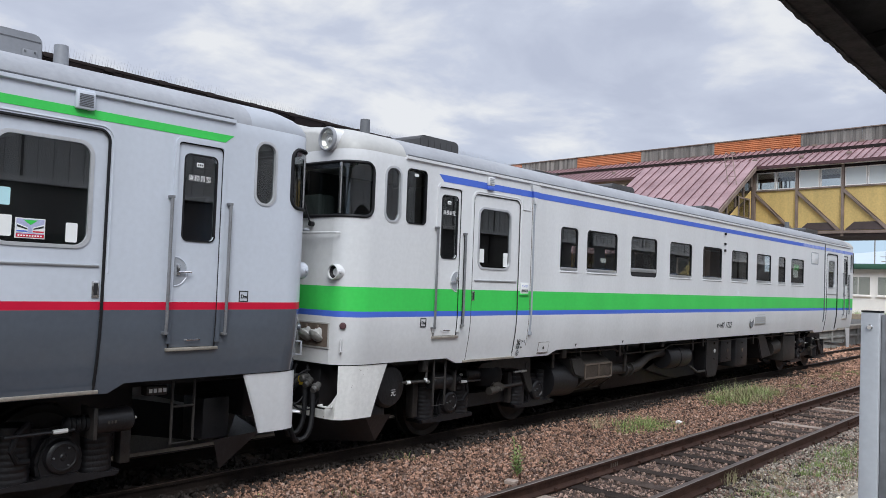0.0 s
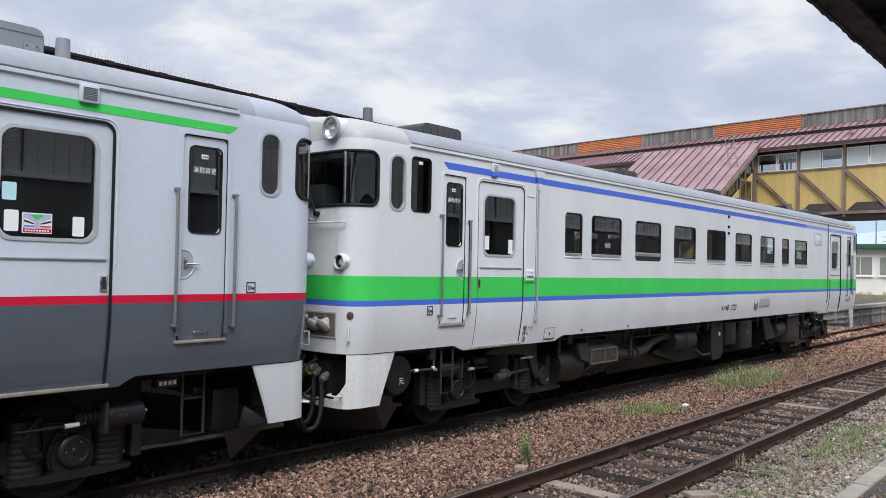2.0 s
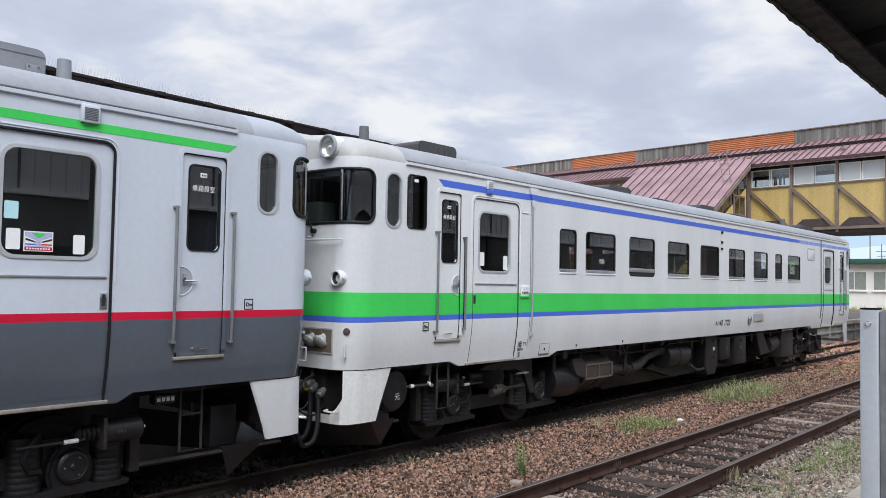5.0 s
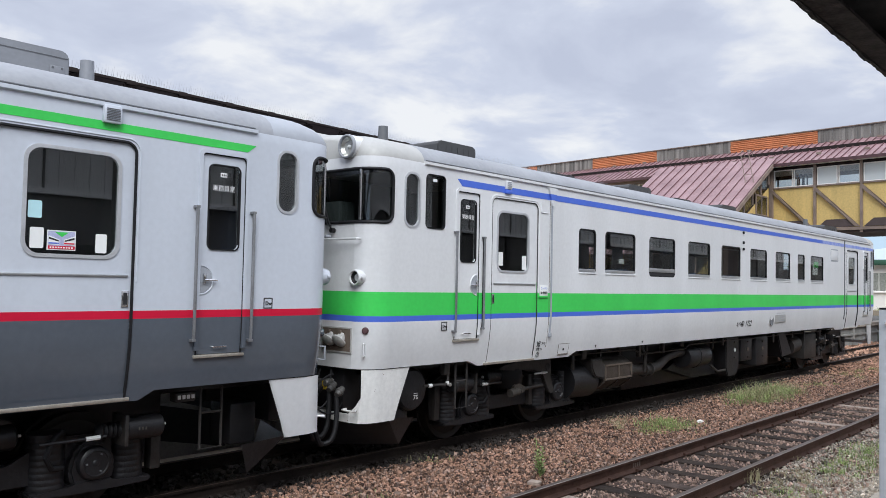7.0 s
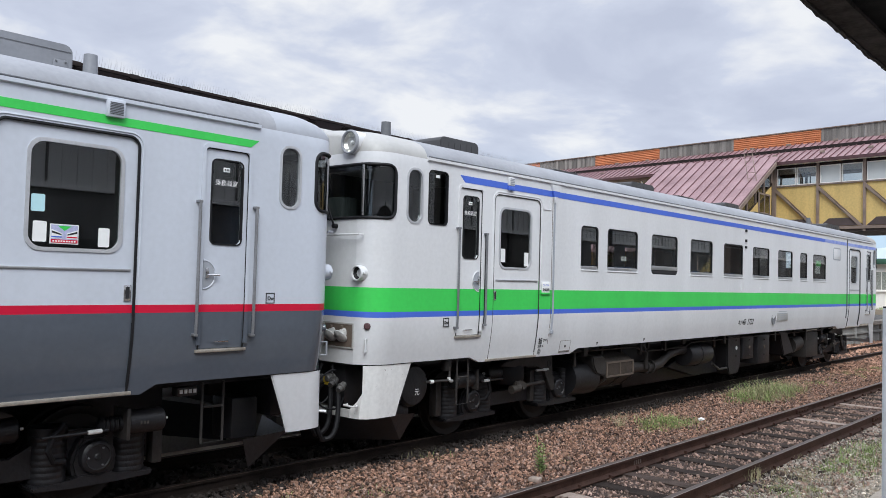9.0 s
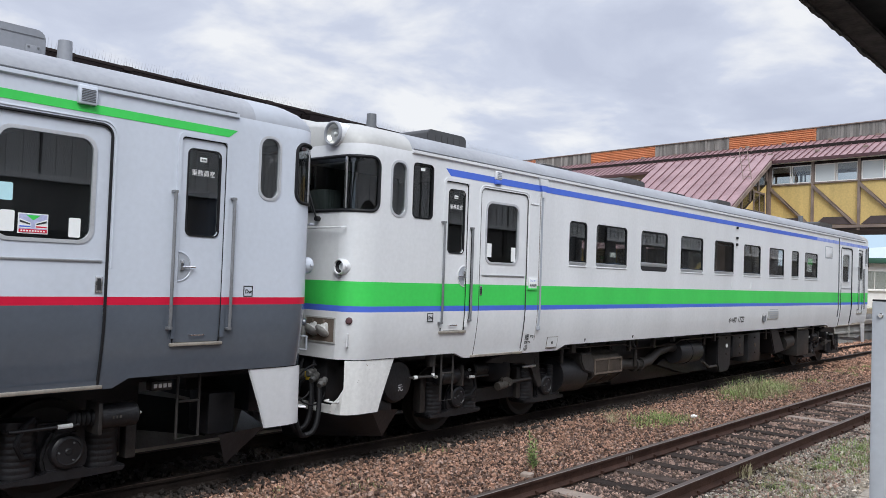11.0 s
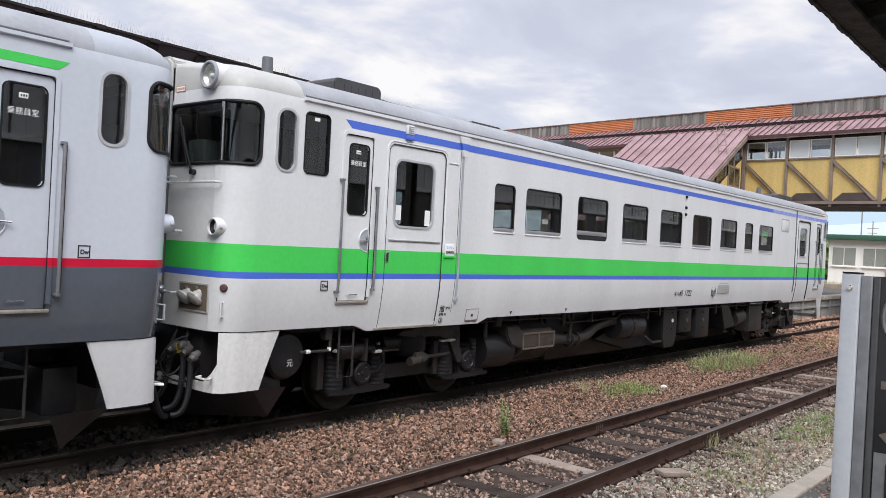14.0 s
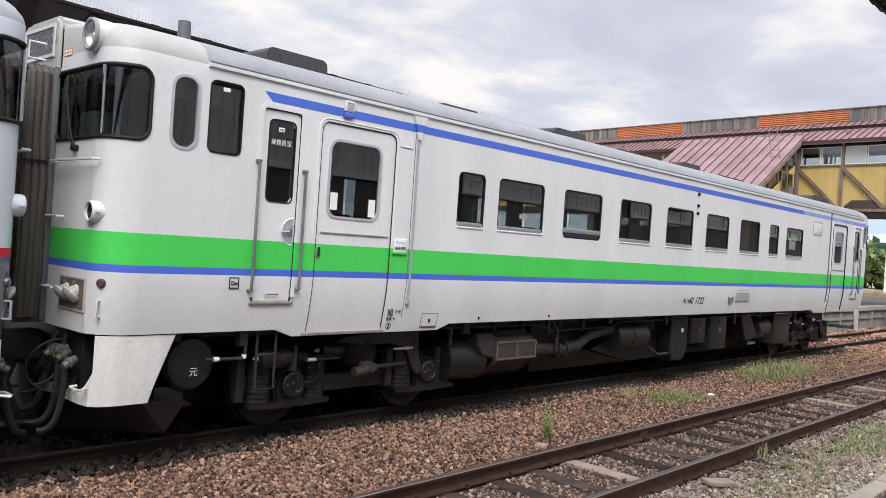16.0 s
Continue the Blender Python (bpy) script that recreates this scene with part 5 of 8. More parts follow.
def green_car():
    car = thing("railcar", (10.45, 1.45, 0.0), "white diesel railcar with a green band and blue stripes", "train")
    SKIN[car.name] = M_WHITE
    sh = Shell(0.32, 20.62, 1.105)
    zones = [(0.9, 1.612, M_WHITE), (1.612, 1.675, M_BLUE), (1.675, 1.935, M_GREEN), (1.935, 3.5, M_WHITE)]
    wins = [(4.41, 4.86), (5.15, 6.06), (6.55, 7.47), (8.01, 8.92), (9.46, 10.37), (10.91, 11.82), (12.36, 13.26), (13.79, 14.26), (14.71, 15.67)]
    z0, z1 = 2.235, 2.872
    holes = [(a - 0.03, b + 0.03, z0 - 0.03, z1 + 0.01) for a, b in wins]
    crew, pax, rpax, rcrew = (1.70, 2.14), (2.38, 3.38), (17.66, 18.72), (19.30, 19.78)
    holes += [(0.79, 1.08, 2.64, 3.29), (1.14, 1.50, 2.65, 3.30)]
    holes += [(crew[0], crew[1], 1.36, 3.14), (rcrew[0], rcrew[1], 1.36, 3.14), (pax[0], pax[1], 1.105, 3.13), (rpax[0], rpax[1], 1.105, 3.13)]
    holes += [(0.32, 0.63, 2.685, 3.262), (20.34, 20.62, 2.685, 3.262), (20.0, 20.28, 2.68, 3.24)]
    far = [(a - 0.02, b + 0.02, z0, z1) for a, b in wins] + [(0.8, 1.5, 2.68, 3.25)]
    ends = ([(CORNER_Y, 1.06, 2.685, 3.262), (WIDE - 1.06, WIDE - CORNER_Y, 2.685, 3.262)], [(CORNER_Y, 1.06, 2.685, 3.262), (WIDE - 1.06, WIDE - CORNER_Y, 2.685, 3.262)])
    body_shell(car, sh, zones, holes, far, ends, M_GRIMYDIM)
    for i, (a, b) in enumerate(wins):
        w = window(car, sh, a - 0.03, b + 0.03, z0 - 0.03, z1 + 0.01, 0.075, M_WHITE, M_RUBBER, M_GLASS, sash=i == 2)
        fy = WIDE - 0.03
        p = part("pane", new_box(a, b, fy, fy + 0.005, z0, z1), M_GLASS, car, soft=False)
        p.visible_shadow = False
        if i == 1:
            part("notice", new_box(5.62, 5.78, 0.04, 0.043, 2.40, 2.47), M_PAPER, w, soft=False)
        if i == 8:
            part("notice", new_box(14.98, 15.35, 0.04, 0.043, 2.42, 2.66), M_PAPER, w, soft=False)
            part("notice", new_box(15.05, 15.40, 0.036, 0.039, 2.60, 2.74), M_GREEN, w, soft=False)
    window(car, sh, 0.79, 1.08, 2.64, 3.29, 0.115, M_WHITE, M_RIM, M_DARKGLASS, sill=False, rim_w=0.024)
    sw_ = window(car, sh, 1.14, 1.50, 2.65, 3.30, 0.06, M_WHITE, M_RUBBER, M_DARKGLASS, deep=0.026, sill=False, rim_w=0.010)
    part("catch_plate", new_box(1.285, 1.355, 0.010, 0.016, 3.205, 3.24, 0.003), M_PAPER, sw_, soft=False)
    window(car, sh, 20.0, 20.28, 2.68, 3.24, 0.11, M_WHITE, M_ALU, M_DARKGLASS, sill=False)
    crew_door_fit(car, sh, *crew, True, zones)
    crew_door_fit(car, sh, *rcrew, False, zones, write=False)
    for c, a in ((crew, 1), (rcrew, 1)):
        handrail(car, sh, c[0] - 0.035, 1.47, 2.66)
        handrail(car, sh, c[1] + 0.045, 1.49, 2.62)
    pd = passenger_door_fit(car, sh, *pax, zones, (2.50, 3.19, 2.20, 2.975), 1.055, 0.006, 0.02, back=0.014)
    part("notice", new_box(2.545, 2.635, 0.019, 0.022, 2.28, 2.45), M_PAPER, pd, soft=False)
    part("notice", new_box(3.05, 3.14, 0.019, 0.022, 2.24, 2.42), M_PAPER, pd, soft=False)
    fp = part("finger_pull", new_box(2.412, 2.458, 0.006, 0.02, 1.80, 1.92, 0.004), M_CHROME, pd)
    part("pull_recess", new_box(2.422, 2.448, 0.003, 0.008, 1.815, 1.905), M_TEXTBLACK, fp, soft=False)
    passenger_door_fit(car, sh, *rpax, zones, (17.85, 18.5, 2.21, 2.97), 1.055, 0.014, 0.02, back=0.014)
    drop_panel(car, sh, 2.03, 4.46, 1.035, M_WHITE, 0.20)
    drop_panel(car, sh, 16.7, 19.05, 1.035, M_WHITE, 0.20)
    stripe(car, 1.70, 15.6, 3.205, 3.285, M_BLUE, slant_left=0.09)
    stripe(car, 15.6, 20.3, 3.205, 3.285, M_WORNBLUE)
    gutter(car, sh, 1.12, 20.0)
    # expansion cover strip and down pipe by the passenger door
    bm = bmesh.new()
    tube(bm, [sh.near(3.69, z, 0.012) for z in (3.37, 3.0, 2.4, 1.8, 1.6, 1.5, 1.38)], 0.013, 8)
    box(bm, 3.67, 3.71, -0.02, 0.04, 1.34, 1.39, 0.006)
    dp = part("down_pipe", bm, M_DIMGREY, car)
    bm = bmesh.new()
    tube(bm, [sh.near(3.655, z, 0.001) for z in (3.36, 2.4, 1.62, 1.5, 1.2)], 0.004, 6)
    part("pipe_seam", bm, M_DUSTY, dp)
    for za, zb, wa, wb, m_ in ((3.285, 3.37, 0.075, 0.10, M_WHITE), (3.205, 3.284, 0.045, 0.074, M_BLUE), (3.12, 3.204, 0.018, 0.044, M_WHITE)):
        part("pipe_head", prism(bmesh.new(), [(3.69 - wa, za), (3.69 + wa, za), (3.69 + wb, zb), (3.69 - wb, zb)], "y", -0.034, -0.004), m_, dp, soft=False)
    bm = bmesh.new()
    tube(bm, [sh.near(17.45, z, 0.010) for z in (3.37, 2.4, 1.6, 1.5, 1.3)], 0.014, 8)
    part("down_pipe", bm, M_ROOFGEAR, car)
    dl = part("vent_cover", new_box(2.62, 2.745, -0.035, 0.0, 3.255, 3.365, 0.010), M_WHITE, car)
    for k in range(4):
        part("slat", new_box(2.64, 2.725, -0.040, -0.034, 3.272 + 0.022 * k, 3.282 + 0.022 * k), M_DIMGREY, dl, soft=False)
    part("lower_half", new_box(2.62, 2.745, -0.034, 0.0, 3.195, 3.252, 0.010), M_BLUE, dl)
    bm = bmesh.new()
    for a in ([(3.44, 3.02), (3.44, 3.15)], [(3.60, 3.02), (3.60, 3.15)], [(3.44, 3.02), (3.60, 3.02)]):
        tube(bm, [(a[0][0], -0.004, a[0][1]), (a[1][0], -0.004, a[1][1])], 0.008, 6)
    part("board_holder", bm, M_WHITE, car)
    sb = part("one_man_board", new_box(3.42, 3.60, -0.016, -0.004, 1.90, 2.04, 0.003), M_PAPER, car, "small white notice board in a green holder")
    letters("board_word", "ワンマン", 0.038, Matrix.Translation((3.435, -0.018, 1.985)) @ pose(0, 0, 0, 90, 0, 0), M_BLUE, sb)
    letters("board_word", "後乗前降", 0.04, Matrix.Translation((3.432, -0.018, 1.925)) @ pose(0, 0, 0, 90, 0, 0), M_TEXTBLACK, sb)
    part("holder", new_box(3.405, 3.615, -0.02, 0.0, 1.875, 1.90, 0.003), M_GREEN, sb)
    def on_skin(x, z, h=0.12):
        """A place for writing that lies on the inward-leaning skirt."""
        return Matrix.Translation((x, sh.lean(z) - 0.004, z)) @ pose(0, 0, 0, 90 + math.degrees(math.atan((sh.lean(z) - sh.lean(z + h)) / h)), 0, 0)
    for name, text, size, x, z, bold, slant in (("class_mark", "キハ", 0.115, 10.23, 1.300, 0.015, 0.1), ("car_number", "40", 0.165, 10.45, 1.295, 0.012, 0.15), ("car_number", "1722", 0.165, 10.69, 1.295, 0.012, 0.15),
                                               ("depot_mark", "旭", 0.092, 3.43, 1.215, 0.01, 0.0), ("depot_mark", "アサ", 0.050, 3.535, 1.235, 0.01, 0.0), ("capacity_mark", "定員 96", 0.042, 3.43, 1.165, 0.01, 0.0), ("end_mark", "②", 0.085, 3.44, 1.075, 0.01, 0.0)):
        letters(name, text, size, on_skin(x, z), M_TEXTBLACK, car, bold=bold, slant=slant)
    for x in (4.97, 6.42):
        bm = bmesh.new()
        vs = [bm.verts.new(sh.near(x + dx, z, 0.003)) for dx, z in ((-0.03, 1.175), (0.03, 1.175), (0.0, 1.125))]
        bm.faces.new(vs)
        part("jacking_mark", bm, M_TEXTBLACK, car, soft=False)
    dmark(car, sh, 1.51, 1.545)
    # access flap
    bm = bmesh.new()
    rows = [[bm.verts.new(sh.near(x, z, 0.004)) for x in (3.97, 4.23)] for z in (1.07, 1.12, 1.17, 1.23)]
    for p, q in zip(rows, rows[1:]):
        bm.faces.new((p[0], p[1], q[1], q[0]))
    f = part("access_flap", bm, M_WHITE, car)
    bm = bmesh.new()
    tube(bm, [sh.near(x, z, 0.004) for x, z in ((3.97, 1.07), (4.23, 1.07), (4.23, 1.15), (4.23, 1.23), (3.97, 1.23), (3.97, 1.15))], 0.003, 5, closed=True)
    part("flap_seam", bm, M_DUSTY, f, soft=False)
    p = sh.near(4.1, 1.085)
    part("hasp", new_box(3.98, 4.22, p.y - 0.016, p.y - 0.003, 1.080, 1.090, 0.003), M_DUSTY, f)
    p = sh.near(4.1, 1.15)
    part("latch", new_box(4.085, 4.118, p.y - 0.010, p.y + 0.006, 1.135, 1.168, 0.004), M_TEXTBLACK, f)
    # fuel filler, vent grille and hatch towards the far end
    ht = part("hatch", new_box(16.3, 16.86, -0.008, 0.01, 2.82, 3.08, 0.006), M_WHITE, car)
    bm = bmesh.new()
    ring(bm, round_rect(16.27, 16.89, 2.79, 3.11, 0.06), round_rect(16.30, 16.86, 2.82, 3.08, 0.04), -0.004, 0.004)
    part("hatch_seam", bm, M_DIMGREY, ht)
    g = part("vent_grille", new_box(12.35, 13.0, sh.lean(1.45) - 0.004, 0.03, 1.33, 1.655, 0.003), M_GRIMYDIM, car)
    for i in range(7):
        part("slat", new_box(12.42, 12.93, sh.lean(1.45) - 0.008, sh.lean(1.45) - 0.003, 1.36 + i * 0.042, 1.372 + i * 0.042), M_DIMGREY, g, soft=False)
    bm = bmesh.new()
    lathe(bm, (12.15, sh.lean(1.38), 1.38), (0, -1, 0), [(0, 0.0), (0.004, 0.10), (0.01, 0.11), (0.0, 0.115)], 20)
    part("filler_cup", bm, M_ROOFGEAR, car)
    for z in (3.17, 2.97, 2.84):
        part("side_lamp", new_box(10.47, 10.53, -0.03, 0, z - 0.025, z + 0.025, 0.008), M_RUBBER, car)
    for x in (10.3, 11.3):
        bm = bmesh.new()
        tube(bm, [(x, -0.006, 2.10), (x, -0.006, 1.96)], 0.008, 6)
        part("drain_pipe", bm, M_WHITE, car)
    roof_fan(car, 1.42, 1.0)
    roof_fan(car, 1.10, 1.6, 0.12, 0.04)
    roof_box(car, 2.28, 3.07, 0.85, 1.8, 3.93)
    for a, b, h in ((4.9, 5.65, 3.81), (7.4, 8.25, 3.885), (9.2, 10.0, 3.81), (11.5, 12.3, 3.875), (13.2, 14.4, 3.81), (18.65, 19.85, 3.91)):
        roof_box(car, a, b, 0.85, 1.8, h)
    roof_fan(car, 17.5, 1.0)
    end_fittings(car, sh, 0, M_WHITE, zones)
    snow_skirt(car, sh, 1, M_WHITE)
    corner_glass(car, sh, 1, 0.28, 1.06, 2.685, 3.262, -1)
    interior(car, sh, 4.2, 16.0)
    bogie(car, 3.50, GEARS, 1, (-0.94, 1.05))
    bogie(car, 17.75, GEARS)
    ladder(car, 1.89, 2.10, 0.54, 1.09)
    # main reservoir with its end towards the platform
    bm = bmesh.new()
    lathe(bm, (1.30, 0.32, 0.80), (0, -1, 0), [(-0.9, 0.20), (-0.85, 0.25), (0, 0.25), (0.04, 0.22), (0.06, 0.12), (0.065, 0.0)], 28)
    tk = part("air_reservoir", bm, M_GEAR, car, "black air reservoir drum with a white mark")
    letters("reservoir_mark", "元", 0.085, Matrix.Translation((1.27, 0.245, 0.70)) @ pose(0, 0, 0, 90, 0, 0), M_TEXTWHITE, tk)
    bm = bmesh.new()
    tube(bm, [(1.40, 0.20, 0.84), (1.75, 0.16, 0.84), (1.78, 0.16, 0.88), (1.78, 0.16, 1.05)], 0.016, 8)
    part("air_pipe", bm, M_GEAR2, car)
    bm = bmesh.new()
    cyl(bm, (1.47, 0.19, 0.84), (1.52, 0.185, 0.84), 0.022, 8)
    part("pipe_union", bm, M_PAPER, car)
    bm = bmesh.new()
    cyl(bm, (1.77, 0.16, 0.84), (1.77, 0.16, 0.875), 0.022, 8)
    part("pipe_union", bm, M_PAPER, car)
    bm = bmesh.new()
    box(bm, 1.70, 1.80, 0.14, 0.24, 0.95, 1.09, 0.02)
    part("valve", bm, M_GEAR2, car)
    under_box(car, "equipment_case", 1.0, 1.3, 0.35, 0.38, 0.60, M_GEAR)
    # radiator case with its framed grille
    rb = part("radiator_case", prism(bmesh.new(), [(0.27, 0.815), (0.27, 0.575), (0.50, 0.40), (1.3, 0.40), (1.3, 0.98), (0.62, 0.98), (0.45, 0.93), (0.33, 0.86)], "x", 5.60, 6.45, bevel=0.012), M_DUSTGEAR, car, "dusty brown radiator case below the floor")
    slope = Matrix.Translation((0, 0.262, 0.575)) @ pose(0, 0, 0, 52.8, 0, 0)
    for i in range(2):
        xa = 5.635 + i * 0.405
        part("mesh_panel", new_box(xa, xa + 0.375, 0.255, 0.268, 0.605, 0.795, 0.004), M_RADIATOR, rb)
        bm = new_box(xa, xa + 0.375, -0.008, 0.004, -0.27, -0.02, 0.004)
        bmesh.ops.transform(bm, matrix=slope, verts=bm.verts)
        part("mesh_panel", bm, M_RADIATOR, rb)
    bm = bmesh.new()
    for z in (0.592, 0.808):
        box(bm, 5.60, 6.45, 0.240, 0.256, z - 0.013, z + 0.013)
    for x in (5.612, 6.025, 6.438):
        box(bm, x - 0.012, x + 0.012, 0.240, 0.256, 0.605, 0.795)
    part("grille_frame", bm, M_DUSTY, rb)
    bm = bmesh.new()
    for x in (5.612, 6.025, 6.438):
        box(bm, x - 0.012, x + 0.012, -0.022, -0.008, -0.275, -0.015)
    box(bm, 5.624, 6.426, -0.022, -0.008, -0.285, -0.262)
    bmesh.ops.transform(bm, matrix=slope, verts=bm.verts)
    part("grille_frame", bm, M_DUSTGEAR, rb)
    for x in (5.72, 6.33):
        part("hanger", new_box(x - 0.02, x + 0.02, 0.40, 0.46, 0.92, 1.08, 0.004), M_GEAR2, rb)
    bm = bmesh.new()
    lathe(bm, (6.47, 0.42, 0.69), (1, 0, 0), [(0, 0.10), (0.04, 0.11), (0.06, 0.085), (0.12, 0.085), (0.13, 0.06), (0.2, 0.05), (0.2, 0.0)], 16)
    part("pump_cover", bm, M_DUSTY, car, "rusty brown pump cover")
    part("radiator_cap", prism(bmesh.new(), [(5.18, 0.93), (5.50, 0.93), (5.60, 0.80), (5.58, 0.60), (5.30, 0.66), (5.20, 0.80)], "y", 0.24, 0.8, bevel=0.02), M_GEAR2, car)
    bm = bmesh.new()
    lathe(bm, (5.15, 0.55, 0.60), (1, 0, 0), [(-0.35, 0.0), (-0.35, 0.26), (0.3, 0.28), (0.3, 0)], 20)
    part("fan_drum", bm, M_GEAR, car)
    # exhaust pipe and silencer
    bm = bmesh.new()
    cyl(bm, (6.58, 0.42, 0.66), (6.72, 0.42, 0.66), 0.10, 16)
    tube(bm, [(6.72, 0.42, 0.66), (7.3, 0.42, 0.62), (7.7, 0.42, 0.66), (8.0, 0.42, 0.80), (8.4, 0.42, 0.86), (8.7, 0.42, 0.86)], 0.085, 14)
    for x in (7.15, 7.35):
        lathe(bm, (x, 0.42, 0.63), (1, 0, 0), [(-0.02, 0.10), (-0.02, 0.12), (0.02, 0.12), (0.02, 0.10)], 16)
    part("exhaust_pipe", bm, M_GEAR2, car, "rusty curved exhaust pipe")
    bm = bmesh.new()
    lathe(bm, (9.1, 0.42, 0.76), (1, 0, 0), [(-0.46, 0.0), (-0.46, 0.19), (-0.42, 0.21), (-0.05, 0.215), (-0.05, 0.225), (0.0, 0.225), (0.0, 0.215), (0.42, 0.21), (0.46, 0.20), (0.46, 0)], 22)
    part("silencer", bm, M_GEAR, car)
    under_box(car, "engine_block", 7.0, 10.2, 0.75, 0.25, 1.0, M_GEAR, 1.4)
    part("engine_sump", prism(bmesh.new(), [(8.3, 0.55), (9.4, 0.32), (10.5, 0.32), (10.9, 0.55), (10.9, 1.0), (9.7, 1.0)], "y", 0.55, 1.8), M_GEAR, car)
    c1 = part("battery_case", prism(bmesh.new(), [(10.42, 1.06), (10.42, 0.46), (10.52, 0.28), (10.95, 0.28), (11.08, 0.46), (11.08, 1.06)], "y", 0.30, 1.2, bevel=0.02), M_GEAR, car)
    c2 = under_box(car, "switch_case", 11.2, 11.80, 0.30, 0.54, 1.03, M_GEAR)
    c3 = under_box(car, "relay_case", 11.98, 12.68, 0.28, 0.40, 1.03, M_GEAR)
    for c, x, z, yy in ((c1, 10.85, 0.80, 0.29), (c2, 11.55, 0.78, 0.29), (c3, 12.35, 0.76, 0.27)):
        bm = bmesh.new()
        lathe(bm, (x, yy + 0.01, z), (0, -1, 0), [(0, 0.04), (0.012, 0.04), (0.012, 0)], 14)
        part("data_plate", bm, M_PAPER if x < 10.9 else M_DUSTY, c)
        for zz in (z + 0.16, z - 0.16):
            part("clasp", new_box(x - 0.04, x + 0.04, yy - 0.01, yy + 0.01, zz - 0.015, zz + 0.015, 0.004), M_GEAR2, c)
    part("air_filter", prism(bmesh.new(), [(13.3, 1.04), (13.8, 1.04), (14.25, 0.55), (13.6, 0.50)], "y", 0.28, 0.8, bevel=0.02), M_GEAR, car)
    bm = bmesh.new()
    lathe(bm, (14.62, 0.45, 0.72), (1, 0, 0.1), [(-0.3, 0.0), (-0.3, 0.2), (0.25, 0.2), (0.3, 0.16), (0.3, 0)], 20)
    part("air_reservoir", bm, M_GEAR2, car)
    under_box(car, "fuel_tank", 15.2, 16.1, 0.3, 0.36, 0.98, M_GEAR2)
    for k, (x, h, w) in enumerate(((1.0, 0.16, 0.05), (1.12, 0.10, 0.07), (4.75, 0.30, 0.05), (4.95, 0.16, 0.12), (6.75, 0.22, 0.06), (7.05, 0.14, 0.05), (7.6, 0.20, 0.05), (8.35, 0.12, 0.10), (9.75, 0.24, 0.06), (10.15, 0.18, 0.08), (13.0, 0.24, 0.08), (14.3, 0.18, 0.08), (15.05, 0.3, 0.06), (16.3, 0.22, 0.10))):
        part("floor_hanger", new_box(x, x + w, 0.26 + 0.02 * (k % 3), 0.34, 1.10 - h, 1.12, 0.006), M_GEAR2, car)
    bm = bmesh.new()
    tube(bm, [(4.6, 0.30, 1.02), (6.6, 0.30, 1.01), (6.9, 0.30, 0.92), (8.5, 0.30, 0.93), (8.7, 0.30, 1.0), (16.5, 0.30, 1.01)], 0.016, 6)
    tube(bm, [(6.9, 0.34, 1.06), (7.0, 0.30, 0.9), (7.02, 0.32, 0.62)], 0.030, 8)
    tube(bm, [(9.7, 0.32, 0.55), (10.0, 0.30, 0.42), (10.4, 0.32, 0.42)], 0.025, 8)
    part("air_pipe", bm, M_GEAR2, car)
    part("floor_frame", new_box(0.6, 20.3, 0.5, 2.4, 1.0, 1.16), M_GEAR, car, soft=False)
    # added dark boxes that block the lit ground seen under the car
    part("centre_equipment", new_box(1.7, 4.95, 1.3, 2.2, 0.22, 1.0), M_GEAR, car, soft=False)
    part("centre_equipment", new_box(5.0, 16.3, 1.3, 2.3, 0.14, 1.0), M_GEAR, car, soft=False)
    return car


def dmark(car, sh, x, z):
    """A small square mark in a black outline."""
    bm = bmesh.new()
    y = sh.lean(z + 0.05)
    for a in ((x - 0.05, x + 0.05, z - 0.05, z - 0.041), (x - 0.05, x + 0.05, z + 0.041, z + 0.05), (x - 0.05, x - 0.041, z - 0.041, z + 0.041), (x + 0.041, x + 0.05, z - 0.041, z + 0.041)):
        box(bm, a[0], a[1], y - 0.003, y + 0.002, a[2], a[3])
    ob = part("equipment_mark", bm, M_TEXTBLACK, car, soft=False)
    letters("mark_letter", "Dw", 0.048, Matrix.Translation((x - 0.032, y - 0.004, z - 0.018)) @ pose(0, 0, 0, 90, 0, 0), M_TEXTBLACK, ob, bold=0.03)


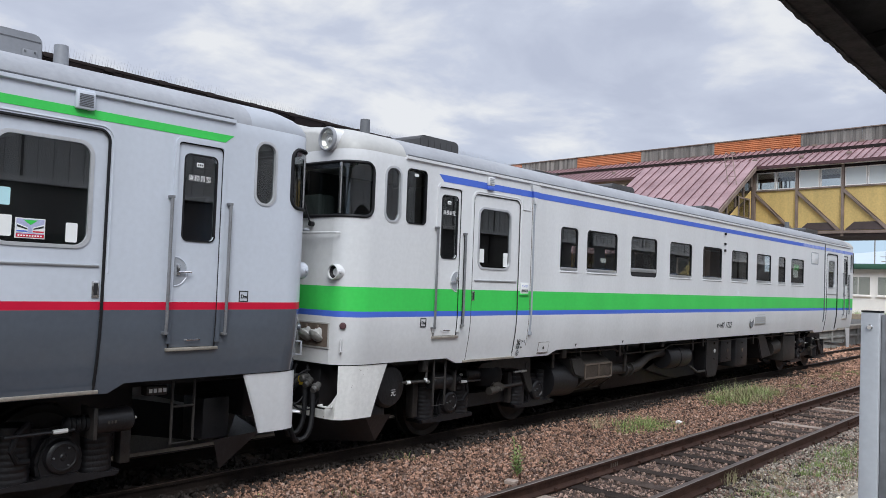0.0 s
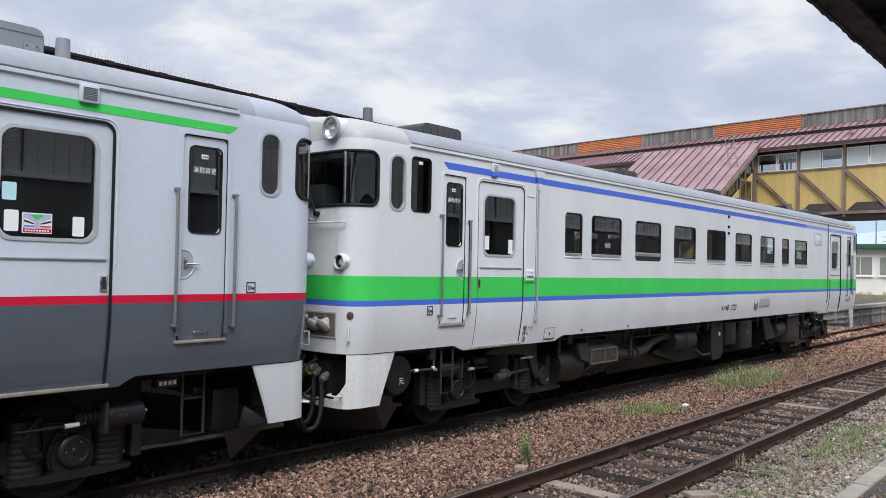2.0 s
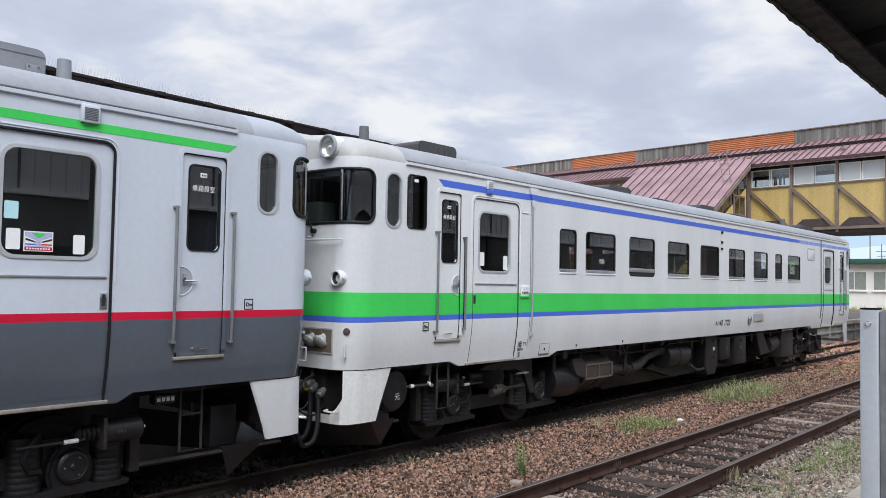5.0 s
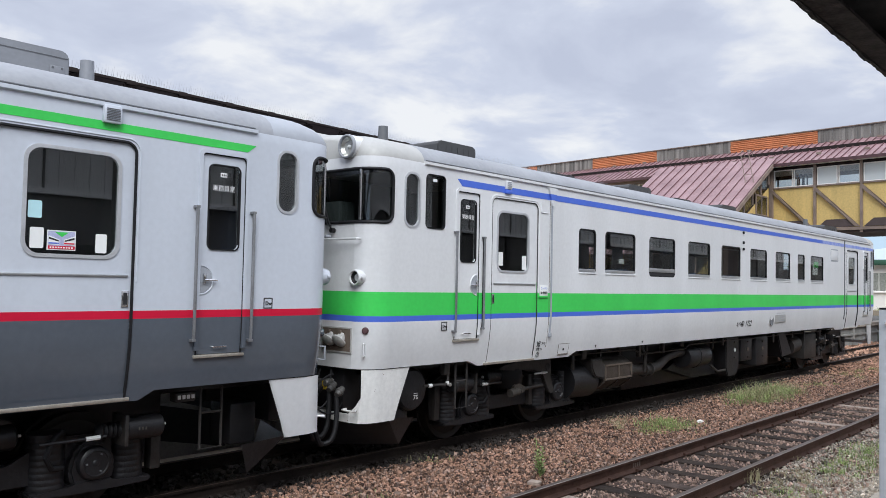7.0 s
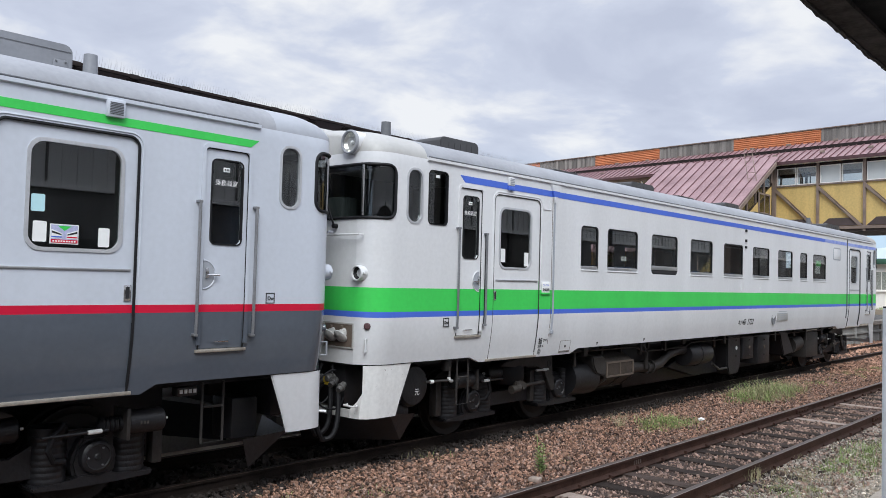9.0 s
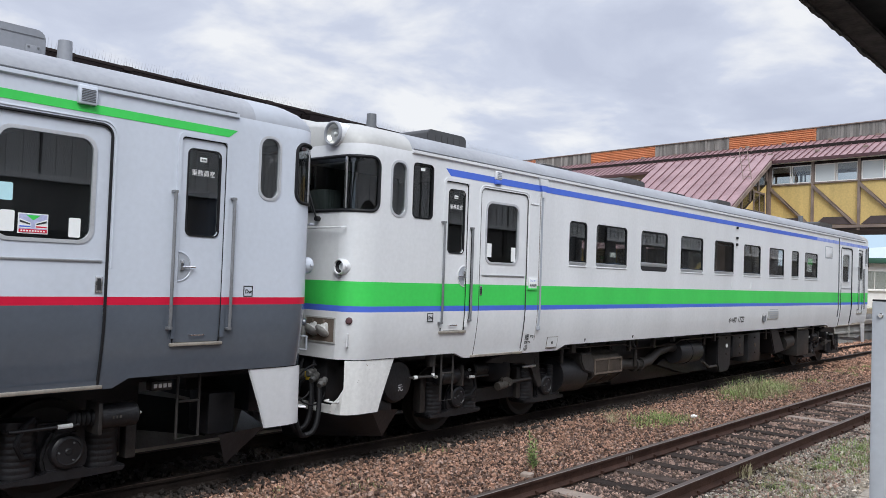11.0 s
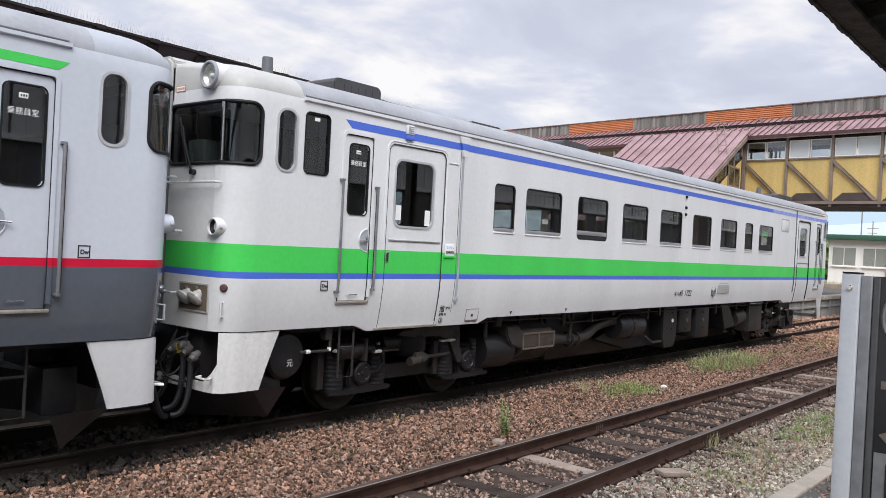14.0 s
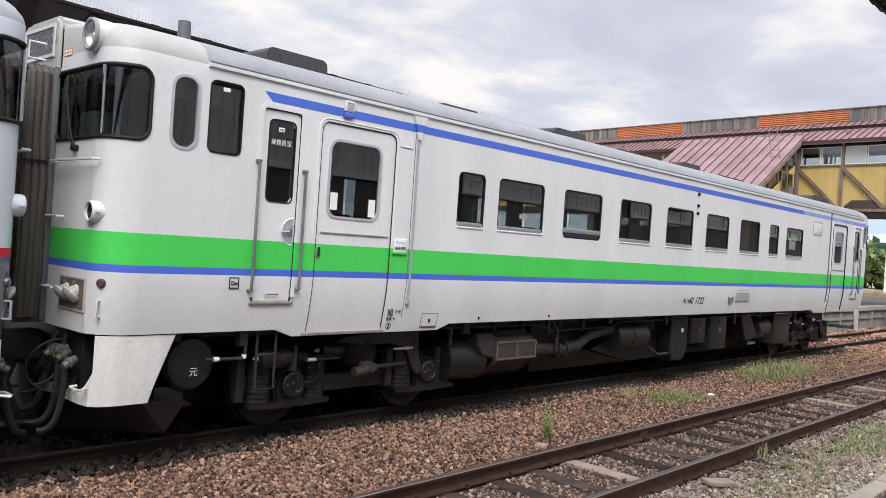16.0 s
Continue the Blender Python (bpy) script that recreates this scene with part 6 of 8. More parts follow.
def grey_car():
    car = thing("railcar", (-10.3, 1.45, 0.0), "pale grey and slate diesel railcar with a red band", "train")
    SKIN[car.name] = M_SILVER
    sh = Shell(-20.5, -0.17, 1.105, 0.75)
    zones = [(0.9, 1.704, M_SLATE), (1.704, 1.77, M_RED), (1.77, 3.5, M_SILVER)]
    crew, pax = (-1.72, -1.25), (-3.42, -2.31)
    wins = [(-5.1, -4.2), (-6.6, -5.7), (-8.1, -7.2), (-9.6, -8.7)]
    z0, z1 = 2.235, 2.895
    holes = [(a, b, z0, z1) for a, b in wins] + [(-0.93, -0.65, 2.66, 3.29), (crew[0], crew[1], 1.36, 3.14), (pax[0], pax[1], 1.105, 3.13), (-0.48, -0.17, 2.685, 3.262)]
    ends = ([], [(CORNER_Y, 1.06, 2.685, 3.262), (WIDE - 1.06, WIDE - CORNER_Y, 2.685, 3.262)])
    body_shell(car, sh, zones, holes, [(a, b, z0, z1) for a, b in wins] + [(-3.3, -2.4, 2.2, 3.0)], ends, M_DIMGREY)
    for a, b in wins:
        window(car, sh, a, b, z0, z1, 0.07, M_SILVER, M_RUBBER, M_GLASS)
    window(car, sh, -0.93, -0.65, 2.66, 3.29, 0.11, M_SILVER, M_RIM, M_DARKGLASS, sill=False, rim_w=0.024)
    crew_door_fit(car, sh, *crew, False, zones)
    handrail(car, sh, crew[0] - 0.05, 1.50, 2.67)
    handrail(car, sh, crew[1] + 0.06, 1.48, 2.66)
    pd = passenger_door_fit(car, sh, *pax, zones, (-3.175, -2.435, 2.185, 3.02), 1.055, 0.013, 0.022, 0.012, 0.018)
    for q, m_ in (((-3.115, -3.015, 2.245, 2.40), M_PAPER), ((-2.62, -2.53, 2.225, 2.375), M_PAPER), ((-3.135, -3.035, 2.47, 2.60), M_CYANPAPER)):
        bm = bmesh.new()
        slab(bm, round_rect(*q, 0.012, 3), 0.0235, 0.026)
        part("notice", bm, m_, pd, soft=False)
    po = part("sticker", new_box(-2.99, -2.775, 0.0235, 0.026, 2.235, 2.385), M_PAPER, pd, "colourful train sticker in the door window", soft=False)
    part("picture_ground", new_box(-2.983, -2.782, 0.0222, 0.0232, 2.243, 2.378), M_LILAC, po, soft=False)
    part("picture_band", new_box(-2.983, -2.782, 0.0206, 0.0218, 2.243, 2.268), M_RED, po, soft=False)
    for k in range(9):
        part("caption_bar", new_box(-2.97 + 0.02 * k, -2.958 + 0.02 * k, 0.0194, 0.0202, 2.249, 2.261), M_PAPER, po, soft=False)
    for sx in (-1, 1):
        c = -2.8825 + sx * 0.052
        bm = bmesh.new()
        slab(bm, [(c - sx * 0.035, 2.275), (c + sx * 0.046, 2.275), (c + sx * 0.046, 2.345), (c - sx * 0.035, 2.315)], 0.0206, 0.0218)
        tp = part("picture_train", bm, M_PAPER, po, soft=False)
        bm = bmesh.new()
        slab(bm, [(c - sx * 0.030, 2.300), (c + sx * 0.044, 2.318), (c + sx * 0.044, 2.334), (c - sx * 0.030, 2.310)], 0.0194, 0.0202)
        part("picture_windows", bm, M_TEXTBLACK, tp, soft=False)
        part("picture_stripe", new_box(min(c - sx * 0.033, c + sx * 0.045), max(c - sx * 0.033, c + sx * 0.045), 0.0194, 0.0202, 2.282, 2.292), M_BLUE if sx < 0 else M_RED, tp, soft=False)
    bm = bmesh.new()
    slab(bm, [(-2.935, 2.372), (-2.8825, 2.335), (-2.83, 2.372)], 0.0206, 0.0218)
    part("picture_hill", bm, M_GREEN, po, soft=False)
    fp = part("finger_pull", new_box(-2.40, -2.34, 0.006, 0.024, 1.80, 1.93, 0.004), M_CHROME, pd)
    part("pull_recess", new_box(-2.385, -2.355, 0.002, 0.008, 1.82, 1.915), M_TEXTBLACK, fp, soft=False)
    drop_panel(car, sh, -4.6, -2.06, 1.03, M_SLATE, 0.13)
    stripe(car, -20.2, -1.16, 3.20, 3.27, M_GREEN, slant_right=0.09)
    gutter(car, sh, -20.0, -1.16)
    # rolled roof-edge cover that stops before the cab
    louvre(car, -2.62, -2.47, 3.255, 3.40, 0.0, M_SILVER)
    dmark(car, sh, -0.98, 1.825)
    part("board_holder", new_box(-3.62, -3.56, -0.012, 0.0, 2.98, 3.20, 0.004), M_SILVER, car)
    end_fittings(car, sh, 1, M_SILVER, zones)
    roof_fan(car, -2.30, 1.0, mat=M_ROOFBOX)
    roof_box(car, -4.9, -2.52, 0.85, 2.05, 3.985, M_ROOFBOX)
    interior(car, sh, -16, -4.0)
    bogie(car, -3.45, GEARS, -1, (-1.05, 1.09), -1.42, 0.76)
    bogie(car, -17.6, GEARS)
    ladder(car, -1.47, -1.25, 0.50, 1.05, 0.3)
    bm = new_box(-1.72, -1.52, 0.3, 0.4, 0.94, 1.02, 0.01)
    tb = part("terminal_box", bm, M_GEAR2, car)
    for i in range(4):
        part("label_mark", new_box(-1.70 + i * 0.045, -1.67 + i * 0.045, 0.294, 0.299, 0.965, 1.0), M_PAPER, tb, soft=False)
    # added box along the middle, blocks light and view below the floor
    part("centre_equipment", new_box(-16, -1.3, 1.3, 2.2, 0.22, 1.0), M_GEAR, car, soft=False)
    part("floor_frame", new_box(-20.3, -0.5, 0.5, 2.4, 1.0, 1.16), M_GEAR, car, soft=False)
    under_box(car, "equipment_case", -7.5, -5.2, 0.3, 0.35, 1.0)
    part("sand_box", new_box(-1.05, -0.75, 0.45, 0.8, 0.45, 0.85, 0.03), M_GEAR, car)
    return car


GREEN_CAR = green_car()
GREY_CAR = grey_car()
# ---------------------------------------------------------------- ground and tracks
KERB_Y, KERB_Z = -4.14, 0.10
PLATFORM_FAR = (3.02, 0.72)


def ground_height(x, y):
    h = -0.30
    if y < -2.9:
        h = -0.17 + 0.03 * noise.noise(Vector((x * 0.7, y * 0.7, 0)))
    elif -2.9 <= y < -1.2:
        h = -0.165
    elif y < 0.8:
        h = -0.17 + 0.04 * noise.noise(Vector((x * 0.8, y * 0.8, 3)))
    else:
        h = -0.22
    return h


def build_ground():
    bm = bmesh.new()
    xs = [-3000, -400, -60, -25] + [-12 + 0.5 * i for i in range(0, 90)] + [40, 60, 100, 300, 1000, 4000]
    ys = [-3000, -400, -60, -20, -8] + [-4.5 + 0.25 * i for i in range(0, 30)] + [6, 20, 60, 300, 1000, 3000]
    g = [[bm.verts.new((x, y, ground_height(x, y))) for y in ys] for x in xs]
    for i in range(len(xs) - 1):
        for j in range(len(ys) - 1):
            f = bm.faces.new((g[i][j], g[i + 1][j], g[i + 1][j + 1], g[i][j + 1]))
            yc = (ys[j] + ys[j + 1]) / 2
            # the bed is darker from the train's near rail inwards
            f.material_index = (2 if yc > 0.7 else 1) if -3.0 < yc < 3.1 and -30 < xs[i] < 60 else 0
    ob = part("ground", bm, [M_GROUND, M_BALLASTDIRT, M_DARKBED])
    tagged(ob, "gravelly earth ground of the railway yard", "ground", kind="structure")


build_ground()

RAIL_PROF = [(-0.061, -0.14), (0.061, -0.14), (0.061, -0.129), (0.02, -0.115), (0.0075, -0.105), (0.0075, -0.04), (0.03, -0.033), (0.0325, -0.026), (0.0325, -0.004), (0.026, 0.0), (-0.026, 0.0), (-0.0325, -0.004), (-0.0325, -0.026), (-0.03, -0.033), (-0.0075, -0.04), (-0.0075, -0.105), (-0.02, -0.115), (-0.061, -0.129)]


def rail(parent, y, x0, x1, mat=M_RAIL):
    bm = bmesh.new()
    prism(bm, [(y + a, b) for a, b in RAIL_PROF], "x", x0, x1)
    for f in bm.faces:
        c = f.calc_center_median()
        f.material_index = 0
        if c.z > -0.006 and abs(f.normal.x) < 0.5:
            f.material_index = 1 if abs(c.y - y) < 0.01 else 2
    return part("rail", bm, [mat, M_RAILHEAD if mat is M_RAIL else M_DARKRAIL, M_WORNEDGE if mat is M_RAIL else M_RAILHEAD], parent, soft=False)


def track(yc, label, x0, x1, fish):
    t = tagged(new("railway_track"), label, "railway track", kind="structure")
    t["base"] = (0.0, 0.0, 0.0)
    m = M_RAIL if fish else M_DARKRAIL
    rails = [rail(t, yc - 0.566, x0, x1, m), rail(t, yc + 0.566, x0, x1, m)]
    return t, rails


def sleeper_mesh(seed):
    rnd = random.Random(seed)
    bm = new_box(-0.105, 0.105, -1.05, 1.05, -0.14, 0.0, 0.012)
    bmesh.ops.subdivide_edges(bm, edges=[e for e in bm.edges if abs(e.verts[0].co.y - e.verts[1].co.y) > 1], cuts=4)
    for v in bm.verts:
        v.co += Vector((rnd.uniform(-0.008, 0.008), rnd.uniform(-0.01, 0.01), rnd.uniform(-0.008, 0.004)))
    return finish(bm, "sleeper", [M_SLEEPER])


NEAR_Y, TRAIN_Y = -2.077, 1.452
near_track, near_rails = track(NEAR_Y, "rusty siding track on weathered wooden sleepers", -30, 60, True)
train_track, train_rails = track(TRAIN_Y, "railway track under the train on dark sleepers", -30, 90, False)
third_track, third_rails = track(11.5, "far railway track beyond the island platform", -30, 90, False)
SLEEPERS = [sleeper_mesh(i) for i in range(5)]
PALE_SLEEPER = SLEEPERS[0].copy()
PALE_SLEEPER.materials[0] = M_PALEWOOD
rnd = random.Random(4)
for trk, yc, a, b in ((near_track, NEAR_Y, -6, 45), (train_track, TRAIN_Y, -4, 45)):
    n = int((b - a) / 0.64)
    for i in range(n):
        x = a + i * 0.64 + rnd.uniform(-0.04, 0.04)
        ob = new("sleeper", PALE_SLEEPER if trk is near_track and i in (12, 23, 27) else SLEEPERS[rnd.randrange(5)])
        ob.parent = trk
        ob.location = (x, yc + rnd.uniform(-0.05, 0.05), -0.145)
        ob.rotation_euler = (0, 0, rnd.uniform(-0.02, 0.02))
# fish plates, spikes and the casting mark on the rail's web
for y, x in ((NEAR_Y + 0.566, 9.2), (NEAR_Y - 0.566, 9.4)):
    bm = new_box(x - 0.28, x + 0.28, y - 0.032, y + 0.032, -0.105, -0.038, 0.006)
    fp = part("fish_plate", bm, M_RAIL, near_rails[1])
    for k in range(4):
        bm = bmesh.new()
        cyl(bm, (x - 0.2 + 0.133 * k, y - 0.032, -0.07), (x - 0.2 + 0.133 * k, y - 0.055, -0.07), 0.014, 6)
        part("bolt", bm, M_RAIL, fp)
bm = bmesh.new()
for i, x in enumerate((3.22, 3.27, 3.32, 3.37)):
    box(bm, x, x + 0.028, NEAR_Y + 0.566 - 0.011, NEAR_Y + 0.566 - 0.007, -0.10, -0.05)
part("chalk_mark", bm, M_DUSTY, near_rails[1], soft=False)
for i in range(42):
    x = -1.9 + i * 0.64
    for y in (NEAR_Y - 0.566, NEAR_Y + 0.566):
        bm = bmesh.new()
        for s in (-1, 1):
            box(bm, x - 0.012, x + 0.012, y + s * 0.065 - 0.018, y + s * 0.065 + 0.018, -0.14, -0.10, 0.004)
        part("rail_spike", bm, M_RAIL, near_rails[0 if y < NEAR_Y else 1], soft=False)


def stones(name, label, count, place, size, mat, seed):
    """Loose stones, each an uneven little block, joined as one heap."""
    rg = np.random.default_rng(seed)
    base = np.array([(-1, -1, -1), (1, -1, -1), (1, 1, -1), (-1, 1, -1), (-1, -1, 1), (1, -1, 1), (1, 1, 1), (-1, 1, 1)], float)
    faces = np.array([(0, 3, 2, 1), (4, 5, 6, 7), (0, 1, 5, 4), (1, 2, 6, 5), (2, 3, 7, 6), (3, 0, 4, 7)])
    x, y, z = place(rg, count)
    n = len(x)
    v = base[None] * (1 + rg.uniform(-0.42, 0.42, (n, 8, 3)))
    s = size * np.exp(rg.normal(0, 0.28, (n, 1, 1))) * rg.uniform(0.45, 1.2, (n, 1, 3))
    v = v * s
    q = rg.normal(size=(n, 4))
    q /= np.linalg.norm(q, axis=1, keepdims=True)
    w, a, b, c = q.T
    rot = np.stack([np.stack([1 - 2 * (b * b + c * c), 2 * (a * b - c * w), 2 * (a * c + b * w)], -1), np.stack([2 * (a * b + c * w), 1 - 2 * (a * a + c * c), 2 * (b * c - a * w)], -1), np.stack([2 * (a * c - b * w), 2 * (b * c + a * w), 1 - 2 * (a * a + b * b)], -1)], 1)
    v = np.einsum("nij,nkj->nki", rot, v) + np.stack([x, y, z], -1)[:, None]
    f = faces[None] + 8 * np.arange(n)[:, None, None]
    me = bpy.data.meshes.new(name)
    me.from_pydata(v.reshape(-1, 3), [], f.reshape(-1, 4))
    me.materials.append(mat)
    return tagged(new(name, me), label, name.replace("_", " "), kind="stuff")


def bed(x0, x1, y0, y1, top, hump=0.0, keep=None, skew=1.0):
    def place(rg, n):
        x = x0 + (x1 - x0) * rg.random(n) ** skew
        y = rg.uniform(y0, y1, n)
        z = top + hump * np.sin((x * 1.3 + y * 2.1)) + rg.uniform(-0.03, 0.022, n)
        if keep is not None:
            k = keep(x, y)
            x, y, z = x[k], y[k], z[k]
        return x, y, z
    return place


off_rail = lambda x, y: (abs(y + 1.511) > 0.075) & (abs(y + 2.643) > 0.075)  # noqa: E731
between = lambda x, y: off_rail(x, y) & (abs((x + 6) / 0.64 - np.round((x + 6) / 0.64)) > 0.15)  # noqa: E731
stones("ballast", "reddish brown crushed stone ballast between the tracks", 80000, bed(-5.5, 17, -1.42, 0.62, -0.137, 0.015, skew=1.25), 0.0106, M_BALLAST, 1)
stones("ballast", "pale dusty stones mixed into the ballast", 18000, bed(-5.5, 17, -1.42, 0.62, -0.136, 0.015, skew=1.25), 0.0118, M_DUSTSTONE, 11)
stones("ballast", "dark brown stones mixed into the ballast", 22000, bed(-5.5, 17, -1.42, 0.62, -0.134, 0.015, skew=1.25), 0.0108, M_DARKSTONE, 12)
stones("ballast", "dark stones along the train's rail", 7000, bed(-5, 20, 0.42, 0.82, -0.122, 0.0, skew=1.3), 0.0145, M_DARKBED, 8)
stones("ballast", "reddish brown crushed stone ballast further along", 20000, bed(17, 42, -1.42, 0.80, -0.13, 0.018), 0.022, M_BALLAST, 2)
stones("ballast", "dusty brown stones between the siding's sleepers", 30000, bed(-5.5, 22, -2.60, -1.55, -0.166, 0.0, between, 1.3), 0.0105, M_DUSTSTONE, 3)
stones("gravel", "pale grey gravel beside the siding", 40000, bed(-6, 18, -4.02, -2.70, -0.157, 0.014, off_rail, 1.05), 0.0102, M_GREYSTONE, 4)
stones("ballast", "dark ballast under the train", 6000, bed(-5, 26, 0.98, 1.95, -0.15), 0.022, M_DARKBED, 5)
stones("ballast", "stones among the grey gravel", 9000, bed(-3, 16, -3.7, -2.70, -0.148, 0.012, off_rail, 1.2), 0.0105, M_DUSTSTONE, 6)
stones("ballast", "ballast of the train's track beyond the train", 5000, bed(18, 45, 0.98, 2.95, -0.14), 0.034, M_BALLAST, 7)

stones("gravel", "loose stones on the dark earth behind the kerb", 4500, bed(-2, 10, -5.0, -4.32, 0.088, 0.0), 0.0085, M_DUSTSTONE, 9)
# platform kerb stones and platform surface on the viewer's side
kerb = tagged(new("platform_edge"), "low worn concrete kerb of the platform", "kerb", kind="structure")
kerb["base"] = (0.0, 0.0, 0.0)
kerb_me = finish(new_box(-0.445, 0.445, -0.16, 0.0, -0.33, 0.0, 0.014), "kerb_stone", M_KERB)
for i in range(52):
    ob = new("kerb_stone", kerb_me)
    ob.parent = kerb
    ob.location = (-12 + i * 0.9, KERB_Y + rnd.uniform(-0.008, 0.008), KERB_Z + rnd.uniform(-0.008, 0.006))
    ob.rotation_euler = (0, 0, rnd.uniform(-0.008, 0.008))
ob = part("platform", new_box(-40, 60, -20, KERB_Y - 0.165, -0.3, KERB_Z - 0.015), M_ASPHALT, soft=False)
tagged(ob, "worn asphalt platform surface", "platform", kind="structure")

# island platform behind the train
ip = tagged(new("island_platform"), "concrete island platform behind the train", "platform", kind="structure")
ip["base"] = (0.0, 0.0, 0.0)
py, pz = PLATFORM_FAR
part("platform_wall", new_box(-30, 44, py + 0.10, 9.4, -0.35, pz - 0.12), M_CONCRETE, ip, soft=False)
part("platform_top", new_box(-30, 44.05, py + 0.05, 9.45, pz - 0.12, pz), M_ASPHALT, ip, soft=False)
cope = finish(new_box(-0.73, 0.73, 0, 0.45, -0.14, 0.012, 0.012), "coping_stone", M_KERB)
for i in range(20):
    ob = new("coping_stone", cope)
    ob.parent = ip
    ob.location = (15 + 1.5 * i, py - 0.02, pz)
for i in range(12):
    part("wall_post", new_box(20 + 2 * i, 20.14 + 2 * i, py + 0.02, py + 0.14, -0.3, pz - 0.14, 0.01), M_CONCRETE, ip)
part("wall_rail", new_box(14, 44, py + 0.03, py + 0.10, 0.25, 0.34, 0.01), M_CONCRETE, ip)

# ---------------------------------------------------------------- canopy of the island platform
cn = tagged(new("island_canopy"), "dark brown platform canopy behind the train with bird spikes", "canopy", kind="structure")
cn["base"] = (0.0, 0.0, 0.0)
cn.matrix_basis = pose(0, 4.5, 0, 0, 0, 3)
CX0, CX1, CY, CZ = -22.0, 15.0, 0.0, 4.765
bm = bmesh.new()
prism(bm, [(CY, CZ - 0.04), (CY + 0.35, CZ - 0.42), (1.7, 4.20), (3.9, CZ - 0.04), (3.9, CZ), (1.7, 4.27), (CY, CZ)], "x", CX0, CX1)
part("canopy_roof", bm, M_CANOPY, cn, soft=False)
part("fascia", new_box(CX0, CX1, CY - 0.03, CY + 0.01, CZ - 0.035, CZ + 0.008, 0.006), M_EAVE, cn)
rib_me = finish(prism(bmesh.new(), [(-0.02, -0.03), (0.02, 0.0), (0.36, -0.36), (0.36, -0.48), (0.20, -0.42)], "x", -0.09, 0.09), "rafter", M_EAVE)
for i in range(44):
    ob = new("rafter", rib_me)
    ob.parent = cn
    ob.location = (CX0 + 0.3 + i * 0.83, CY + 0.02, CZ - 0.04)
    cap = part("rafter_cap", new_box(CX0 + 0.23 + i * 0.83, CX0 + 0.37 + i * 0.83, CY - 0.035, CY + 0.10, CZ - 0.05, CZ + 0.014, 0.006), M_EAVE, cn)
for i in range(6):
    x = -18 + 5.5 * i
    part("canopy_post", new_box(x - 0.08, x + 0.08, 1.6, 1.76, 0.70, 4.4, 0.01), M_CANOPYWOOD, cn)
rg = random.Random(9)
vs, fs = [], []
for i in range(640):
    x = CX0 + 8 + (CX1 - CX0 - 8) * i / 640 + rg.uniform(-0.01, 0.01)
    for dy in (-0.045, 0.045):
        b = len(vs)
        tx, ty = x + rg.uniform(-0.01, 0.01), CY + dy * 0.8
        h = CZ + 0.03 + rg.uniform(0.10, 0.15)
        vs += [(x - 0.0024, CY - 0.002, CZ + 0.02), (x + 0.0024, CY - 0.002, CZ + 0.02), (x, CY + 0.002, CZ + 0.02), (tx, ty, h)]
        fs += [(b, b + 1, b + 3), (b + 1, b + 2, b + 3), (b + 2, b, b + 3)]
me = bpy.data.meshes.new("bird_spikes")
me.from_pydata(vs, [], fs)
me.materials.append(M_SPIKE)
ob = new("bird_spikes", me)
ob.parent = cn
tagged(ob, "thin steel bird spikes", kind="stuff")

# ---------------------------------------------------------------- canopy over the viewer's platform
oc = tagged(new("platform_canopy"), "old dark timber canopy over the near platform", "canopy", kind="structure")
oc["base"] = (0.0, 0.0, 0.0)
EY, EZ = -4.19, 4.2
bm = bmesh.new()
rg = random.Random(3)
n = 1100
x0, x1 = -30.0, 34.0
rows = []
for i in range(n + 1):
    x = x0 + (x1 - x0) * i / n
    ragged = 0.016 * noise.noise(Vector((x * 2.2, 0, 5))) + 0.014 * noise.noise(Vector((x * 8, 3, 5))) + 0.008 * noise.noise(Vector((x * 23, 3, 5)))
    rows.append([bm.verts.new(p) for p in ((x, EY, EZ + ragged), (x, EY - 0.035, EZ + ragged), (x, EY - 0.035, EZ + 0.26), (x, EY, EZ + 0.26))])
for a, b in zip(rows, rows[1:]):
    for k in range(4):
        bm.faces.new((a[k], a[(k + 1) % 4], b[(k + 1) % 4], b[k]))
part("fascia_board", bm, M_CANOPYWOOD, oc, "rotten edged fascia board", soft=False)
part("soffit_strip", new_box(x0, x1, EY - 0.26, EY - 0.04, EZ + 0.015, EZ + 0.05), M_SOFFIT, oc, soft=False)
bm = bmesh.new()
prism(bm, [(EY + 0.02, EZ + 0.26), (EY + 0.02, EZ + 0.30), (-7.0, EZ + 0.80), (-7.0, EZ + 0.76)], "x", x0, x1)
part("roof_boards", bm, M_CANOPYWOOD, oc, soft=False)
for i in range(40):
    x = x0 + 0.8 + 1.6 * i
    bm = bmesh.new()
    prism(bm, [(EY - 0.05, EZ + 0.12), (-7.0, EZ + 0.63), (-7.0, EZ + 0.77), (EY - 0.05, EZ + 0.26)], "x", x - 0.05, x + 0.05)
    part("rafter", bm, M_CANOPYWOOD, oc, soft=False)
part("beam", new_box(x0, x1, -5.25, -5.08, EZ + 0.10, EZ + 0.30), M_CANOPYWOOD, oc, soft=False)
for i in range(8):
    x = -31 + 8 * i
    part("post", new_box(x - 0.1, x + 0.1, -6.95, -6.75, 0.08, EZ + 0.6, 0.01), M_CANOPYWOOD, oc)
# unseen wall, added to shape what the train's windows reflect
sw = tagged(new("reflected_wall"), "unseen station wall added for reflections, shade-dark below and pale ribbed above", "wall", kind="structure")
sw["base"] = (0.0, 0.0, 0.0)
# lower wall in dark materials in place of the canopy's shade
part("plaster", new_box(-30, 160, -20.3, -20, -0.3, 4.75), M_GREYWOOD, sw, soft=False)
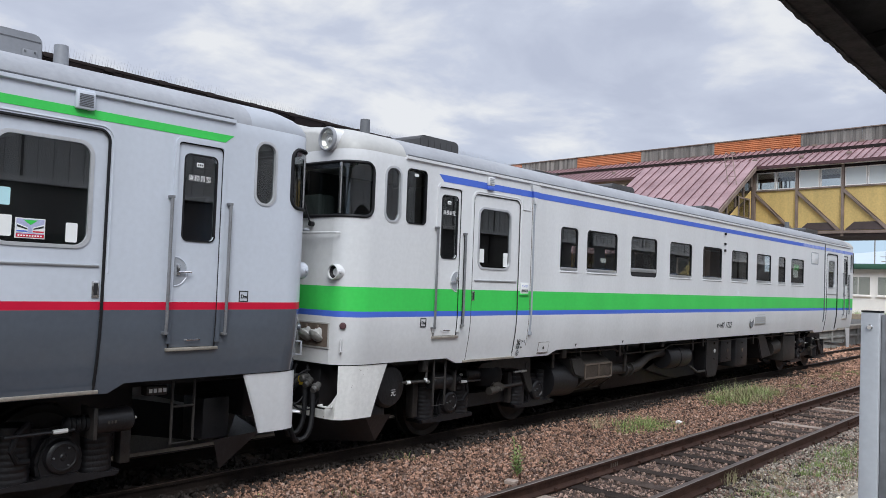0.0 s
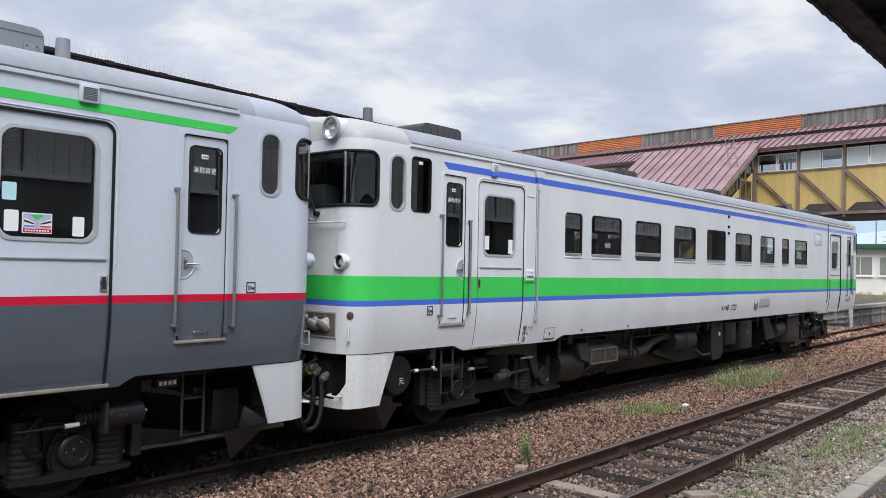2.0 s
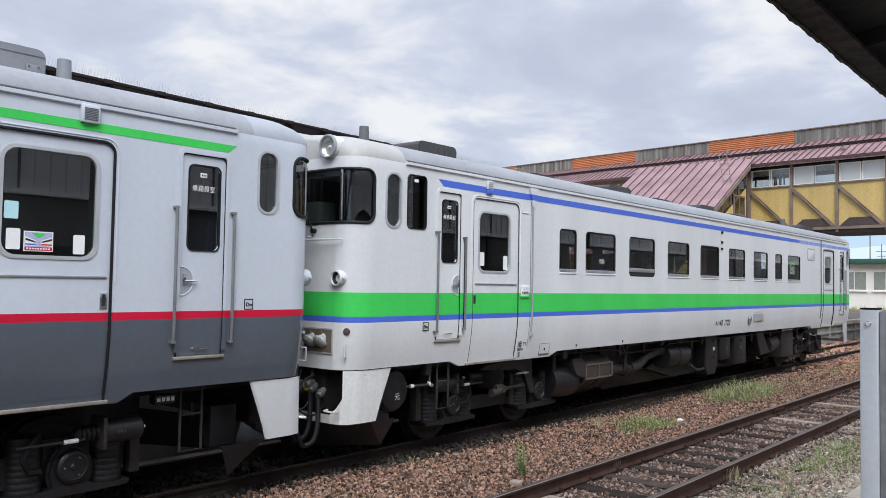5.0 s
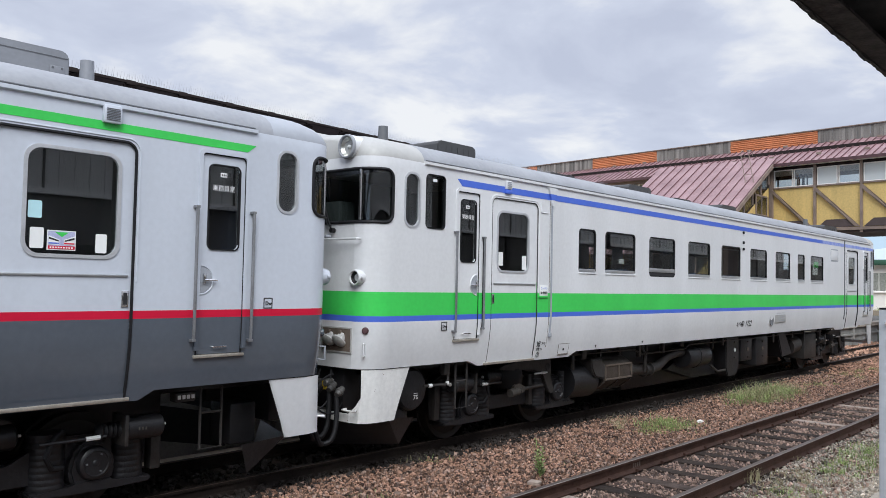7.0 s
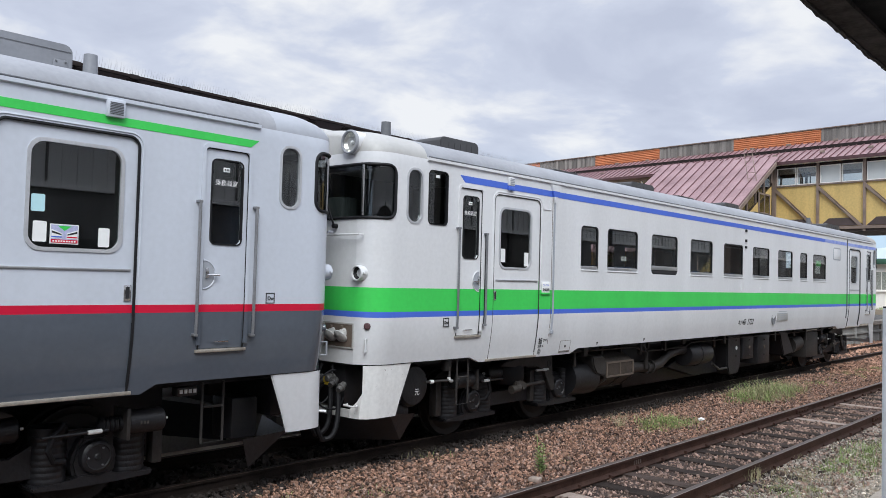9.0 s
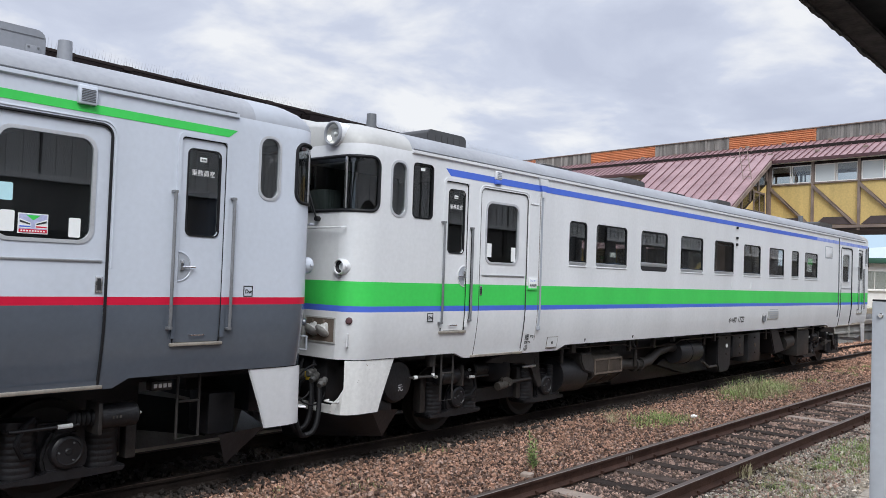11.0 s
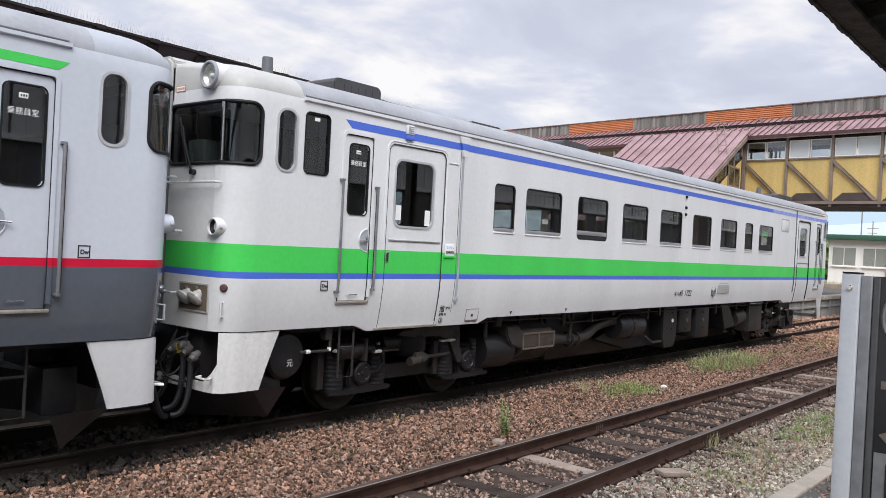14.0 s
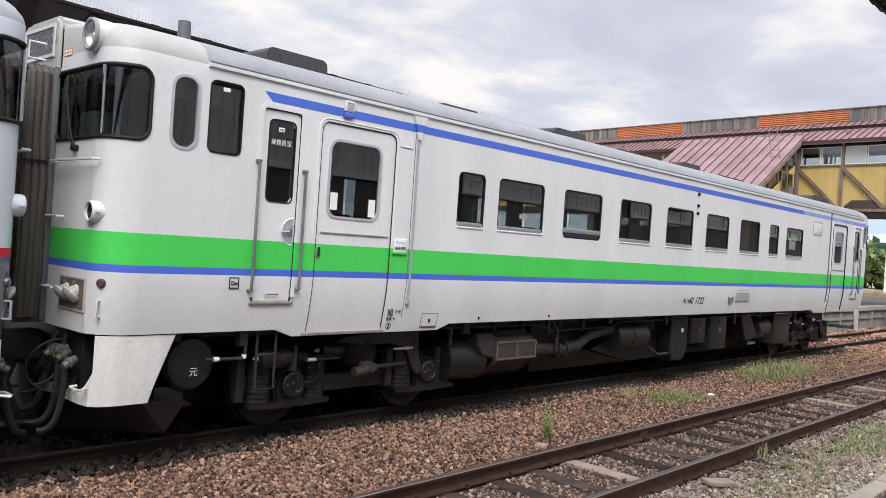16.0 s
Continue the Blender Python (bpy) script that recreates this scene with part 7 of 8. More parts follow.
part("plinth", new_box(-30, 160, -20, -19.94, 0.08, 1.0), M_CONCRETE, sw, soft=False)
part("lintel_band", new_box(-30, 160, -20, -19.93, 2.75, 3.05), M_CANOPYWOOD, sw, soft=False)
part("gutter_board", new_box(-30, 160, -20, -19.8, 4.60, 4.78), M_HUTWALL, sw, soft=False)
part("upper_storey", new_box(-30, 160, -20.3, -20.02, 4.78, 8.2), M_SIDING, sw, soft=False)
for i in range(210):
    part("batten", new_box(-30 + 0.5 * i, -29.94 + 0.5 * i, -20.02, -19.95, 4.78, 8.2), M_GREYWOOD if i % 7 == 0 else M_SIDING, sw, soft=False)
for i in range(14):
    x = -28 + 7.2 * i
    d = part("doorway", new_box(x, x + 2.2, -20, -19.92, 0.09, 2.6), M_CANOPYWOOD, sw, soft=False)
    part("window_board", new_box(x + 3.4, x + 5.6, -20, -19.94, 1.3, 2.6), M_STATION, sw, soft=False)
    part("pilaster", new_box(x - 0.5, x - 0.2, -20, -19.9, 0.09, 4.6), M_CANOPYWOOD, sw, soft=False)

# ---------------------------------------------------------------- signboard by the viewer
sg = thing("signboard", (-3.27, -6.1, KERB_Z - 0.015), "aluminium framed notice stand with a dark poster on the platform", "sign")
gz = KERB_Z - 0.015
SX, SY, SZ = -3.267, -5.703, 2.0
part("post", new_box(SX, SX + 0.05, SY - 0.022, SY + 0.021, gz, SZ, 0.004), M_POST, sg, "pale aluminium post with a bolt")
part("post", new_box(SX, SX + 0.05, SY - 0.90, SY - 0.85, gz, SZ, 0.004), M_POST, sg)
part("post_cap", new_box(SX + 0.001, SX + 0.049, SY - 0.021, SY + 0.02, SZ, SZ + 0.004), M_RUBBER, sg)
bm = bmesh.new()
lathe(bm, (SX, SY, SZ - 0.036), (-1, 0, 0), [(0, 0.007), (0.004, 0.007), (0.0065, 0.005), (0.0065, 0)], 14)
part("bolt", bm, M_CHROME, sg)
part("frame_edge", new_box(SX + 0.008, SX + 0.04, SY - 0.05, SY - 0.023, gz + 0.5, SZ - 0.004, 0.003), M_RAILBAR, sg)
pn = part("panel", new_box(SX + 0.014, SX + 0.03, SY - 0.849, SY - 0.051, gz + 0.5, SZ - 0.004, 0.003), M_SIGN, sg, "dark poster panel")
part("panel_rim", new_box(SX + 0.010, SX + 0.034, SY - 0.068, SY - 0.0515, gz + 0.5, SZ - 0.006, 0.003), M_DARKRIM, sg)
for dy, z, r in ((0.095, 1.895, 0.034), (0.150, 1.865, 0.040)):
    bm = bmesh.new()
    tube(bm, [(SX + 0.012, SY - dy + 0.5 * r * math.cos(radians(a)), z + 1.3 * r * math.sin(radians(a))) for a in range(-60, 241, 20)], 0.005, 6)
    part("picture_shape", bm, M_RAILBAR, pn)
for k in range(5):
    part("text_bar", new_box(SX + 0.0115, SX + 0.0135, SY - 0.10 - 0.03 * k, SY - 0.08 - 0.03 * k, 1.715, 1.735), M_DUSTY, pn, soft=False)
bm = bmesh.new()
prism(bm, [(SY - 0.08, 1.60), (SY - 0.34, 1.74), (SY - 0.36, 1.72), (SY - 0.10, 1.58)], "x", SX + 0.0115, SX + 0.0135)
part("picture_band", bm, M_DUSTY, pn, soft=False)
lp = part("lower_field", new_box(SX + 0.0110, SX + 0.0135, SY - 0.84, SY - 0.072, 1.05, 1.555), M_RAILBAR, pn, soft=False)
part("field_picture", new_box(SX + 0.0085, SX + 0.0105, SY - 0.83, SY - 0.10, 1.12, 1.53), M_SIGN, lp, soft=False)

# ---------------------------------------------------------------- footbridge
BR = pose(30, 4, 0, 0, 0, -7)   # local x: away from the viewer, local y: across the tracks


def bpart(name, bm, mats, parent, label="", soft=False):
    bmesh.ops.transform(bm, matrix=BR, verts=bm.verts)
    return part(name, bm, mats, parent, label, soft)


br = thing("footbridge", (30.0, 4.0, 0.0), "covered station footbridge with yellow walls and a faded red metal roof", "footbridge")
Y0, Y1 = -16.0, 22.0
bpart("deck", new_box(-0.05, 3.0, Y0, Y1, 4.42, 4.62), M_CANOPY, br)
bpart("deck_girder", new_box(-0.14, -0.06, Y0, 2.4, 4.52, 4.64), M_BROWNSTEEL, br)
# side wall in bays
bay, first = 1.86, 0.53
for i in range(-9, 2):
    ya, yb = first + (i - 1) * bay + 0.05, first + i * bay - 0.05
    pnl = bpart("wall_panel", new_box(-0.02, 0.03, ya - 0.05, yb + 0.05, 4.62, 6.42), M_YELLOW, br)
    # dark trapezoid board that draws the shade at the wall's foot
    bm = bmesh.new()
    prism(bm, [(ya + 0.05, 4.66), (ya + 0.42, 4.98), (yb - 0.42, 4.98), (yb - 0.05, 4.66)], "x", -0.10, -0.05)
    bpart("knee_board", bm, M_CANOPY, pnl)
    bm = bmesh.new()
    prism(bm, [(yb, 6.18), (yb, 6.36), (ya + 0.18, 4.66), (ya, 4.66)], "x", -0.13, -0.055)
    bpart("brace", bm, M_BROWNSTEEL, pnl)
    # windows: two panes a bay in a pale frame
    for k in range(2):
        wa = ya + (yb - ya) * k / 2
        wb = wa + (yb - ya) / 2
        w = bpart("window", new_box(-0.04, 0.02, wa + 0.02, wb - 0.02, 6.46, 6.50), M_HUTWALL, br)
        bpart("top_rail", new_box(-0.04, 0.02, wa + 0.02, wb - 0.02, 7.18, 7.22), M_HUTWALL, w)
        for ye in (wa + 0.02, wb - 0.06):
            bpart("stile", new_box(-0.04, 0.02, ye, ye + 0.04, 6.50, 7.18), M_HUTWALL, w)
        p = bpart("pane", new_box(-0.012, -0.006, wa + 0.05, wb - 0.05, 6.49, 7.19), M_SKYPANE if i < 1 and (i * 2 + k) % 5 else M_GLASS, w)
        p.visible_shadow = False
    bpart("sill_board", new_box(-0.08, 0.03, ya - 0.05, yb + 0.05, 6.40, 6.46), M_BROWNSTEEL, br)
    bpart("post", new_box(-0.11, 0.05, yb + 0.0, yb + 0.10, 4.42, 7.40), M_BROWNSTEEL, br)
# the wall left of the stairs, and the far wall, with their window strips
for x, ya, yb, w in ((-0.02, 7.4, Y1, 0.05), (2.9, Y0, Y1, 0.05)):
    bpart("wall_panel", new_box(x, x + w, ya, yb, 4.62, 6.42), M_YELLOW, br)
    bpart("lintel", new_box(x, x + w, ya, yb, 7.20, 7.45), M_BROWNSTEEL, br)
    yy = ya
    while yy < yb:
        bpart("mullion", new_box(x - 0.02, x + w, yy, yy + 0.07, 6.42, 7.20), M_HUTWALL, br)
        yy += 0.93
# lintel coloured black for the shadow that the eave casts on it
bpart("lintel", new_box(-0.05, 0.05, Y0, 2.4, 7.22, 7.45), M_EAVE, br)
# roof: lower slope, dark snow rail, upper slope
def roof_slope(name, parent, xa, za, xb, zb, ya, yb, seam=0.42, thick=0.03, tr=True):
    bm = bmesh.new()
    prism(bm, [(xa, za), (xb, zb), (xb, zb + thick), (xa, za + thick)], "y", ya, yb)
    r = bpart(name, bm, M_PINKROOF, parent) if tr else part(name, bm, M_PINKROOF, parent, soft=False)
    k = 0
    y = ya
    while y < yb:
        bm = bmesh.new()
        prism(bm, [(xa - 0.01, za + thick), (xb, zb + thick), (xb, zb + thick + 0.045), (xa - 0.01, za + thick + 0.045)], "y", y, y + 0.022)
        if tr:
            bpart("seam", bm, M_SEAM, r)
        else:
            part("seam", bm, M_SEAM, r, soft=False)
        y += seam
    return r


roof_slope("roof", br, -0.45, 7.42, 1.15, 8.22, Y0, Y1, 0.30)
bpart("ceiling_board", new_box(0.06, 2.88, Y0, Y1, 7.36, 7.40), M_HUTWALL, br)
bpart("snow_rail", new_box(0.75, 0.84, Y0, Y1, 8.06, 8.20), M_EAVE, br)
bpart("soffit_lath", new_box(-0.42, -0.08, Y0, 2.4, 7.34, 7.37), M_HUTWALL, br)
roof_slope("roof", br, 1.15, 8.22, 1.75, 8.52, Y0, Y1, 0.30)
bpart("eave_board", new_box(-0.47, -0.43, Y0, 2.45, 7.33, 7.46), M_DARKRED, br)
bpart("eave_board", new_box(-0.47, -0.43, 7.3, Y1, 7.33, 7.46), M_DARKRED, br)
bm = bmesh.new()
prism(bm, [(3.3, 7.45), (1.75, 8.5), (1.75, 8.46), (3.3, 7.41)], "y", Y0, Y1)
bpart("roof", bm, M_PINKROOF, br)
# ridge hoarding of grey boards and orange corrugated sheets
HOARD = 4.13
yy, k = 1.2 - 5 * HOARD, 0
while yy < Y1:
    nxt = yy + HOARD
    orange = k % 2 == 1
    for j in range(32 if not orange else 7):
        if orange:
            za = 8.46 + j * 0.09
            bpart("orange_sheet", prism(bmesh.new(), [(1.72, za), (1.69, za + 0.03), (1.69, za + 0.06), (1.72, za + 0.088), (1.76, za + 0.088), (1.76, za)], "y", yy, nxt), M_ORANGE, br)
        else:
            ya = yy + j * 0.129
            bpart("board", new_box(1.70 + 0.010 * (j * 7 % 3), 1.74, ya, ya + 0.120, 8.44, 9.10), M_GREYWOOD, br)
    yy, k = nxt, k + 1
bpart("hoarding_cap", new_box(1.66, 1.78, Y0, Y1, 9.10, 9.14), M_BROWNSTEEL, br)
# roof brackets
rg = random.Random(8)
for i in range(16):
    y = -9 + 1.9 * i + rg.uniform(-0.1, 0.1)
    for x, z in ((0.12, 7.78), (1.4, 8.45)):
        bm = new_box(x - 0.03, x + 0.03, y - 0.10, y + 0.10, z, z + 0.09, 0.008)
        bpart("snow_guard", bm, M_BROWNSTEEL, br)
# stairs down to the island platform, under their own roof
SX0, SX1 = 22.4, 29.6
zr = lambda x: 7.40 - (29.6 - x) * 0.57  # noqa: E731
r = roof_slope("stair_roof", br, SX1 + 0.6, zr(SX1 + 0.6), SX0, zr(SX0), 6.15, 11.6, tr=False)
part("stair_eave_board", prism(bmesh.new(), [(SX0, zr(SX0) - 0.16), (SX1, zr(SX1) - 0.16), (SX1, zr(SX1) + 0.03), (SX0, zr(SX0) + 0.03)], "y", 6.10, 6.15), M_BROWNSTEEL, br, soft=False)
part("stair_wall", prism(bmesh.new(), [(SX0, zr(SX0) - 2.6), (SX1 + 0.4, zr(SX1) - 2.6), (SX1 + 0.4, zr(SX1) - 0.95), (SX0, zr(SX0) - 0.95)], "y", 6.45, 6.5), M_YELLOW, br, soft=False)
part("stair_flight", prism(bmesh.new(), [(SX0 - 2, 0.72), (SX0 - 1.6, 0.72), (SX1 + 0.4, 4.4), (SX1 + 0.4, 4.62)], "y", 6.5, 11.2), M_BROWNSTEEL, br, soft=False)
for i in range(9):
    x = SX0 + 0.2 + 0.92 * i
    part("stair_post", new_box(x, x + 0.08, 6.42, 6.52, zr(x) - 1.0, zr(x)), M_BROWNSTEEL, br, soft=False)
part("stair_wall", prism(bmesh.new(), [(SX0, zr(SX0) - 2.6), (SX1 + 0.4, zr(SX1) - 2.6), (SX1 + 0.4, zr(SX1)), (SX0, zr(SX0))], "y", 11.2, 11.25), M_YELLOW, br, soft=False)
wf = part("stair_window", new_box(28.45, 29.75, 6.40, 6.44, 5.15, 5.23), M_BROWNSTEEL, br, soft=False)
for q in ((28.45, 29.75, 5.98, 6.05), (28.45, 28.52, 5.23, 5.98), (29.08, 29.14, 5.23, 5.98), (29.68, 29.75, 5.23, 5.98)):
    part("frame", new_box(q[0], q[1], 6.40, 6.44, q[2], q[3]), M_BROWNSTEEL, wf, soft=False)
part("pane", new_box(28.52, 29.68, 6.415, 6.421, 5.23, 5.98), M_DARKGLASS, wf, soft=False)
bpart("end_wall", new_box(0.10, 0.15, 2.39, 7.6, 4.6, 7.45), M_BROWNSTEEL, br)
part("stair_pane", prism(bmesh.new(), [(SX0, zr(SX0) - 0.95), (SX1 + 0.4, zr(SX1) - 0.95), (SX1 + 0.4, zr(SX1)), (SX0, zr(SX0))], "y", 6.46, 6.465), M_DARKGLASS, br, soft=False)
for y in (1.25, 1.45):
    bm = bmesh.new()
    tube(bm, [(0.5, y, 4.62), (0.5, y, 6.9)] + [(0.5 + 0.16 - 0.16 * math.cos(radians(a)), y, 6.9 + 0.16 * math.sin(radians(a))) for a in range(30, 181, 30)] + [(0.82, y, 6.6)], 0.03, 6)
    bpart("stair_rail", bm, M_EAVE, br)
bpart("corner_post", new_box(-0.12, 0.05, 2.36, 2.5, 3.0, 7.4), M_BROWNSTEEL, br)
# roof ladder with hooped tops
bm = bmesh.new()
for dy in (0.0, 0.34):
    pts = [(27.75, 6.17 + dy, 5.95), (28.3, 6.67 + dy, 7.72)]
    pts += [(28.3 + 0.22 - 0.22 * math.cos(radians(a)), 6.67 + dy, 7.72 + 0.22 * math.sin(radians(a))) for a in range(30, 181, 30)]
    tube(bm, pts, 0.016, 6)
for i in range(7):
    k = (i + 0.5) / 7
    tube(bm, [(27.75 + 0.55 * k, 6.17 + 0.5 * k, 5.95 + 1.77 * k), (27.75 + 0.55 * k, 6.51 + 0.5 * k, 5.95 + 1.77 * k)], 0.008, 6)
part("roof_ladder", bm, M_BROWNSTEEL, br)
for i in range(3):
    x = -10 + 9 * i
    bpart("pier", new_box(0.4, 2.6, Y0 + 4 + i * 13 - 0.2, Y0 + 4.2 + i * 13, -0.3, 4.5), M_BROWNSTEEL, br) if i != 1 else None

# ---------------------------------------------------------------- distance
hut = thing("station_hut", (47.5, 1.3, 0.6), "low white railway hut with a green roof edge", "hut")
part("wall", new_box(45, 50, -4.0, 6.45, -0.25, 3.55), M_HUTWALL, hut, soft=False)
part("roof", new_box(44.6, 50.4, -4.4, 6.9, 3.55, 3.85, 0.03), M_HUTROOF, hut)
for i in range(6):
    ya = 6.27 - i * 1.62
    w = part("window", new_box(44.96, 45.02, ya - 1.30, ya, 2.05, 3.15), M_HUTWALL, hut, soft=False)
    for k in range(2):
        part("pane", new_box(44.945, 44.955, ya - 0.63 - 0.63 * k, ya - 0.04 - 0.63 * k, 2.10, 3.10), M_GLASS, w, soft=False).visible_shadow = False
    part("sill", new_box(44.9, 45.0, ya - 1.34, ya + 0.04, 1.99, 2.05), M_HUTWALL, w, soft=False)
bm = bmesh.new()
tube(bm, [(44.93, 3.4, 3.5), (44.93, 3.4, 0.6)], 0.04, 6)
part("down_pipe", bm, M_ORANGE, hut)
bank = part("far_bank", new_box(44.1, 120, -6, 40, -0.3, 1.0, 0.02), M_GROUND, soft=False)
tagged(bank, "raised grassy ground beyond the platform end", "ground", kind="structure")


def crown(name, label, centre, size, count, seed, leaf=0.35):
    rg = np.random.default_rng(seed)
    d = rg.normal(size=(count, 3))
    d /= np.linalg.norm(d, axis=1, keepdims=True)
    lump = 1 + 0.28 * np.sin(d[:, 0] * 5 + seed) * np.cos(d[:, 2] * 4 + d[:, 1] * 5)
    p = np.array(centre) + d * np.array(size) * (rg.uniform(0.55, 1.05, count) * lump)[:, None]
    a = rg.normal(size=(count, 3)) * leaf
    b = rg.normal(size=(count, 3)) * leaf
    v = np.stack([p - a * 0.5, p + b * 0.5, p + a * 0.5, p - b * 0.5], 1)
    return v.reshape(-1, 3), [(4 * i, 4 * i + 1, 4 * i + 2, 4 * i + 3) for i in range(count)]


def tree(x, y, z, h, r, seed):
    t = thing("tree", (x, y, z), "green leafy tree behind the hut", "tree", "trees beyond the platform")
    bm = bmesh.new()
    tube(bm, [(x, y, z - 0.2), (x + 0.1, y, z + h * 0.35), (x, y + 0.1, z + h * 0.7)], 0.2, 8, radii=[0.22, 0.14, 0.06])
    for k in range(5):
        a = k * 1.3
        tube(bm, [(x + 0.1, y, z + h * (0.3 + 0.07 * k)), (x + r * 0.6 * math.cos(a), y + r * 0.6 * math.sin(a), z + h * (0.5 + 0.08 * k))], 0.05, 6, radii=[0.07, 0.02])
    part("trunk", bm, M_CANOPYWOOD, t)
    v, f = crown("crown", "", (0, 0, h * 0.62), (r, r, h * 0.42), 1500, seed)
    me = bpy.data.meshes.new("crown")
    me.from_pydata(v, [], f)
    me.materials.append(M_FARLEAF)
    ob = new("crown", me)
    ob.parent = t


for i, (x, y, h, r) in enumerate(((58, 9.2, 3.0, 1.9), (60, 11.6, 3.6, 2.2), (62, 14.8, 3.2, 2.4), (57, 7.9, 2.4, 1.0))):
    tree(x, y, 0.6, h, r, i + 3)
for x, y, h in ((90, 14.6, 9.7), (90, 13.5, 7.0)):
    pl = thing("utility_pole", (x, y, 0.0), "slim grey pole in the distance", "pole", "distant poles")
    bm = bmesh.new()
    tube(bm, [(x, y, -0.2), (x, y, h)], 0.1, 8, radii=[0.10, 0.05])
    part("shaft", bm, M_CONCRETE, pl)
    part("crossarm", new_box(x - 0.04, x + 0.04, y - 0.45, y + 0.45, h - 1.3, h - 1.24), M_BROWNSTEEL, pl, soft=False)
    part("crossarm", new_box(x - 0.04, x + 0.04, y - 0.55, y + 0.55, h - 0.8, h - 0.74), M_BROWNSTEEL, pl, soft=False)
bm = bmesh.new()
prev = None
for i in range(121):
    a = radians(-60 + i * 1.5)
    d = 2600
    h = 118 + 30 * noise.noise(Vector((i * 0.12, 0, 1))) + 12 * noise.noise(Vector((i * 0.5, 2, 1)))
    cur = [bm.verts.new((d * math.cos(a), d * math.sin(a), -5)), bm.verts.new((d * math.cos(a), d * math.sin(a), max(20, h)))]
    if prev:
        bm.faces.new((prev[0], cur[0], cur[1], prev[1]))
    prev = cur
ob = part("backdrop", bm, M_HILL)
tagged(ob, "hazy blue hills on the horizon", "hills", kind="structure")

# ---------------------------------------------------------------- weeds


def tuft(name, label, cx, cy, rx, ry, count, hmin, hmax, mat, seed, z=-0.14):
    rg = random.Random(seed)
    vs, fs = [], []
    clumps = []
    for i in range(max(3, count // 28)):
        a, k = rg.uniform(0, 6.283), rg.random() ** 0.6
        clumps.append((cx + rx * k * math.cos(a), cy + ry * k * math.sin(a), rg.uniform(0.03, 0.14), rg.uniform(0.35, 1.1) * (1.1 - 0.45 * k)))
    for i in range(count):
        qx, qy, qr, qh = clumps[rg.randrange(len(clumps))]
        x, y = qx + rg.gauss(0, qr), qy + rg.gauss(0, qr)
        h = rg.uniform(hmin, hmax) * qh
        w = rg.uniform(0.0015, 0.0036)
        la, ln = rg.uniform(0, 6.283), rg.uniform(0.3, 1.2) * h
        dx, dy = math.cos(la), math.sin(la)
        b = len(vs)
        px, py_ = -dy * w, dx * w
        vs += [(x - px, y - py_, z), (x + px, y + py_, z), (x + dx * ln * 0.35 + px * 0.8, y + dy * ln * 0.35 + py_ * 0.8, z + h * 0.62), (x + dx * ln * 0.35 - px * 0.8, y + dy * ln * 0.35 - py_ * 0.8, z + h * 0.62), (x + dx * ln, y + dy * ln, z + h * 0.95)]
        fs += [(b, b + 1, b + 2, b + 3), (b + 3, b + 2, b + 4)]
    me = bpy.data.meshes.new(name)
    me.from_pydata(vs, [], fs)
    me.materials.append(mat)
    return tagged(new(name, me), label, "grass", kind="stuff")


tuft("grass_tuft", "bright green grass tuft growing in the ballast", 6.25, -0.45, 0.75, 0.36, 1700, 0.05, 0.22, M_GRASS, 1)
tuft("grass_tuft", "thin dry stalks among the grass", 5.7, -0.1, 0.6, 0.35, 110, 0.18, 0.40, M_DRY, 21)
tuft("grass_tuft", "seeding grass clump beside the train's track", 11.1, -0.2, 1.5, 0.5, 2300, 0.06, 0.38, M_GRASS, 2)
tuft("grass_tuft", "dry seed stalks beside the train's track", 11.1, -0.2, 1.6, 0.5, 1500, 0.2, 0.42, M_DRY, 3)
tuft("grass_tuft", "thin grass by the rail", 1.75, 0.42, 0.4, 0.12, 70, 0.05, 0.15, M_GRASS, 4)
tuft("grass_tuft", "dry stalks by the rail", 1.6, 0.42, 0.4, 0.12, 12, 0.10, 0.22, M_DRY, 14)
tuft("grass_tuft", "thin grass in the ballast", -0.5, 0.35, 0.4, 0.15, 50, 0.04, 0.11, M_GRASS, 5)
tuft("grass_tuft", "thin weeds in the ballast", 0.1, -0.2, 0.35, 0.2, 80, 0.04, 0.11, M_GRASS, 15)
tuft("grass_tuft", "sparse grass on the gravel beside the siding", 2.9, -3.3, 1.2, 0.4, 800, 0.02, 0.09, M_GRASS, 6)
tuft("grass_tuft", "grass on the gravel beside the kerb", 6.2, -3.4, 1.6, 0.5, 1900, 0.03, 0.14, M_GRASS, 7)
tuft("grass_tuft", "dry weeds on the gravel", 4.4, -3.2, 2.2, 0.4, 700, 0.03, 0.12, M_DRY, 16)
tuft("grass_tuft", "tiny weeds in the ballast", 2.9, -0.7, 0.5, 0.3, 110, 0.04, 0.12, M_GRASS, 8)
tuft("grass_tuft", "thin grass at the foot of the rail", 4.5, -2.74, 1.2, 0.05, 130, 0.05, 0.2, M_DRY, 9)
tuft("grass_tuft", "sparse weeds behind the kerb", 3.6, -4.62, 1.8, 0.2, 420, 0.03, 0.10, M_GRASS, 17, z=0.085)
tuft("grass_tuft", "grass on the bank beyond the platform", 44.6, 4.0, 0.5, 4.5, 1500, 0.15, 0.4, M_GRASS, 10, z=0.98)
tuft("grass_tuft", "far weeds along the ballast", 16.5, -0.3, 3.0, 0.4, 900, 0.06, 0.2, M_GRASS, 11)


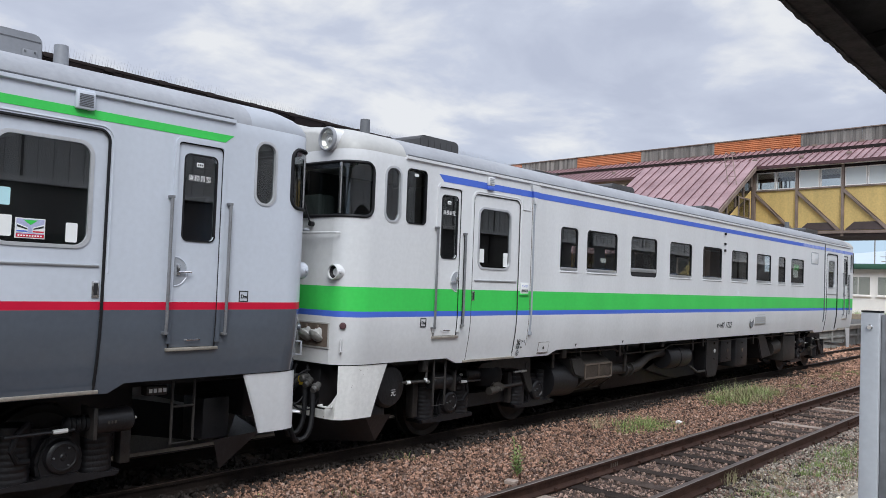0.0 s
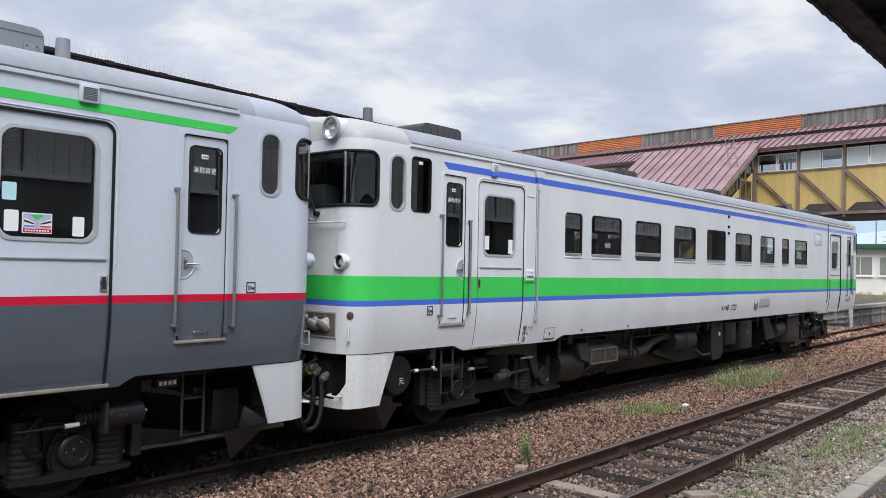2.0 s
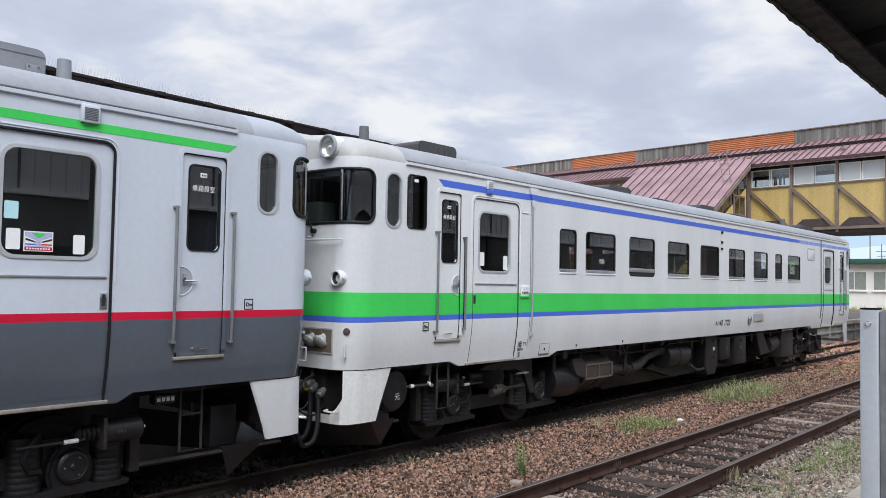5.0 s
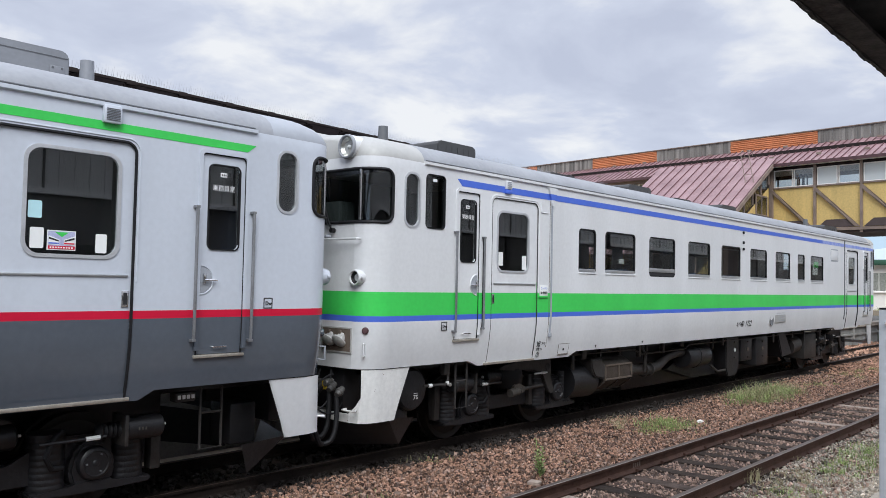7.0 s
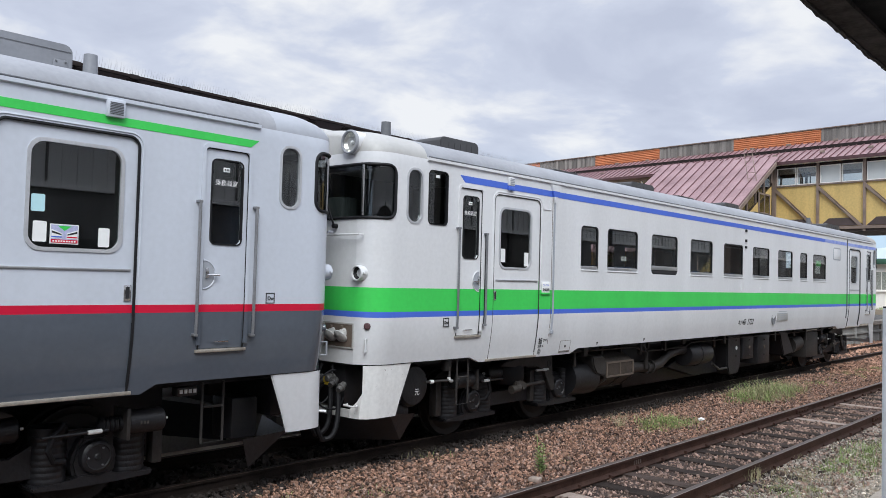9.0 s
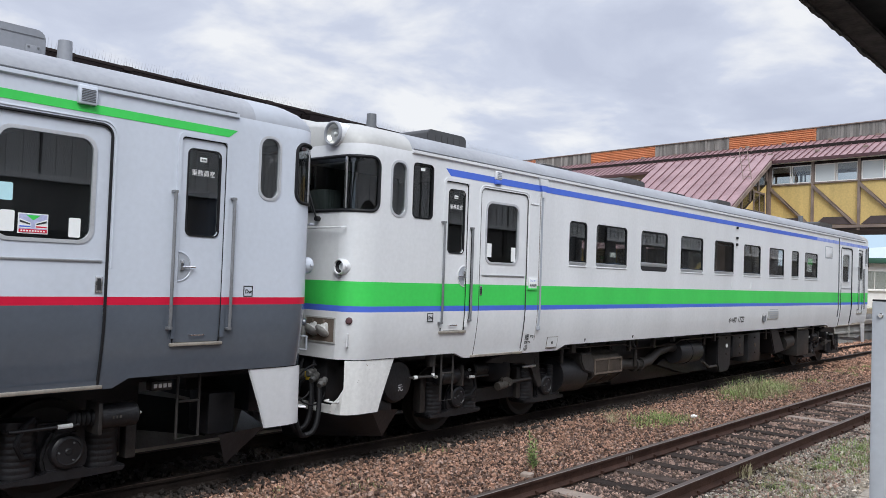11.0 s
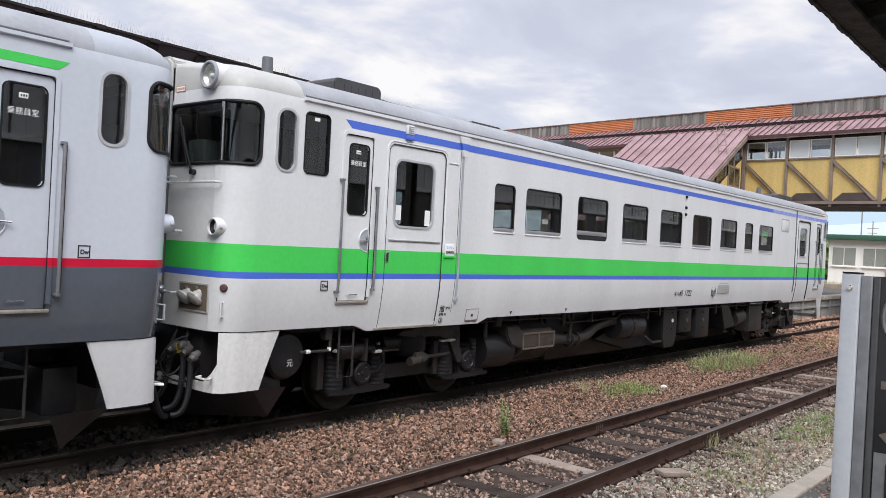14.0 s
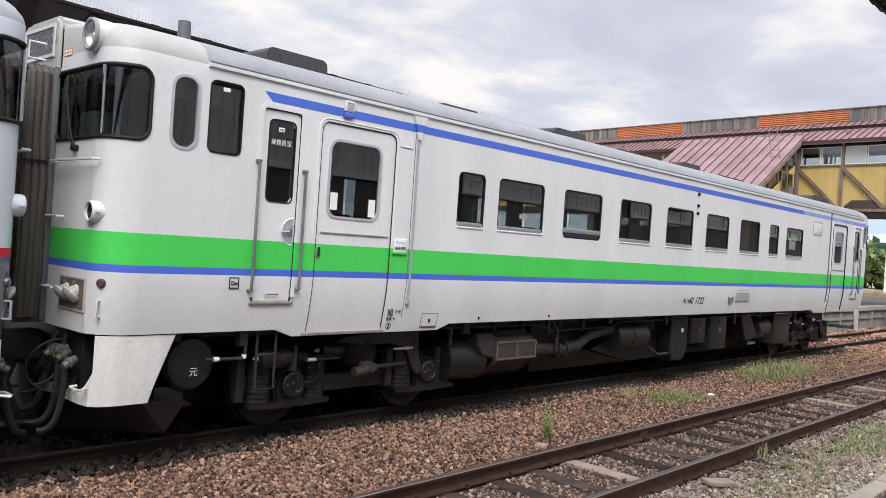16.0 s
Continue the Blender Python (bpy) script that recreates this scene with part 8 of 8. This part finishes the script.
def weed(x, y, z, h, seed, label):
    rg = random.Random(seed)
    wd = thing("weed", (x, y, z), label, "weed")
    for s in range(3):
        bm = bmesh.new()
        ox, oy = rg.uniform(-0.03, 0.03), rg.uniform(-0.03, 0.03)
        hh = h * (1 - 0.22 * s)
        pts = [(x + ox * k * 2, y + oy * k * 2, z + hh * k) for k in (0, 0.3, 0.6, 1)]
        tube(bm, pts, 0.004, 5)
        st = part("stem", bm, M_LEAF, wd)
        bm = bmesh.new()
        for i in range(34):
            k = 0.15 + 0.85 * i / 34
            a = i * 2.4
            ln = rg.uniform(0.05, 0.095) * (1.15 - 0.6 * k)
            c = Vector((x + ox * k * 2, y + oy * k * 2, z + hh * k))
            d = Vector((math.cos(a), math.sin(a), 0.45))
            sd = Vector((-math.sin(a), math.cos(a), 0)) * ln * 0.22
            vs = [bm.verts.new(p) for p in (c, c + d * ln * 0.5 + sd, c + d * ln, c + d * ln * 0.5 - sd)]
            bm.faces.new(vs)
        part("leaves", bm, M_LEAF, st, soft=False)


weed(2.06, -1.0, -0.13, 0.46, 1, "leafy green weed growing in the ballast")
for x, y, w, d, a in ((1.77, -1.12, 0.16, 0.12, 20), (2.13, -2.97, 0.34, 0.15, -25)):
    bm = new_box(-w / 2, w / 2, -d / 2, d / 2, -0.02, 0.02, 0.006)
    bmesh.ops.transform(bm, matrix=pose(x, y, -0.10, 3, 4, a), verts=bm.verts)
    ob = part("timber_offcut", bm, M_PALEWOOD)
    tagged(ob, "pale offcut of timber lying on the gravel", "timber")
for x, y in ((7.03, -0.665),):
    bm = bmesh.new()
    bmesh.ops.create_icosphere(bm, subdivisions=1, radius=0.06)
    for v in bm.verts:
        v.co = Vector((v.co.x * 1.3, v.co.y, v.co.z * 0.6)) + Vector((x, y, -0.10))
    ob = part("pale_stone", bm, M_HUTWALL)
    tagged(ob, "single pale stone on the ballast", "stone")

# ---------------------------------------------------------------- movement
TRAVEL = [(0, 0), (8.7, 0), (9.7, 0), (10.2, 0.025), (11, 0.156), (11.5, 0.296), (12, 0.442), (12.5, 0.613), (13, 0.823), (13.5, 1.079), (14, 1.402), (14.5, 1.757), (15, 2.134), (15.5, 2.54), (16, 3.003)]


def motions():
    # the leading car takes up the slack of the coupling as it pulls away
    for car, lead in ((GREEN_CAR, 1.0), (GREY_CAR, 1.033)):
        b = car["base"]
        walk(car, [(t, pose(b[0] - s * lead, b[1], b[2])) for t, s in TRAVEL])
    for w in GEARS:
        h = w["home"]
        walk(w, [(t, pose(h[0], h[1], h[2], 0, -math.degrees(s / 0.43), 0)) for t, s in TRAVEL])


motions()
